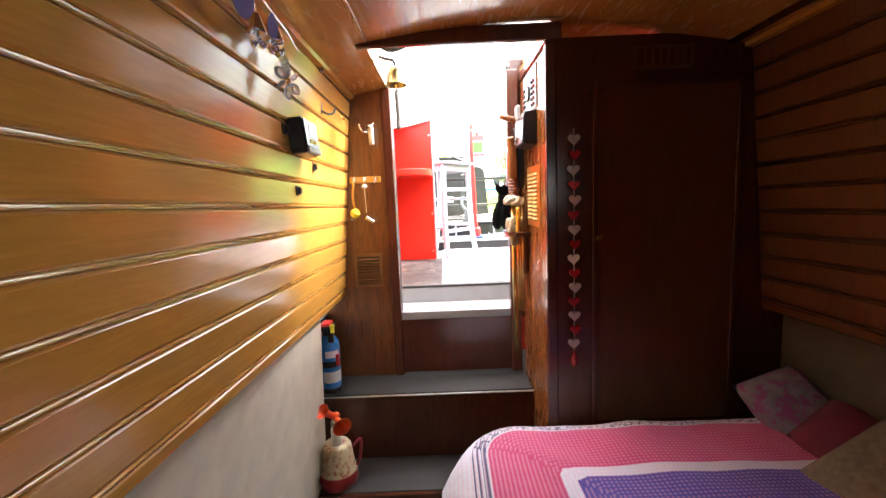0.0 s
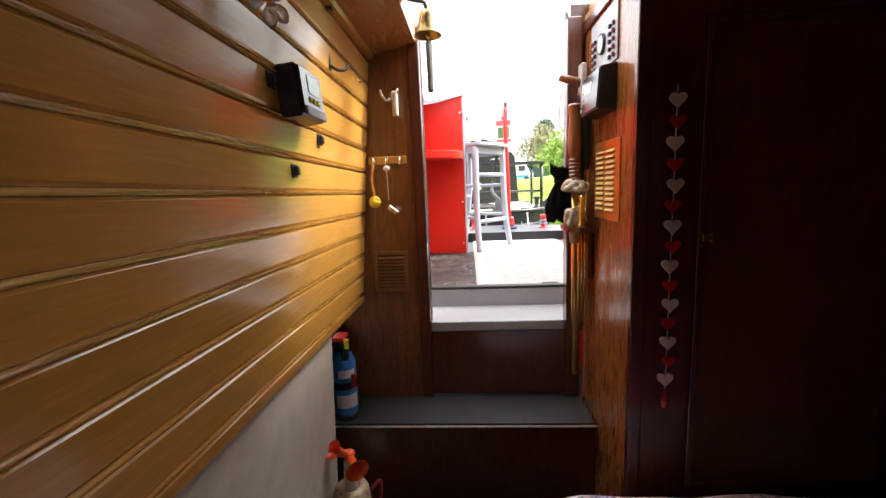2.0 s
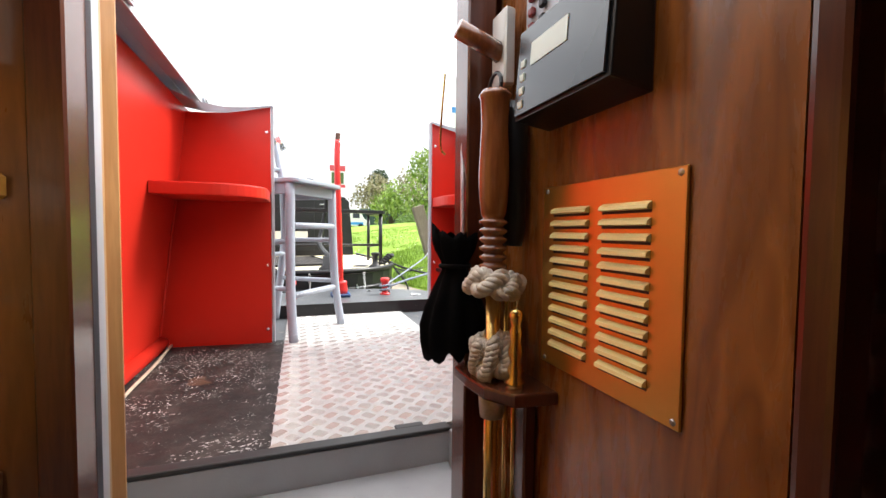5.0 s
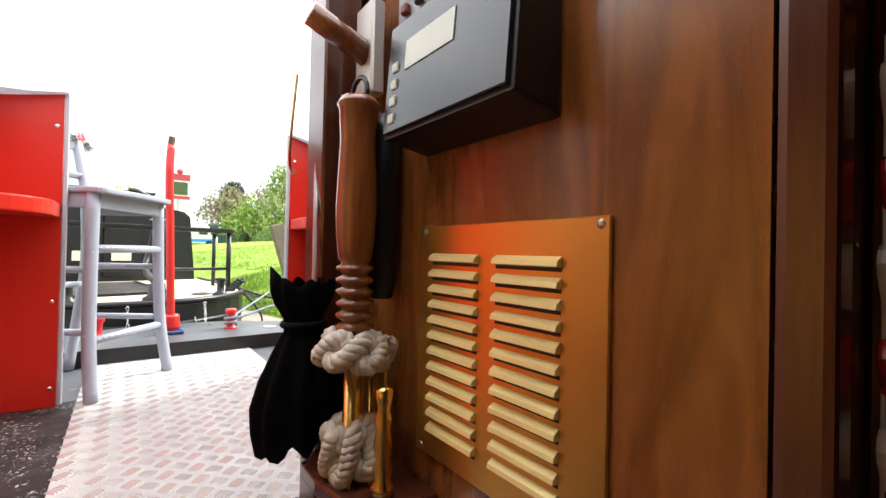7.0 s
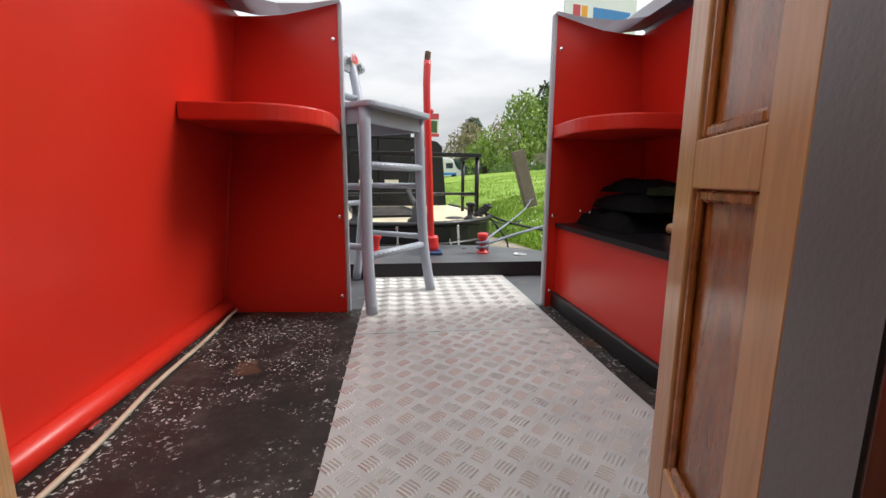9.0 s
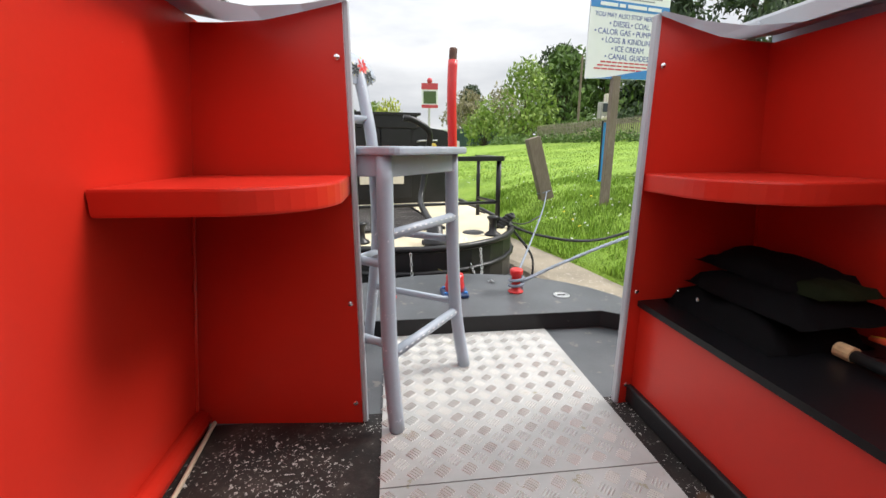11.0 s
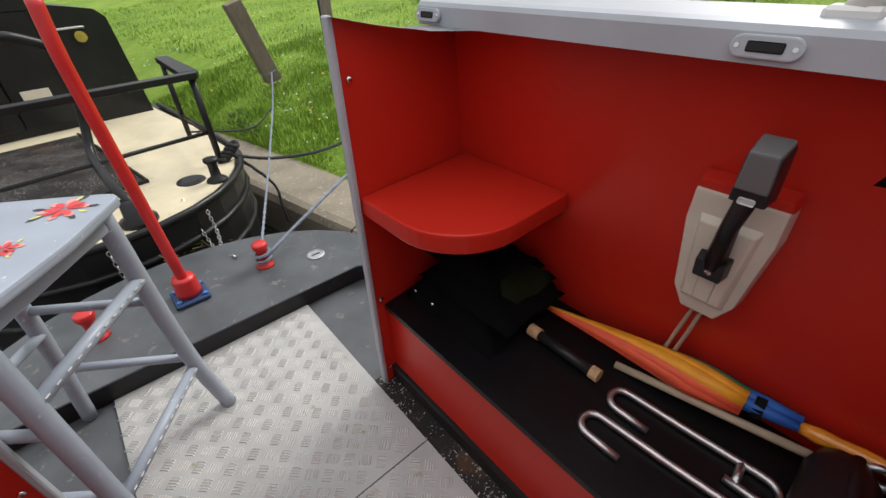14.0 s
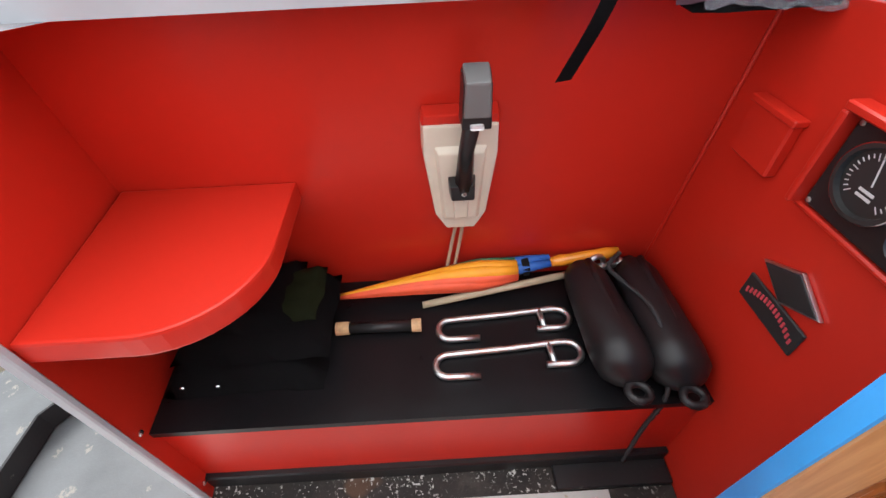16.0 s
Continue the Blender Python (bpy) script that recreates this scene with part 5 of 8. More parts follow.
def flower(cx, cy, r, seed, parent, place, leaf=True, dark=False):
    """A painted bloom: separate brush-stroke petals laid just above the surface."""
    rnd = random.Random(seed)
    for mat, n, r0, r1, w, lift in ((FLOWERBLACK, 5 if leaf else 0, 0.9, 1.7, 0.30, 0.0006), (FLOWERGREEN, 3, 0.9, 1.5, 0.22, 0.0009), (FLOWERBLACK if dark else FLOWERPINK, 6, 0.5, 1.25, 0.45, 0.0012), (FLOWERBLACK if dark else FLOWERRED, 8, 0.15, 1.0, 0.42, 0.0016)):
        if not n:
            continue
        bm = bmesh.new()
        for k in range(n):
            a = 6.283 * k / n + rnd.uniform(-0.3, 0.3)
            d, e = Vector((math.cos(a), math.sin(a))), Vector((-math.sin(a), math.cos(a)))
            ring = []
            for u, ww in ((r0, 0.25), (0.5 * (r0 + r1), 1.0), (0.8 * r1 + 0.2 * r0, 0.85), (r1, 0.1), (0.8 * r1 + 0.2 * r0, -0.85), (0.5 * (r0 + r1), -1.0), (r0, -0.25)):
                p = Vector((cx, cy)) + d * u * r + e * ww * w * r * 0.5
                ring.append(bm.verts.new(place(p.x, p.y, lift)))
            bm.faces.new(ring)
        tagged(part("petals", bm, mat, parent), kind="stuff")


on_seat = lambda x, y, l: sp(x, y, sz + 0.0042 + l)
for k, (x, y) in enumerate(((-0.135, 0.035), (-0.165, 0.11), (-0.06, 0.145), (-0.015, 0.06), (-0.12, 0.23), (-0.05, 0.29), (0.09, 0.29), (0.12, 0.22), (0.14, 0.05))):
    flower(x, y, 0.028 + 0.006 * (k % 3), 300 + k, seat, on_seat, k % 2 == 0)
on_back = lambda u, v, l: sp(u, dp + 0.025 + 0.02 * (1 - (u / 0.262) ** 2) - l, 1.705 + 0.03 * (1 - (u / 0.262) ** 2) + v)
for sx in (-1, 1):
    flower(sx * 0.190, 0.014, 0.022, 320 + sx, rail, on_back, False)
    flower(sx * 0.155, -0.006, 0.016, 330 + sx, rail, on_back, True, True)
    flower(sx * 0.222, -0.014, 0.016, 340 + sx, rail, on_back, True, True)
strokes = bmesh.new()
for (p, q) in (((-hw + 0.02, 0.0, 1.215), (hw - 0.02, 0.0, 1.215)), ((-hw + 0.02, -0.006, 0.865), (hw - 0.02, -0.006, 0.865))):
    for k in range(12):
        u = (k + 0.5) / 12
        c = Vector(p).lerp(Vector(q), u)
        box(strokes, (-0.006, -0.001, -0.0012), (0.006, 0.001, 0.0012), 0, 1, Matrix.Translation(sp(c.x, c.y - 0.001, c.z + 0.006)) @ Matrix.Rotation(radians(53.5), 4, "Z"))
part("brush_strokes", strokes, WHITE, stool, "rows of white brush strokes")

# tiller, its stock, and the two dollies
till = thing("tiller_bar", (0.0, 4.34, 0.716), "red painted steel swan-neck tiller standing upright", "tiller")
part("foot_plate", one((-0.07, 4.27, 0.716), (0.065, 4.40, 0.738), 0.006), NAVY, till, "navy blue foot plate, paint worn")
part("collar", lathe([(0.0, 0), (0.048, 0), (0.050, 0.03), (0.044, 0.06), (0.046, 0.075), (0.040, 0.09), (0.0, 0.09)], (0, 4.335, 0.738), 18), RED_TRIM, till, smooth=True)
part("bar", tube(smooth_path([(0.0, 4.335, 0.80), (-0.006, 4.32, 0.95), (-0.020, 4.29, 1.35), (-0.030, 4.275, 1.66), (-0.025, 4.283, 1.82)], 6), 0.021, 12), RED_TRIM, till, smooth=True)
part("tip", tube(smooth_path([(-0.0255, 4.282, 1.815), (-0.024, 4.285, 1.84), (-0.021, 4.290, 1.868)], 4), 0.0175, 12), paint("rusty_bare_steel", (0.10, 0.045, 0.03), 0.8, 0.3, 30), till, "bare rusty tip", smooth=True)
for k in range(4):
    part("nut", lathe([(0, 0), (0.010, 0), (0.010, 0.008), (0, 0.010)], (-0.05 + 0.10 * (k % 2), 4.29 + 0.09 * (k // 2), 0.738), 6), BLUECAN, till)


def dolly(x, y, cap):
    d = thing("mooring_dolly", (x, y, 0.716), "red painted steel mooring dolly on the counter deck", "mooring dolly", "mooring dollies")
    part("post", lathe([(0.0, 0), (0.040, 0), (0.040, 0.006), (0.024, 0.012), (0.022, 0.06), (0.024, 0.085), (0.033, 0.098), (0.034, 0.118), (0.028, 0.124), (0, 0.124)], (x, y, 0.716), 18), cap, d, smooth=True)
    return d
dolly(0.325, 4.345, RED_TRIM)
dolly(-0.335, 4.330, RED_TRIM)
mr = thing("mooring_line", (0.325, 4.345, 0.75), "blue-grey laid mooring line turned round the dolly and led ashore", "rope")
bm = bmesh.new()
twist_rope([(0.325 + 0.034 * math.cos(a * 0.6), 4.345 + 0.034 * math.sin(a * 0.6), 0.735 + 0.0028 * a) for a in range(22)], 0.0085, 0.03, 3, bm)
part("turns", bm, ROPEBLUE, mr, smooth=True)
part("shore_line", twist_rope([(0.35, 4.33, 0.775), (0.62, 4.46, 0.83), (1.10, 4.70, 0.90), (1.9, 5.1, 0.96), (3.2, 5.7, 0.94)], 0.010, 0.035, 22), ROPEBLUE, mr, smooth=True)
part("shore_line", twist_rope([(0.33, 4.37, 0.78), (0.80, 5.44, 0.80), (1.3, 6.6, 0.83), (1.735, 7.66, 0.90)], 0.008, 0.035, 22), ROPEBLUE, mr, smooth=True)
filler = thing("deck_filler", (0.54, 4.26, 0.716), "round grey steel filler cap set in the counter deck", "filler cap")
part("ring", lathe([(0, 0), (0.042, 0), (0.042, 0.004), (0.034, 0.006), (0.032, 0.003), (0, 0.003)], (0.54, 4.26, 0.7155), 22), GALV, filler)
part("slot", one((0.52, 4.256, 0.7185), (0.56, 4.264, 0.720)), BLACKSTEEL, filler)

# chain and weed between the boats
ch = thing("safety_chain", (0.12, 4.66, 0.72), "short galvanised chain hanging at the stern", "chain")
def chain(path, parent, r=0.011):
    pts = smooth_path(path, 9)
    for k, (a, b) in enumerate(zip(pts, pts[1:])):
        m = (b - a).to_track_quat("X", "Z").to_matrix().to_4x4()
        lk = tube([Matrix.Translation((a + b) / 2) @ m @ (Matrix.Rotation(radians(90 * (k % 2)), 4, "X") @ Vector((r * 1.25 * math.cos(t), r * 0.7 * math.sin(t), 0))) for t in [6.283 * j / 8 for j in range(8)]], 0.0028, 5, None, True)
        part("chain_link", lk, GALV, parent)
chain([(0.17, 5.02, 0.86), (0.19, 4.85, 0.70), (0.20, 4.62, 0.69), (0.24, 4.50, 0.725)], ch)

# coaming fittings: chocks, rod clamp
def chock(y, sx=1):
    c = thing("coaming_chock", (sx * 0.715, y, 1.757), "pale oval metal chock plate with a dark slot", "deck fitting", "coaming chocks")
    M = Matrix.Translation((sx * 0.6895, y, 1.762 if sx > 0 else 1.778)) @ Matrix.Rotation(radians(-82 * sx), 4, "Y") @ Matrix.Scale(0.86, 4)
    part("plate", xf(prism([(p[1], p[0]) for p in arc(0.034, 0, 0.017, -90, 90, 8) + arc(-0.034, 0, 0.017, 90, 270, 8)], "z", 0, 0.010, None, 0.003), M), GREY, c)
    part("slot", one((-0.008, -0.026, 0.0095), (0.008, 0.026, 0.0115), 0.002, 1, M), BLACKSTEEL, c)
    for s in (-1, 1):
        part("screw", xf(lathe([(0, 0), (0.005, 0), (0.004, 0.002), (0, 0.002)], (0, s * 0.040, 0.010), 8), M), CHROME, c)
chock(2.785), chock(3.50), chock(2.55, -1), chock(3.47, -1)
clamp = thing("rod_clamp", (0.755, 2.72, 1.768), "white clamp fitting holding a banded rod on the coaming", "clamp")
part("base", one((0.730, 2.690, 1.766), (0.780, 2.752, 1.784), 0.005), WHITEPLASTIC, clamp)
part("arm", tube([(0.755, 2.715, 1.78), (0.755, 2.705, 1.825), (0.755, 2.67, 1.835)], [0.022, 0.018, 0.016], 10), WHITEPLASTIC, clamp, smooth=True)
part("rod", tube([(0.755, 2.69, 1.835), (0.757, 2.55, 1.845)], 0.013, 10), WHITEPLASTIC, clamp)
for k, m in enumerate((RED_TRIM, INKBLACK, RED_TRIM)):
    part("band", tube([(0.7555, 2.66 - 0.03 * k, 1.837 + 0.002 * k), (0.756, 2.645 - 0.03 * k, 1.838 + 0.002 * k)], 0.0142, 10), m, clamp)
# cover bag slung over the coaming, with its strap
bag = thing("folded_cover", (0.76, 2.36, 1.776), "folded black canvas cover with clear plastic sheet on the coaming", "cover")
rnd = random.Random(6)
grid = []
for i in range(15):
    row = []
    for j in range(25):
        u, v = i / 14, j / 24
        y = 2.12 + 0.53 * v
        edge = math.sin(math.pi * min(1.0, 0.04 + 0.96 * v)) ** 0.5
        over = max(0.0, 1 - u / 0.30)                              # hangs down inside the coaming
        hang = over ** 1.3 * 0.085 * (1 if y < 2.44 else max(0.0, 1 - (y - 2.44) / 0.10))
        x = 0.672 + 0.20 * u + 0.010 * rough(u * 9, v * 9)
        z = 1.782 - hang + 0.15 * edge * math.sin(math.pi * min(1, u * 1.05)) ** 0.6 * (0.85 + 0.45 * rough(u * 5, v * 8 + 9))
        row.append((x, y + 0.012 * rough(u * 7, v * 5 + 3), z))
    grid.append(row)
part("canvas", sheet(grid, None, 0.003), BLACKCLOTH, bag, smooth=True)
grid = [[(0.664 + 0.16 * u + 0.006 * rough(u * 8, v * 12), 2.10 + 0.32 * v, 1.690 + 0.015 * v + 0.135 * min(1, u * 2.2) ** 0.8 + 0.016 * rough(u * 9, v * 11 + 4)) for u in [k / 16 for k in range(17)]] for v in [k / 24 for k in range(25)]]
part("clear_sheet", sheet(grid, None, 0.002), CLEARSHEET, bag, "crumpled clear plastic sheet")
part("purple_lining", sheet([[(0.668 + 0.05 * u, 2.14 + 0.32 * v, 1.712 + 0.08 * u + 0.010 * rough(u * 9, v * 9)) for u in [k / 8 for k in range(9)]] for v in [k / 16 for k in range(17)]], None, 0.003), paint("purple_nylon", (0.07, 0.008, 0.030), 0.5, 0.2, 20, 300, 0.3), bag)
part("blue_lining", sheet([[(0.667 + 0.03 * u, 2.36 + 0.12 * v, 1.722 + 0.06 * u + 0.008 * rough(u * 9, v * 9 + 5)) for u in [k / 6 for k in range(7)]] for v in [k / 8 for k in range(9)]], None, 0.003), paint("blue_nylon_lining", (0.010, 0.030, 0.070), 0.5, 0.2, 20, 300, 0.3), bag)
strap = smooth_path([(0.75, 2.515, 1.800), (0.69, 2.535, 1.765), (0.668, 2.562, 1.70), (0.672, 2.60, 1.61)], 5)
part("strap", sheet([[p + Vector((0.004, -0.014, 0)) for p in strap], [p + Vector((-0.004, 0.014, 0)) for p in strap]], None, 0.002), BLACKCLOTH, bag, "loose black webbing strap")

for raised in (clamp, bag):
    raised.location.z += 0.026 if raised is clamp else 0.016

# engine control
thr = thing("throttle_control", (0.79, 2.755, 1.20), "ivory boat throttle control with a black lever on the red side", "throttle")
TM = Matrix.Translation((side_in(1.38) - 0.004, 2.754, 1.396)) @ Matrix.Rotation(radians(-6.5), 4, "Y")
def shell(o0, o1, d0, d1):
    bm = bmesh.new()
    a = [bm.verts.new(TM @ Vector((-d0, y, z))) for y, z in o0]
    b = [bm.verts.new(TM @ Vector((-d1, y, z))) for y, z in o1]
    n = len(a)
    bm.faces.new(a), bm.faces.new(b[::-1])
    for k in range(n):
        bm.faces.new((a[k], a[(k + 1) % n], b[(k + 1) % n], b[k]))
    bmesh.ops.recalc_face_normals(bm, faces=bm.faces[:])
    bmesh.ops.bevel(bm, geom=bm.edges[:], offset=0.004, segments=2, profile=0.6, affect="EDGES")
    return bm
o = [(-0.078, 0.130), (0.078, 0.130), (0.080, 0.06), (0.062, -0.11), (0.036, -0.160), (-0.036, -0.160), (-0.062, -0.11), (-0.080, 0.06)]
part("housing", shell(o, [(y * 0.93, z * 0.97) for y, z in o], 0.0, 0.040), IVORY, thr)
part("red_top", shell([(-0.080, 0.128), (0.080, 0.128), (0.074, 0.152), (-0.074, 0.152)], [(-0.076, 0.126), (0.076, 0.126), (0.070, 0.146), (-0.070, 0.146)], 0.0, 0.034), RED, thr)
part("cover", shell([(-0.055, 0.085), (0.055, 0.085), (0.045, -0.125), (-0.045, -0.125)], [(-0.046, 0.070), (0.046, 0.070), (0.034, -0.110), (-0.034, -0.110)], 0.036, 0.052), IVORY, thr)
part("recess", shell([(-0.018, -0.045), (0.018, -0.045), (0.016, -0.110), (-0.016, -0.110)], [(-0.017, -0.047), (0.017, -0.047), (0.015, -0.108), (-0.015, -0.108)], 0.050, 0.054), IVORY, thr)
lev = part("lever", shell([(-0.030, -0.030), (0.026, -0.030), (0.028, 0.015), (-0.030, 0.018)], [(-0.026, -0.026), (0.022, -0.026), (0.024, 0.012), (-0.026, 0.014)], 0.050, 0.085), BLACKPLASTIC, thr, "black lever")
part("stem", tube([TM @ Vector((-0.070, -0.004, 0.0)), TM @ Vector((-0.080, -0.008, 0.10)), TM @ Vector((-0.085, -0.020, 0.18))], [0.019, 0.015, 0.017], 8), BLACKPLASTIC, lev, smooth=True)
part("grip", shell([(-0.050, 0.158), (0.006, 0.158), (0.003, 0.252), (-0.047, 0.252)], [(-0.048, 0.164), (0.004, 0.164), (0.001, 0.246), (-0.045, 0.246)], 0.062, 0.112), BLACKPLASTIC, lev)
part("grip_cap", shell([(-0.047, 0.187), (0.003, 0.187), (0.000, 0.260), (-0.044, 0.260)], [(-0.045, 0.189), (0.001, 0.189), (-0.002, 0.252), (-0.042, 0.252)], 0.064, 0.118), paint("grey_plastic", (0.13, 0.13, 0.13), 0.45), lev, "grey grip cap")
part("badge", shell([(-0.034, 0.166), (-0.010, 0.166), (-0.010, 0.176), (-0.034, 0.176)], [(-0.034, 0.166), (-0.010, 0.166), (-0.010, 0.176), (-0.034, 0.176)], 0.113, 0.1145), LABELTEXT, lev)
part("bolt", xf(lathe([(0, 0), (0.007, 0), (0.006, 0.004), (0, 0.005)], (0, 0, 0), 8), TM @ Matrix.Translation((-0.085, -0.004, -0.006)) @ Matrix.Rotation(radians(-90), 4, "Y")), CHROME, lev)
for k in (-1, 1):
    part("cable", tube(smooth_path([TM @ Vector((-0.02, 0.008 * k, -0.155)), TM @ Vector((-0.02, 0.012 + 0.010 * k, -0.24)), Vector((0.83, 2.79 + 0.01 * k, 0.99))], 5), 0.005, 6), CABLE, thr, smooth=True)

# things lying on the bench
umb = thing("umbrella", (0.74, 2.78, 0.99), "furled rainbow golf umbrella with an orange handle on the bench", "umbrella")
ua, ub = Vector((0.772, 3.105, 1.022)), Vector((0.826, 2.322, 1.090))
axis = (ub - ua).normalized()
side, over = Vector((0, 0, 1)).cross(axis).normalized(), Vector((0, 0, 1))
for mat, a0, fat in ((UMBCORAL, 185, 0.9), (UMBORANGE, 88, 1.0), (UMBCORAL, 150, 1.0), (UMBCORAL, 120, 0.9), (UMBORANGE, 55, 0.9), (UMBGREEN, 15, 0.7), (UMBBLUE, -25, 0.7), (UMBBLUE, -70, 0.8)):
    path, rad = [], []
    for j in range(11):
        u = j / 10
        w = (0.10 + 1.05 * u) * (1 if u < 0.78 else 1 - 1.9 * (u - 0.78))
        ang = radians(a0 + 55 * u * u)
        path.append(ua.lerp(ub, 0.01 + 0.63 * u) + side * (math.cos(ang) * 0.032 * w) + over * (math.sin(ang) * 0.029 * w))
        rad.append((0.003 + 0.0200 * w) * fat)
    part("cover_fold", tube(path, rad, 8), mat, umb, smooth=True)
for mat, off in ((UMBBLUE, (0.008, 0.012)), (UMBBLUE, (-0.010, 0.006)), (UMBGREEN, (0.004, -0.004))):
    part("cover_fold", tube([ua.lerp(ub, u) + Vector((off[0], 0, off[1])) for u in (0.58, 0.65, 0.70, 0.76)], [0.016, 0.017, 0.014, 0.009], 8), mat, umb, smooth=True)
part("tie", tube([ua.lerp(ub, 0.66), ua.lerp(ub, 0.685)], 0.027, 10), BLACKCLOTH, umb)
part("handle", tube([ua.lerp(ub, u) for u in (0.76, 0.80, 0.84, 0.88, 0.92, 0.96, 1.0)], [0.012, 0.017, 0.015, 0.017, 0.015, 0.017, 0.013], 10), HANDLEORANGE, umb, smooth=True)
stick = thing("mooring_pin", (0.78, 2.58, 0.99), "dull steel mooring pin with a welded loop, lying beside the umbrella", "mooring pin")
p0, p1, p2 = Vector((0.748, 2.862, 1.000)), Vector((0.796, 2.43, 1.046)), Vector((0.812, 2.312, 1.058))
part("shaft", tube([p0, p1], 0.010, 10), PALE_STICK, stick, "shaft with dried mud", smooth=True)
part("bare_end", tube([p1, p2], 0.0105, 10), GALV, stick, smooth=True)
part("head", ball(p2, 0.017, None, (1, 0.75, 1)), GALV, stick, smooth=True)
part("loop", tube([p1.lerp(p2, 0.35) + Vector((0.010 * math.cos(a), -0.030 * math.cos(a), 0.046 * math.sin(a))) for a in [math.pi * k / 12 for k in range(13)]], 0.0075, 8), GALV, stick, smooth=True)
mop = thing("fishing_rod_butt", (0.68, 2.97, 0.99), "black handle with cork ends on the bench", "handle")
part("grip", tube([(0.678, 3.052, 1.008), (0.676, 2.890, 1.008)], 0.014, 12), BLACKPLASTIC, mop, smooth=True)
part("cork", tube([(0.678, 3.086, 1.009), (0.678, 3.052, 1.009)], 0.0175, 12), CORK, mop)
part("cork", tube([(0.676, 2.890, 1.009), (0.676, 2.866, 1.009)], 0.0175, 12), CORK, mop)


def piling_hook(x, y0, y1, z, label):
    h = thing("piling_hook", (x, (y0 + y1) / 2, z - 0.009), label, "mooring hook", "pair of piling hooks")
    r = 0.030
    path = [(x - 0.060, y0 - 0.06)] + [(x - 0.030 + r * math.cos(radians(a)), y0 + r * math.sin(radians(a))) for a in range(270, 89, -20)]
    path = [(x - 2 * r, y0 - 0.075), (x - 2 * r, y0 - 0.02)] + [(x - r - r * math.cos(radians(a)), y0 + r * math.sin(radians(a))) for a in range(0, 181, 20)]
    path += [(x + 0.008, (y0 + y1) / 2), (x + 0.018, y1 + 0.02)] + [(x + 0.018 - r * (1 - math.cos(radians(a))), y1 + 0.0 - r * math.sin(radians(a))) for a in range(0, 181, 20)]
    path += [(x + 0.018 - 2 * r, y1 + 0.06)]
    part("bent_rod", tube([(px, py, z) for px, py in path], 0.0085, 10), GALV, h, smooth=True)
    part("welded_bar", tube([(x + 0.015, y1 + 0.045, z), (x + 0.018 - 2 * r, y1 + 0.040, z)], 0.0085, 8), GALV, h, smooth=True)
piling_hook(0.692, 2.792, 2.508, 1.0, "galvanised steel piling hook lying on the bench")
piling_hook(0.588, 2.802, 2.506, 1.0, "galvanised steel piling hook lying on the bench")


def fender(p, q, label, twist):
    f = thing("rope_fender", tuple((Vector(p) + Vector(q)) / 2 - Vector((0, 0, 0.06))), label, "fender", "pair of fenders")
    p, q = Vector(p), Vector(q)
    prof = ((0.0, 0.022), (0.04, 0.030), (0.09, 0.052), (0.18, 0.064), (0.45, 0.070), (0.78, 0.076), (0.90, 0.070), (0.96, 0.048), (0.985, 0.028), (1.0, 0.022))
    part("body", tube([p.lerp(q, u) for u, r in prof], [r for u, r in prof], 16, None, False, True, 0.86), RUBBER, f, smooth=True)
    part("ridge", tube([p.lerp(q, u) + Vector((0, 0, 0.056)) for u in (0.12, 0.3, 0.5, 0.7, 0.86)], [0.010, 0.012, 0.012, 0.012, 0.010], 8), RUBBER, f, smooth=True)
    d = (q - p).normalized()
    part("eye", tube([q + d * (0.020 + 0.020 * math.cos(a)) + Vector((0, 0.022 * math.sin(a), 0)) for a in [6.283 * k / 12 for k in range(12)]], 0.009, 8, None, True), RUBBER, f, smooth=True)
    return f
fender((0.815, 2.428, 1.060), (0.455, 2.408, 1.060), "black rubber boat fender lying on the bench", 0)
fender((0.82, 2.287, 1.056), (0.440, 2.296, 1.056), "black rubber boat fender with a rope, against the bulkhead", 1)
fr = thing("fender_rope", (0.6, 2.31, 0.99), "black cord trailing from the fenders over the bench edge", "rope")
part("cord", twist_rope([(0.80, 2.33, 1.11), (0.76, 2.37, 1.10), (0.70, 2.35, 1.10), (0.60, 2.33, 1.125), (0.50, 2.325, 1.09), (0.448, 2.325, 1.0), (0.446, 2.33, 0.85), (0.435, 2.335, 0.66)], 0.006, 0.02, 14), ROPEBLACK, fr, smooth=True)

coat = thing("folded_coat", (0.66, 3.30, 0.99), "folded black waterproof coat with press studs, under the shelf", "coat")
for k, (x0, x1, y0, y1, z0, h, mat) in enumerate(((0.52, 0.80, 3.10, 3.47, 0.992, 0.07, BLACKCLOTH), (0.56, 0.82, 3.08, 3.44, 1.06, 0.06, BLACKCLOTH), (0.63, 0.80, 3.10, 3.30, 1.115, 0.03, GREENCLOTH), (0.60, 0.82, 3.16, 3.46, 1.12, 0.05, BLACKCLOTH))):
    grid = [[(x0 + (x1 - x0) * u + 0.012 * rough(u * 5, v * 5 + k), y0 + (y1 - y0) * v + 0.012 * rough(u * 4 + 7, v * 5 + k), z0 + h * (min(1, 5 * min(u, 1 - u, v, 1 - v)) ** 0.5) * (0.85 + 0.4 * rough(u * 4, v * 3 + 2 * k))) for u in [i / 12 for i in range(13)]] for v in [i / 12 for i in range(13)]]
    part("fold", sheet(grid, None, 0.004), mat, coat, smooth=True)
for y in (3.40, 3.32):
    part("press_stud", ball((0.512, y, 1.045), 0.006, None, (0.5, 1, 1), 1), CHROME, coat)

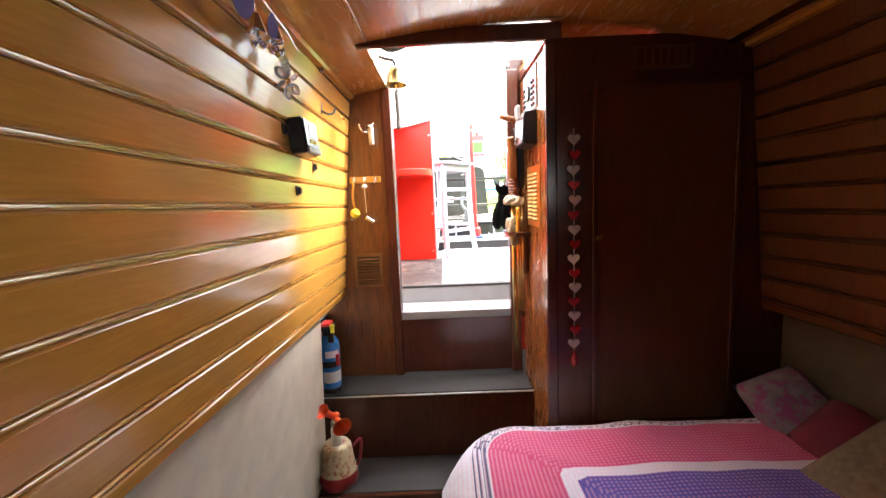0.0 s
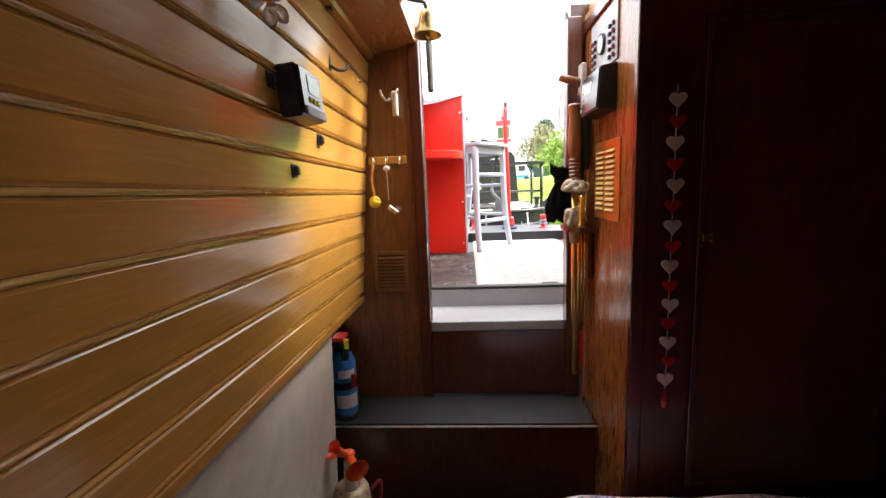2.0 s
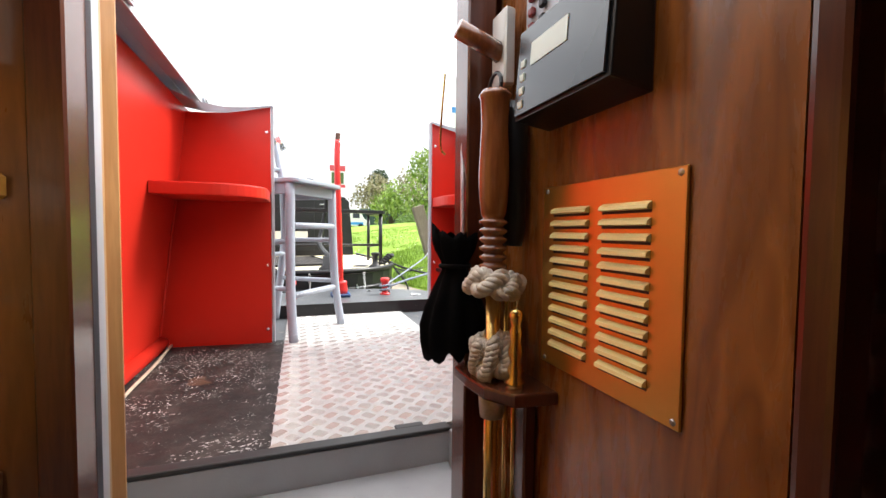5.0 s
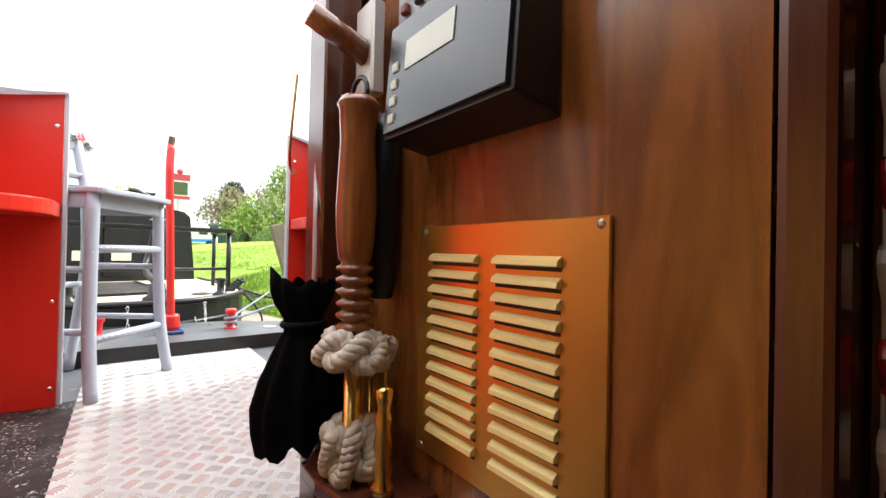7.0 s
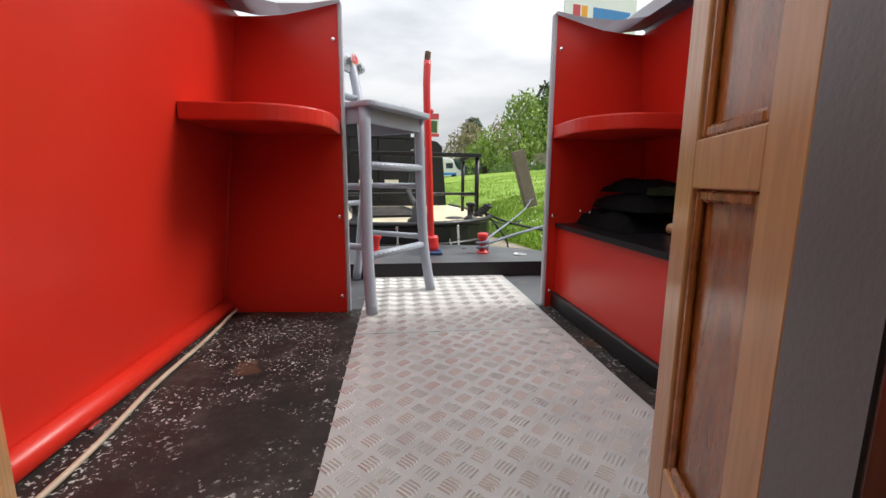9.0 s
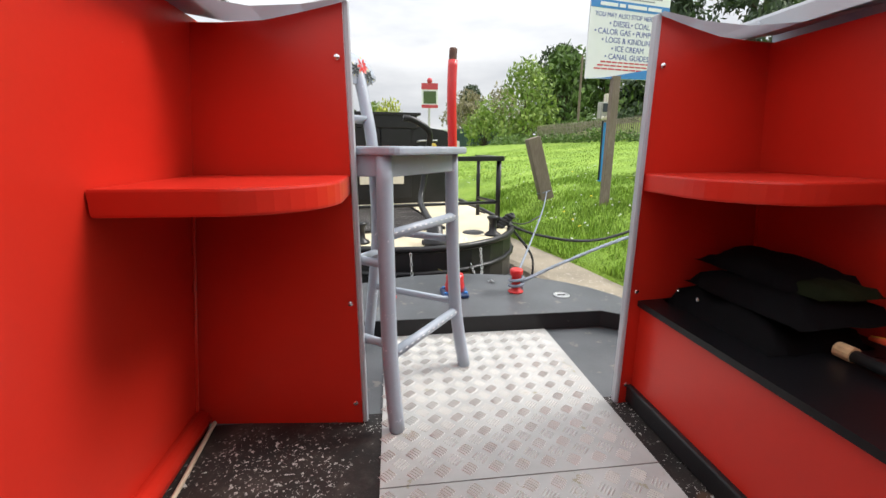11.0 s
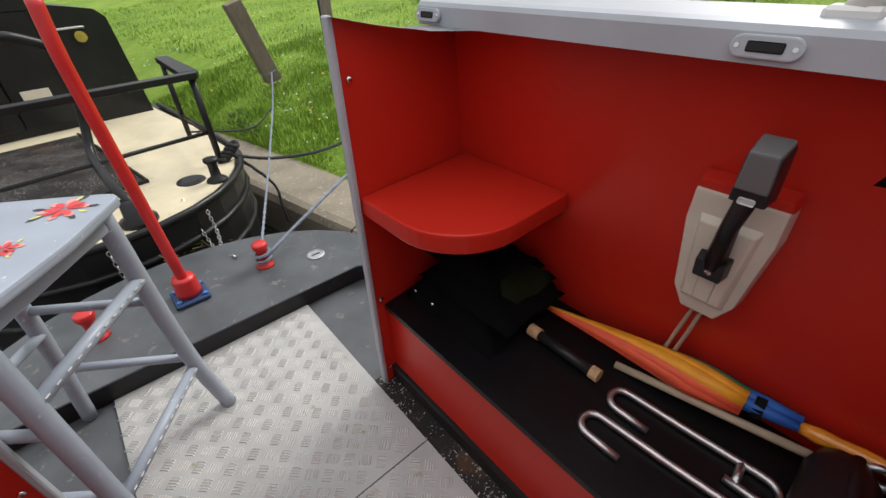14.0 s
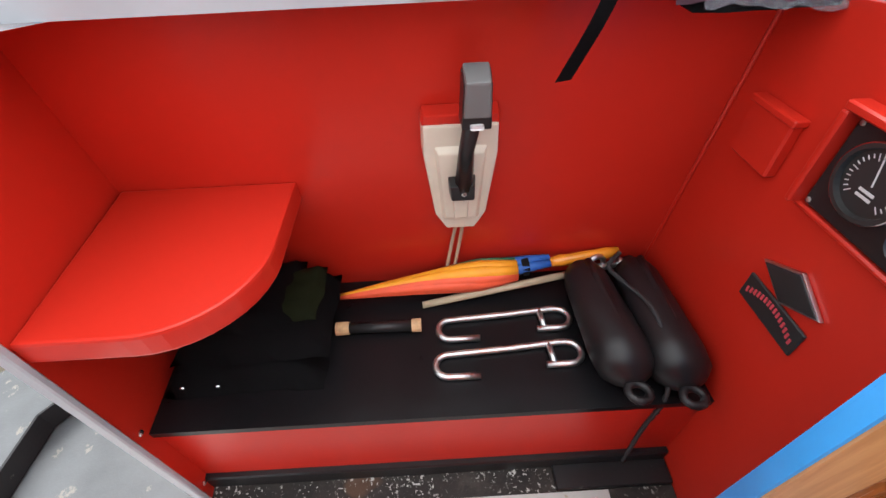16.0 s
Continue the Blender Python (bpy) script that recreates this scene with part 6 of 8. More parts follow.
# instruments on the bulkhead
YB = 2.216
junction = thing("junction_box", (0.667, YB, 1.46), "small red painted junction box on the bulkhead", "junction box")
part("box", one((0.615, YB - 0.001, 1.46), (0.72, YB + 0.022, 1.562), 0.004), RED, junction)
part("lip", one((0.610, YB, 1.556), (0.725, YB + 0.026, 1.568), 0.002), RED, junction)
panel = thing("engine_gauge_panel", (0.44, YB, 1.458), "black engine instrument panel set in a red recess", "instrument panel")
part("recess", boxes(((0.335, YB - 0.001, 1.618), (0.552, YB + 0.030, 1.632)), ((0.541, YB - 0.001, 1.466), (0.553, YB + 0.030, 1.618)), ((0.335, YB - 0.001, 1.458), (0.552, YB + 0.012, 1.467)), bevel=0.003), RED, panel)
face = part("face_plate", one((0.345, YB, 1.470), (0.538, YB + 0.010, 1.616), 0.003), BLACKPLASTIC, panel)
RB = Matrix.Rotation(radians(-90), 4, "X")
dial = part("dial", xf(lathe([(0, 0.004), (0.046, 0.004), (0.048, 0.012), (0.054, 0.012), (0.056, 0.0)], (0, 0, 0), 32), Matrix.Translation((0.462, YB + 0.010, 1.553)) @ RB), INKBLACK, panel, "black dial with a white scale")
tick = bmesh.new()
for k in range(26):
    a = radians(225 - 270 * k / 25)
    box(tick, (0.030 if k % 5 == 0 else 0.034, -0.0007, 0), (0.040, 0.0007, 0.0008), 0, 1, Matrix.Translation((0.462, YB + 0.0145, 1.553)) @ Matrix.Rotation(radians(90), 4, "X") @ Matrix.Rotation(math.pi - a, 4, "Z"))
box(tick, (-0.004, -0.0010, 0), (0.033, 0.0010, 0.0012), 0, 1, Matrix.Translation((0.462, YB + 0.0148, 1.553)) @ Matrix.Rotation(radians(90), 4, "X") @ Matrix.Rotation(radians(75), 4, "Z"))
for zz in (1.538, 1.530):
    box(tick, (0.450, YB + 0.0142, zz), (0.474, YB + 0.0150, zz + 0.004))
part("scale", tick, LABELTEXT, dial)
part("bezel", tube([(0.462 + 0.053 * math.cos(a), YB + 0.018, 1.553 + 0.053 * math.sin(a)) for a in [6.283 * k / 32 for k in range(32)]], 0.004, 6, None, True), CHROME, dial, smooth=True)
part("gauge", xf(lathe([(0, 0.004), (0.022, 0.004), (0.026, 0.010), (0.028, 0.0)], (0, 0, 0), 24), Matrix.Translation((0.375, YB + 0.010, 1.518)) @ RB), INKBLACK, panel)
for x, z in ((0.529, 1.479), (0.529, 1.607), (0.354, 1.479)):
    part("screw", ball((x, YB + 0.011, z), 0.005, None, (1, 0.4, 1), 1), GALV, face)
pl = thing("builder_plaque", (0.468, YB, 1.243), "small cast metal plaque with a curved red inscription", "plaque")
part("plate", one((0.395, YB, 1.243), (0.542, YB + 0.006, 1.300), 0.002), INKBLACK, pl)
bm = bmesh.new()
for k in range(15):
    u = -1 + 2 * k / 14
    box(bm, (0.468 + 0.060 * u - 0.0025, YB + 0.0055, 1.262 + 0.018 * (1 - u * u)), (0.468 + 0.060 * u + 0.0025, YB + 0.0072, 1.274 + 0.018 * (1 - u * u)))
part("inscription", bm, INKRED, pl)
pd = thing("diamond_plaque", (0.464, YB, 1.303), "dark diamond-shaped metal plaque with a pale rim", "plaque")
part("plate", prism([(0.393, 1.341), (0.464, 1.379), (0.535, 1.341), (0.464, 1.303)], "y", YB, YB + 0.008, None, 0.002), GALV, pd)
part("field", prism([(0.400, 1.341), (0.464, 1.374), (0.528, 1.341), (0.464, 1.308)], "y", YB + 0.008, YB + 0.0095), INKBLACK, pd)

# cable and oddments on the floor
fc = thing("floor_cable", (-0.75, 2.9, DECK), "dirty white cable lying along the floor beside the coving", "cable")
part("cable", tube(smooth_path([(-0.80, 2.25, DECK + 0.003), (-0.795, 2.45, DECK + 0.003), (-0.80, 2.65, DECK + 0.003), (-0.825, 2.90, DECK + 0.003), (-0.832, 3.20, DECK + 0.003), (-0.846, 3.50, DECK + 0.01)], 8), 0.006, 8), CABLE, fc, smooth=True)
clip = thing("metal_clip", (-0.83, 2.72, DECK), "small shiny metal clip on the floor", "clip")
part("body", one((-0.852, 2.70, DECK - 0.004), (-0.838, 2.735, DECK + 0.010), 0.003), CHROME, clip)

# ---- things in the cabin ----
def on_wall(y, z, out=0.0):
    return Vector((-clad_x(z) + 0.004 + out, y, z))


# bed with its duvet: the pattern follows the cover's rounded border
bed = thing("bed", (0.30, 0.55, FLOOR), "cross-cabin bed with a pink, purple and white patterned duvet", "bed")
part("base", one((-0.24, -0.30, FLOOR), (0.92, 1.27, 0.16), 0.01), MAHOGANY, bed)
part("mattress", one((-0.26, -0.32, 0.162), (0.92, 1.29, 0.32), 0.03, 3), WHITE, bed)
bm = bmesh.new()
uvl = bm.loops.layers.uv.new("uv")
nx, ny = 46, 60
info, vs = {}, []
for i in range(nx + 1):
    col = []
    for j in range(ny + 1):
        u, v = i / nx, j / ny
        x, y = -0.36 + 1.28 * u, -0.36 + 1.73 * v
        ex, ey = x - (-0.36), 1.37 - y
        R = 0.26
        if ex < R and ey < R:
            d = R - math.hypot(R - ex, R - ey)
        else:
            d = min(ex, ey)
        if d < -0.015:
            k = (R + 0.015) / math.hypot(R - ex, R - ey)
            x, y = -0.36 + R - (R - ex) * k, 1.37 - R + (R - ey) * k
            d = -0.015
        drop = 0.17 * max(0.0, 1 - (d + 0.015) / 0.15) ** 2.2
        z = 0.402 - drop + 0.012 * rough(x, y, 3.0) + 0.010 * rough(x + y * 0.4, y, 7.0)
        p = bm.verts.new((x, y, z))
        info[p] = (u, 0.008 + d * 0.62)
        col.append(p)
    vs.append(col)
for i in range(nx):
    for j in range(ny):
        f = bm.faces.new((vs[i][j], vs[i + 1][j], vs[i + 1][j + 1], vs[i][j + 1]))
        for lp in f.loops:
            a, b = info[lp.vert]
            lp[uvl].uv = (a * 0.8, max(0.0, b))
part("duvet", bm, DUVET, bed, "pink, purple and white cotton duvet", smooth=True)


def cushion(name, c, size, turn, mat, label, cat, seed):
    bm = bmesh.new()
    bmesh.ops.create_grid(bm, x_segments=14, y_segments=14, size=1.0)
    top = bm.verts[:]
    bot = bmesh.ops.duplicate(bm, geom=bm.faces[:])["geom"]
    bv = {g for g in bot if isinstance(g, bmesh.types.BMVert)}
    for v in bm.verts:
        e = max(0.0, (1 - v.co.x ** 4) * (1 - v.co.y ** 4)) ** 0.5
        s = -1 if v in bv else 1
        v.co = Vector((v.co.x * size[0], v.co.y * size[1], s * size[2] * e * (1 + 0.25 * rough(v.co.x * 2 + seed, v.co.y * 2, 1.5))))
    bmesh.ops.remove_doubles(bm, verts=bm.verts[:], dist=0.0005)
    bm.transform(Matrix.Translation(c) @ Euler([radians(a) for a in turn]).to_matrix().to_4x4())
    return solid(name, bm, mat, label, cat, smooth=True)
cushion("pillow", (0.76, 1.22, 0.42), (0.11, 0.15, 0.05), (38, -14, 8), PILLOW, "pale patterned pillow at the head of the bed", "pillow", 3)
cushion("pillow", (0.80, 1.02, 0.41), (0.11, 0.16, 0.05), (20, -18, 20), PILLOWRED, "dark red pillow at the head of the bed", "pillow", 5)
cushion("throw_cushion", (0.76, 0.80, 0.42), (0.16, 0.24, 0.06), (8, -22, 10), THROW, "tan woolly cushion on the bed", "cushion", 8)
# cream lining in dim light: the dimness is put in as brown
solid("hull_lining", one((0.885, -1.5, 0.30), (0.915, 1.46, 0.70), 0.004), CARPET, "carpet lining beside the bed, coloured dark for shade", "lining", "structure")

# heart garland on the wardrobe frame
gar = thing("heart_garland", (0.131, 1.448, 0.50), "string of red and white glass hearts on the wardrobe", "garland")
def heart(c, s):
    pts = []
    for k in range(20):
        t = 6.283 * k / 20
        pts.append((c[0] + s * 0.060 * 16 * math.sin(t) ** 3 / 16, c[2] + s * 0.060 * (13 * math.cos(t) - 5 * math.cos(2 * t) - 2 * math.cos(3 * t) - math.cos(4 * t)) / 16))
    return prism(pts, "y", c[1] - 0.006, c[1] + 0.002, None, 0.002)
zs = [1.325, 1.255, 1.195, 1.130, 1.070, 1.010, 0.955, 0.900, 0.842, 0.788, 0.742, 0.692, 0.645, 0.595, 0.555]
for k, z in enumerate(zs):
    zz = 1.325 - (1.325 - 0.605) * k / 14
    part("heart", heart((0.131 + 0.003 * math.sin(k * 2.1), 1.446, zz), 0.36 if k % 2 == 0 else 0.33), HEARTWHITE if k % 2 == 0 else HEARTRED, gar, "white heart" if k % 2 == 0 else "red heart")
part("thread", tube([(0.131, 1.447, 1.36), (0.131, 1.447, 0.53)], 0.0012, 5), HEARTWHITE, gar)
part("tassel", lathe([(0, 0), (0.009, 0.008), (0.012, 0.03), (0.005, 0.05), (0.003, 0.06), (0, 0.06)], (0.131, 1.446, 0.515), 10), HEARTRED, gar)

# fire extinguisher and horn can on the steps
ext = thing("fire_extinguisher", (-0.862, 1.79, TREAD), "small blue dry-powder fire extinguisher in a black bracket", "fire extinguisher")
part("cylinder", lathe([(0, 0.0), (0.036, 0.0), (0.043, 0.008), (0.044, 0.02), (0.044, 0.20), (0.040, 0.222), (0.026, 0.240), (0.018, 0.245), (0, 0.245)], (-0.862, 1.79, TREAD + 0.012), 24), BLUECAN, ext, "blue enamelled cylinder", smooth=True)
part("base_ring", lathe([(0, 0), (0.047, 0), (0.047, 0.020), (0.045, 0.022), (0, 0.022)], (-0.862, 1.79, TREAD), 24), BLACKPLASTIC, ext, smooth=True)
part("band", lathe([(0.0455, 0), (0.0465, 0.001), (0.0465, 0.027), (0.0455, 0.028)], (-0.862, 1.79, TREAD + 0.12), 24), BLACKPLASTIC, ext)
part("label", prism([(-0.862 + 0.0448 * math.cos(radians(a)), 1.79 + 0.0448 * math.sin(radians(a))) for a in range(-120, -9, 10)] + [(-0.862 + 0.0452 * math.cos(radians(a)), 1.79 + 0.0452 * math.sin(radians(a))) for a in range(-10, -121, -10)], "z", TREAD + 0.05, TREAD + 0.10), LABELTEXT, ext)
part("label", prism([(-0.862 + 0.0448 * math.cos(radians(a)), 1.79 + 0.0448 * math.sin(radians(a))) for a in range(-100, -19, 10)] + [(-0.862 + 0.0452 * math.cos(radians(a)), 1.79 + 0.0452 * math.sin(radians(a))) for a in range(-20, -101, -10)], "z", TREAD + 0.165, TREAD + 0.195), LABELTEXT, ext)
valve = part("valve", boxes(((-0.882, 1.775, TREAD + 0.255), (-0.842, 1.805, TREAD + 0.295)), ((-0.885, 1.735, TREAD + 0.29), (-0.830, 1.800, TREAD + 0.312)), ((-0.848, 1.728, TREAD + 0.24), (-0.824, 1.752, TREAD + 0.31)), bevel=0.004), BLACKPLASTIC, ext)
part("trigger", boxes(((-0.880, 1.730, TREAD + 0.313), (-0.838, 1.795, TREAD + 0.326)), bevel=0.003), RED_TRIM, valve)
part("tag", boxes(((-0.835, 1.727, TREAD + 0.285), (-0.818, 1.737, TREAD + 0.322)), bevel=0.002), YELLOW, valve)
part("clip", boxes(((-0.826, 1.748, TREAD + 0.13), (-0.812, 1.764, TREAD + 0.18)), bevel=0.002), RED_TRIM, ext)

can = thing("painted_can", (-0.80, 1.585, 0.0), "old painted enamel can with a dark red base and spout", "watering can")
part("body", lathe([(0, 0), (0.075, 0), (0.076, 0.055), (0.070, 0.06), (0.058, 0.155), (0.050, 0.168), (0, 0.172)], (-0.80, 1.585, 0.0), 26), ENAMEL, can, smooth=True)
part("base_band", lathe([(0.0765, 0.002), (0.0785, 0.004), (0.0785, 0.052), (0.0765, 0.055)], (-0.80, 1.585, 0.0), 26), ENAMELRED, can, smooth=True)
part("spout", tube(smooth_path([(-0.855, 1.545, 0.035), (-0.885, 1.51, 0.06), (-0.90, 1.47, 0.10)], 5), [0.016] * 11, 10), ENAMELRED, can, smooth=True)
part("rose", tube([(-0.90, 1.47, 0.10), (-0.905, 1.445, 0.125)], [0.014, 0.038], 16), paint("tarnished_brass", (0.42, 0.33, 0.18), 0.5, 0.2, 30, 120, 0.3, 0.7), can, smooth=True)
part("handle", tube(smooth_path([(-0.74, 1.60, 0.14), (-0.71, 1.62, 0.16), (-0.715, 1.61, 0.08), (-0.735, 1.60, 0.05)], 5), 0.006, 8), ENAMELRED, can, smooth=True)
horn = thing("air_horn", (-0.80, 1.575, 0.15), "orange plastic air horn on a small gas canister", "air horn")
part("canister", lathe([(0, 0), (0.021, 0), (0.022, 0.01), (0.022, 0.07), (0.014, 0.085), (0, 0.086)], (-0.795, 1.575, 0.165), 16), IVORY, horn, smooth=True)
part("head", lathe([(0, 0), (0.019, 0), (0.020, 0.02), (0.012, 0.03), (0, 0.03)], (-0.795, 1.575, 0.245), 14), WHITEPLASTIC, horn, smooth=True)
for a, b, r in (((-0.795, 1.575, 0.285), (-0.830, 1.53, 0.335), 0.030), ((-0.795, 1.575, 0.285), (-0.752, 1.515, 0.275), 0.038)):
    a, b = Vector(a), Vector(b)
    part("trumpet", tube([a, a.lerp(b, 0.5), a.lerp(b, 0.8), b], [0.012, 0.013, 0.018, r], 18, None, False, False), ORANGE, horn, smooth=True)
part("diaphragm", ball((-0.795, 1.575, 0.290), 0.020, None, (1, 1, 0.8)), ORANGE, horn, smooth=True)

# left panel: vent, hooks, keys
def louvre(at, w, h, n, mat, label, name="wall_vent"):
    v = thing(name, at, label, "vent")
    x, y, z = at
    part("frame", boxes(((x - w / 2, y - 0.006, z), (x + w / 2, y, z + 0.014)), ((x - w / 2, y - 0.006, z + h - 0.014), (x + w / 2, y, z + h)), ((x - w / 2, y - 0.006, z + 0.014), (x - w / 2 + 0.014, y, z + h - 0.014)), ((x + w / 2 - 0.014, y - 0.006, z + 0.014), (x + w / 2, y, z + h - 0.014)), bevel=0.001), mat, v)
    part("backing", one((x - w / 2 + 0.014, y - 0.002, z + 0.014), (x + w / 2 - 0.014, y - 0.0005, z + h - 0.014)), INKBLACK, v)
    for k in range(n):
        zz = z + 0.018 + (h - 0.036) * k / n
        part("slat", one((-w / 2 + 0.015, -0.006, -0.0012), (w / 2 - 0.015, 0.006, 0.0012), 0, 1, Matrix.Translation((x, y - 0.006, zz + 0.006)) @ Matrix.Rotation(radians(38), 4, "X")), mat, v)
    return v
# vent metal coloured dark brown in place of the shade it hangs in
louvre((-0.688, 1.927, 0.742), 0.135, 0.158, 9, paint("shade_dark_bronze", (0.24, 0.12, 0.045), 0.4, 0.15, 9, 150, 0.1, 0.5), "bronze louvred vent on the oak panel, darkened for shade")
hp = thing("hook_rail", (-0.683, 1.927, 1.225), "small varnished hook rail with chrome hooks and keys", "hook rail")
part("rail", one((-0.752, 1.918, 1.228), (-0.606, 1.9275, 1.258), 0.004), PINE, hp)
for x in (-0.727, -0.679, -0.630):
    part("hook", tube(smooth_path([(x, 1.918, 1.25), (x, 1.895, 1.248), (x, 1.888, 1.232), (x, 1.896, 1.222)], 4), 0.003, 7), CHROME, hp, smooth=True)
    part("base", one((x - 0.006, 1.914, 1.234), (x + 0.006, 1.9185, 1.256), 0.002), CHROME, hp)
kf = thing("knotted_key_fob", (-0.728, 1.89, 1.085), "yellow knotted rope ball key float hanging from a hook", "key float")
part("cord", twist_rope([(-0.727, 1.892, 1.226), (-0.735, 1.892, 1.17), (-0.729, 1.891, 1.112)], 0.005, 0.015, 14), paint("orange_cord", (0.62, 0.28, 0.03), 0.7, 0.2, 40), kf, smooth=True)
bm = bmesh.new()
for k in range(7):
    M = Matrix.Translation((-0.728, 1.890, 1.092)) @ Euler((k * 0.9, k * 1.3, k * 0.7)).to_matrix().to_4x4()
    tube([M @ Vector((0.017 * math.cos(a), 0.017 * math.sin(a), 0.004 * math.sin(3 * a))) for a in [6.283 * j / 16 for j in range(16)]], 0.0055, 6, bm, True)
tagged(part("knot", bm, YELLOW, kf, smooth=True), kind="stuff")
kk = thing("key_bunch", (-0.675, 1.89, 1.07), "silver key and tag hanging on a thin chain", "keys")
part("shell", ball((-0.678, 1.889, 1.212), 0.011, None, (1.2, 0.7, 0.9)), HEARTWHITE, kk, smooth=True)
part("cord", tube([(-0.679, 1.889, 1.24), (-0.677, 1.889, 1.15), (-0.676, 1.889, 1.095)], 0.0016, 5), GALV, kk)
part("key", one((-0.682, 1.885, 1.045), (-0.640, 1.889, 1.062), 0.002, 1, Matrix.Translation((-0.66, 1.887, 1.06)) @ Matrix.Rotation(radians(38), 4, "Y") @ Matrix.Translation((0.66, -1.887, -1.055))), CHROME, kk)
th = thing("twin_hook", (-0.655, 1.927, 1.46), "chrome double coat hook on the oak panel", "hook")
part("plate", one((-0.664, 1.920, 1.45), (-0.640, 1.9275, 1.485), 0.003), CHROME, th)
for sx in (-1, 1):
    part("arm", tube(smooth_path([(-0.652, 1.918, 1.465), (-0.652 + 0.014 * sx, 1.893, 1.450), (-0.652 + 0.028 * sx, 1.882, 1.470), (-0.652 + 0.030 * sx, 1.882, 1.486)], 4), 0.004, 8), CHROME, th, smooth=True)
lw = thing("lanyard", (-0.632, 1.89, 1.37), "white plaited cord fob hanging from the double hook", "lanyard")
part("plait", twist_rope([(-0.632, 1.885, 1.475), (-0.633, 1.886, 1.44), (-0.633, 1.888, 1.398)], 0.011, 0.024, 16), ROPEWHITE, lw, smooth=True)

# bell over the doorway
bell = thing("ships_bell", (-0.492, 1.72, 1.60), "brass ship's bell on a bracket in the hatchway", "bell")
part("bell_body", lathe([(0.0, 0.075), (0.016, 0.074), (0.024, 0.066), (0.027, 0.045), (0.031, 0.022), (0.040, 0.006), (0.043, 0.0), (0.041, 0.001), (0.028, 0.024), (0.0, 0.064)], (-0.492, 1.72, 1.598), 26), paint("bronze", (0.30, 0.22, 0.10), 0.3, 0.15, 12, 90, 0.1, 1.0), bell, smooth=True)
part("clapper", ball((-0.492, 1.72, 1.600), 0.008, None, (1, 1, 1.3)), BRASS, bell, smooth=True)
part("bracket", tube(smooth_path([(-0.556, 1.73, 1.715), (-0.53, 1.725, 1.705), (-0.50, 1.72, 1.695), (-0.492, 1.72, 1.672)], 5), 0.006, 8), BLACKSTEEL, bell, smooth=True)
part("ring", tube([(-0.492, 1.72 + 0.006 * math.cos(a), 1.585 + 0.010 * math.sin(a)) for a in [6.283 * k / 10 for k in range(10)]], 0.0015, 5, None, True), CHROME, bell)
br = thing("bell_rope", (-0.486, 1.66, 1.42), "dark plaited bell rope", "rope")
part("plait", twist_rope([(-0.490, 1.71, 1.575), (-0.487, 1.69, 1.545), (-0.486, 1.68, 1.50), (-0.485, 1.668, 1.425)], 0.010, 0.022, 14), paint("grey_plaited_cord", (0.16, 0.15, 0.14), 0.8, 0.2, 40), br, smooth=True)
cv = thing("canopy_roll", (-0.47, 1.62, 1.72), "rolled dark grey canvas at the hatch corner", "canopy")
part("roll", tube(smooth_path([(-0.56, 1.55, 1.755), (-0.50, 1.62, 1.735), (-0.43, 1.64, 1.745), (-0.30, 1.63, 1.772)], 5), [0.03, 0.032, 0.036, 0.038, 0.04, 0.042, 0.040, 0.036, 0.034, 0.03, 0.028, 0.024, 0.02, 0.016, 0.012, 0.008], 10), paint("slate_canvas", (0.05, 0.06, 0.075), 0.8, 0.2, 12, 300, 0.4), cv, smooth=True)

# charge controller and small switches on the pine wall
cc = thing("charge_controller", tuple(on_wall(1.27, 1.29)), "black solar charge controller with a green display", "charge controller")
CM = Matrix.Translation(on_wall(1.275, 1.335)) @ Matrix.Rotation(radians(-5), 4, "Y")
part("case", one((0, -0.078, -0.050), (0.045, 0.044, 0.052), 0.004, 1, CM), BLACKPLASTIC, cc)
fp = part("face", one((0.045, -0.074, -0.046), (0.050, 0.042, 0.048), 0.002, 1, CM), SCREEN, cc, "reflective grey front")
part("display", one((0.0495, -0.040, -0.002), (0.0515, 0.020, 0.036), 0.001, 1, CM), LCDGREEN, fp, "green display")
for k in range(3):
    part("button", one((0.0495, -0.042 + 0.022 * k, -0.020), (0.0525, -0.028 + 0.022 * k, -0.008), 0.001, 1, CM), YELLOW, fp)
part("terminal_strip", one((0.046, -0.070, -0.048), (0.054, 0.040, -0.030), 0.001, 1, CM), paint("grey_terminal_plastic", (0.30, 0.30, 0.31), 0.5), cc)
for k, (y, z) in enumerate(((1.165, 1.350), (1.427, 1.268), (1.273, 1.185), (1.487, 1.605))):
    c = thing("cable_clip", tuple(on_wall(y, z - 0.016)), "small square black clip on the pine lining", "clip", "wall clips")
    M = Matrix.Translation(on_wall(y, z)) @ Matrix.Rotation(radians(-5), 4, "Y")
    part("pad", one((0, -0.013, -0.015), (0.004, 0.013, 0.015), 0.001, 1, M), BLACKPLASTIC, c)
    part("boss", one((0.004, -0.008, -0.010), (0.013, 0.008, 0.009), 0.002, 1, M), BLACKPLASTIC, c)
ck = thing("coat_hook", tuple(on_wall(1.52, 1.455)), "black metal coat hook on the pine wall", "hook")
part("plate", one((-0.001, -0.006, -0.004), (0.003, 0.006, 0.044), 0.001, 1, Matrix.Translation(on_wall(1.51, 1.46))), BLACKSTEEL, ck)
part("arm", tube(smooth_path([on_wall(1.51, 1.468, 0.002), on_wall(1.515, 1.458, 0.02), on_wall(1.53, 1.462, 0.036), on_wall(1.54, 1.478, 0.040)], 4), 0.004, 8), BLACKSTEEL, ck, smooth=True)
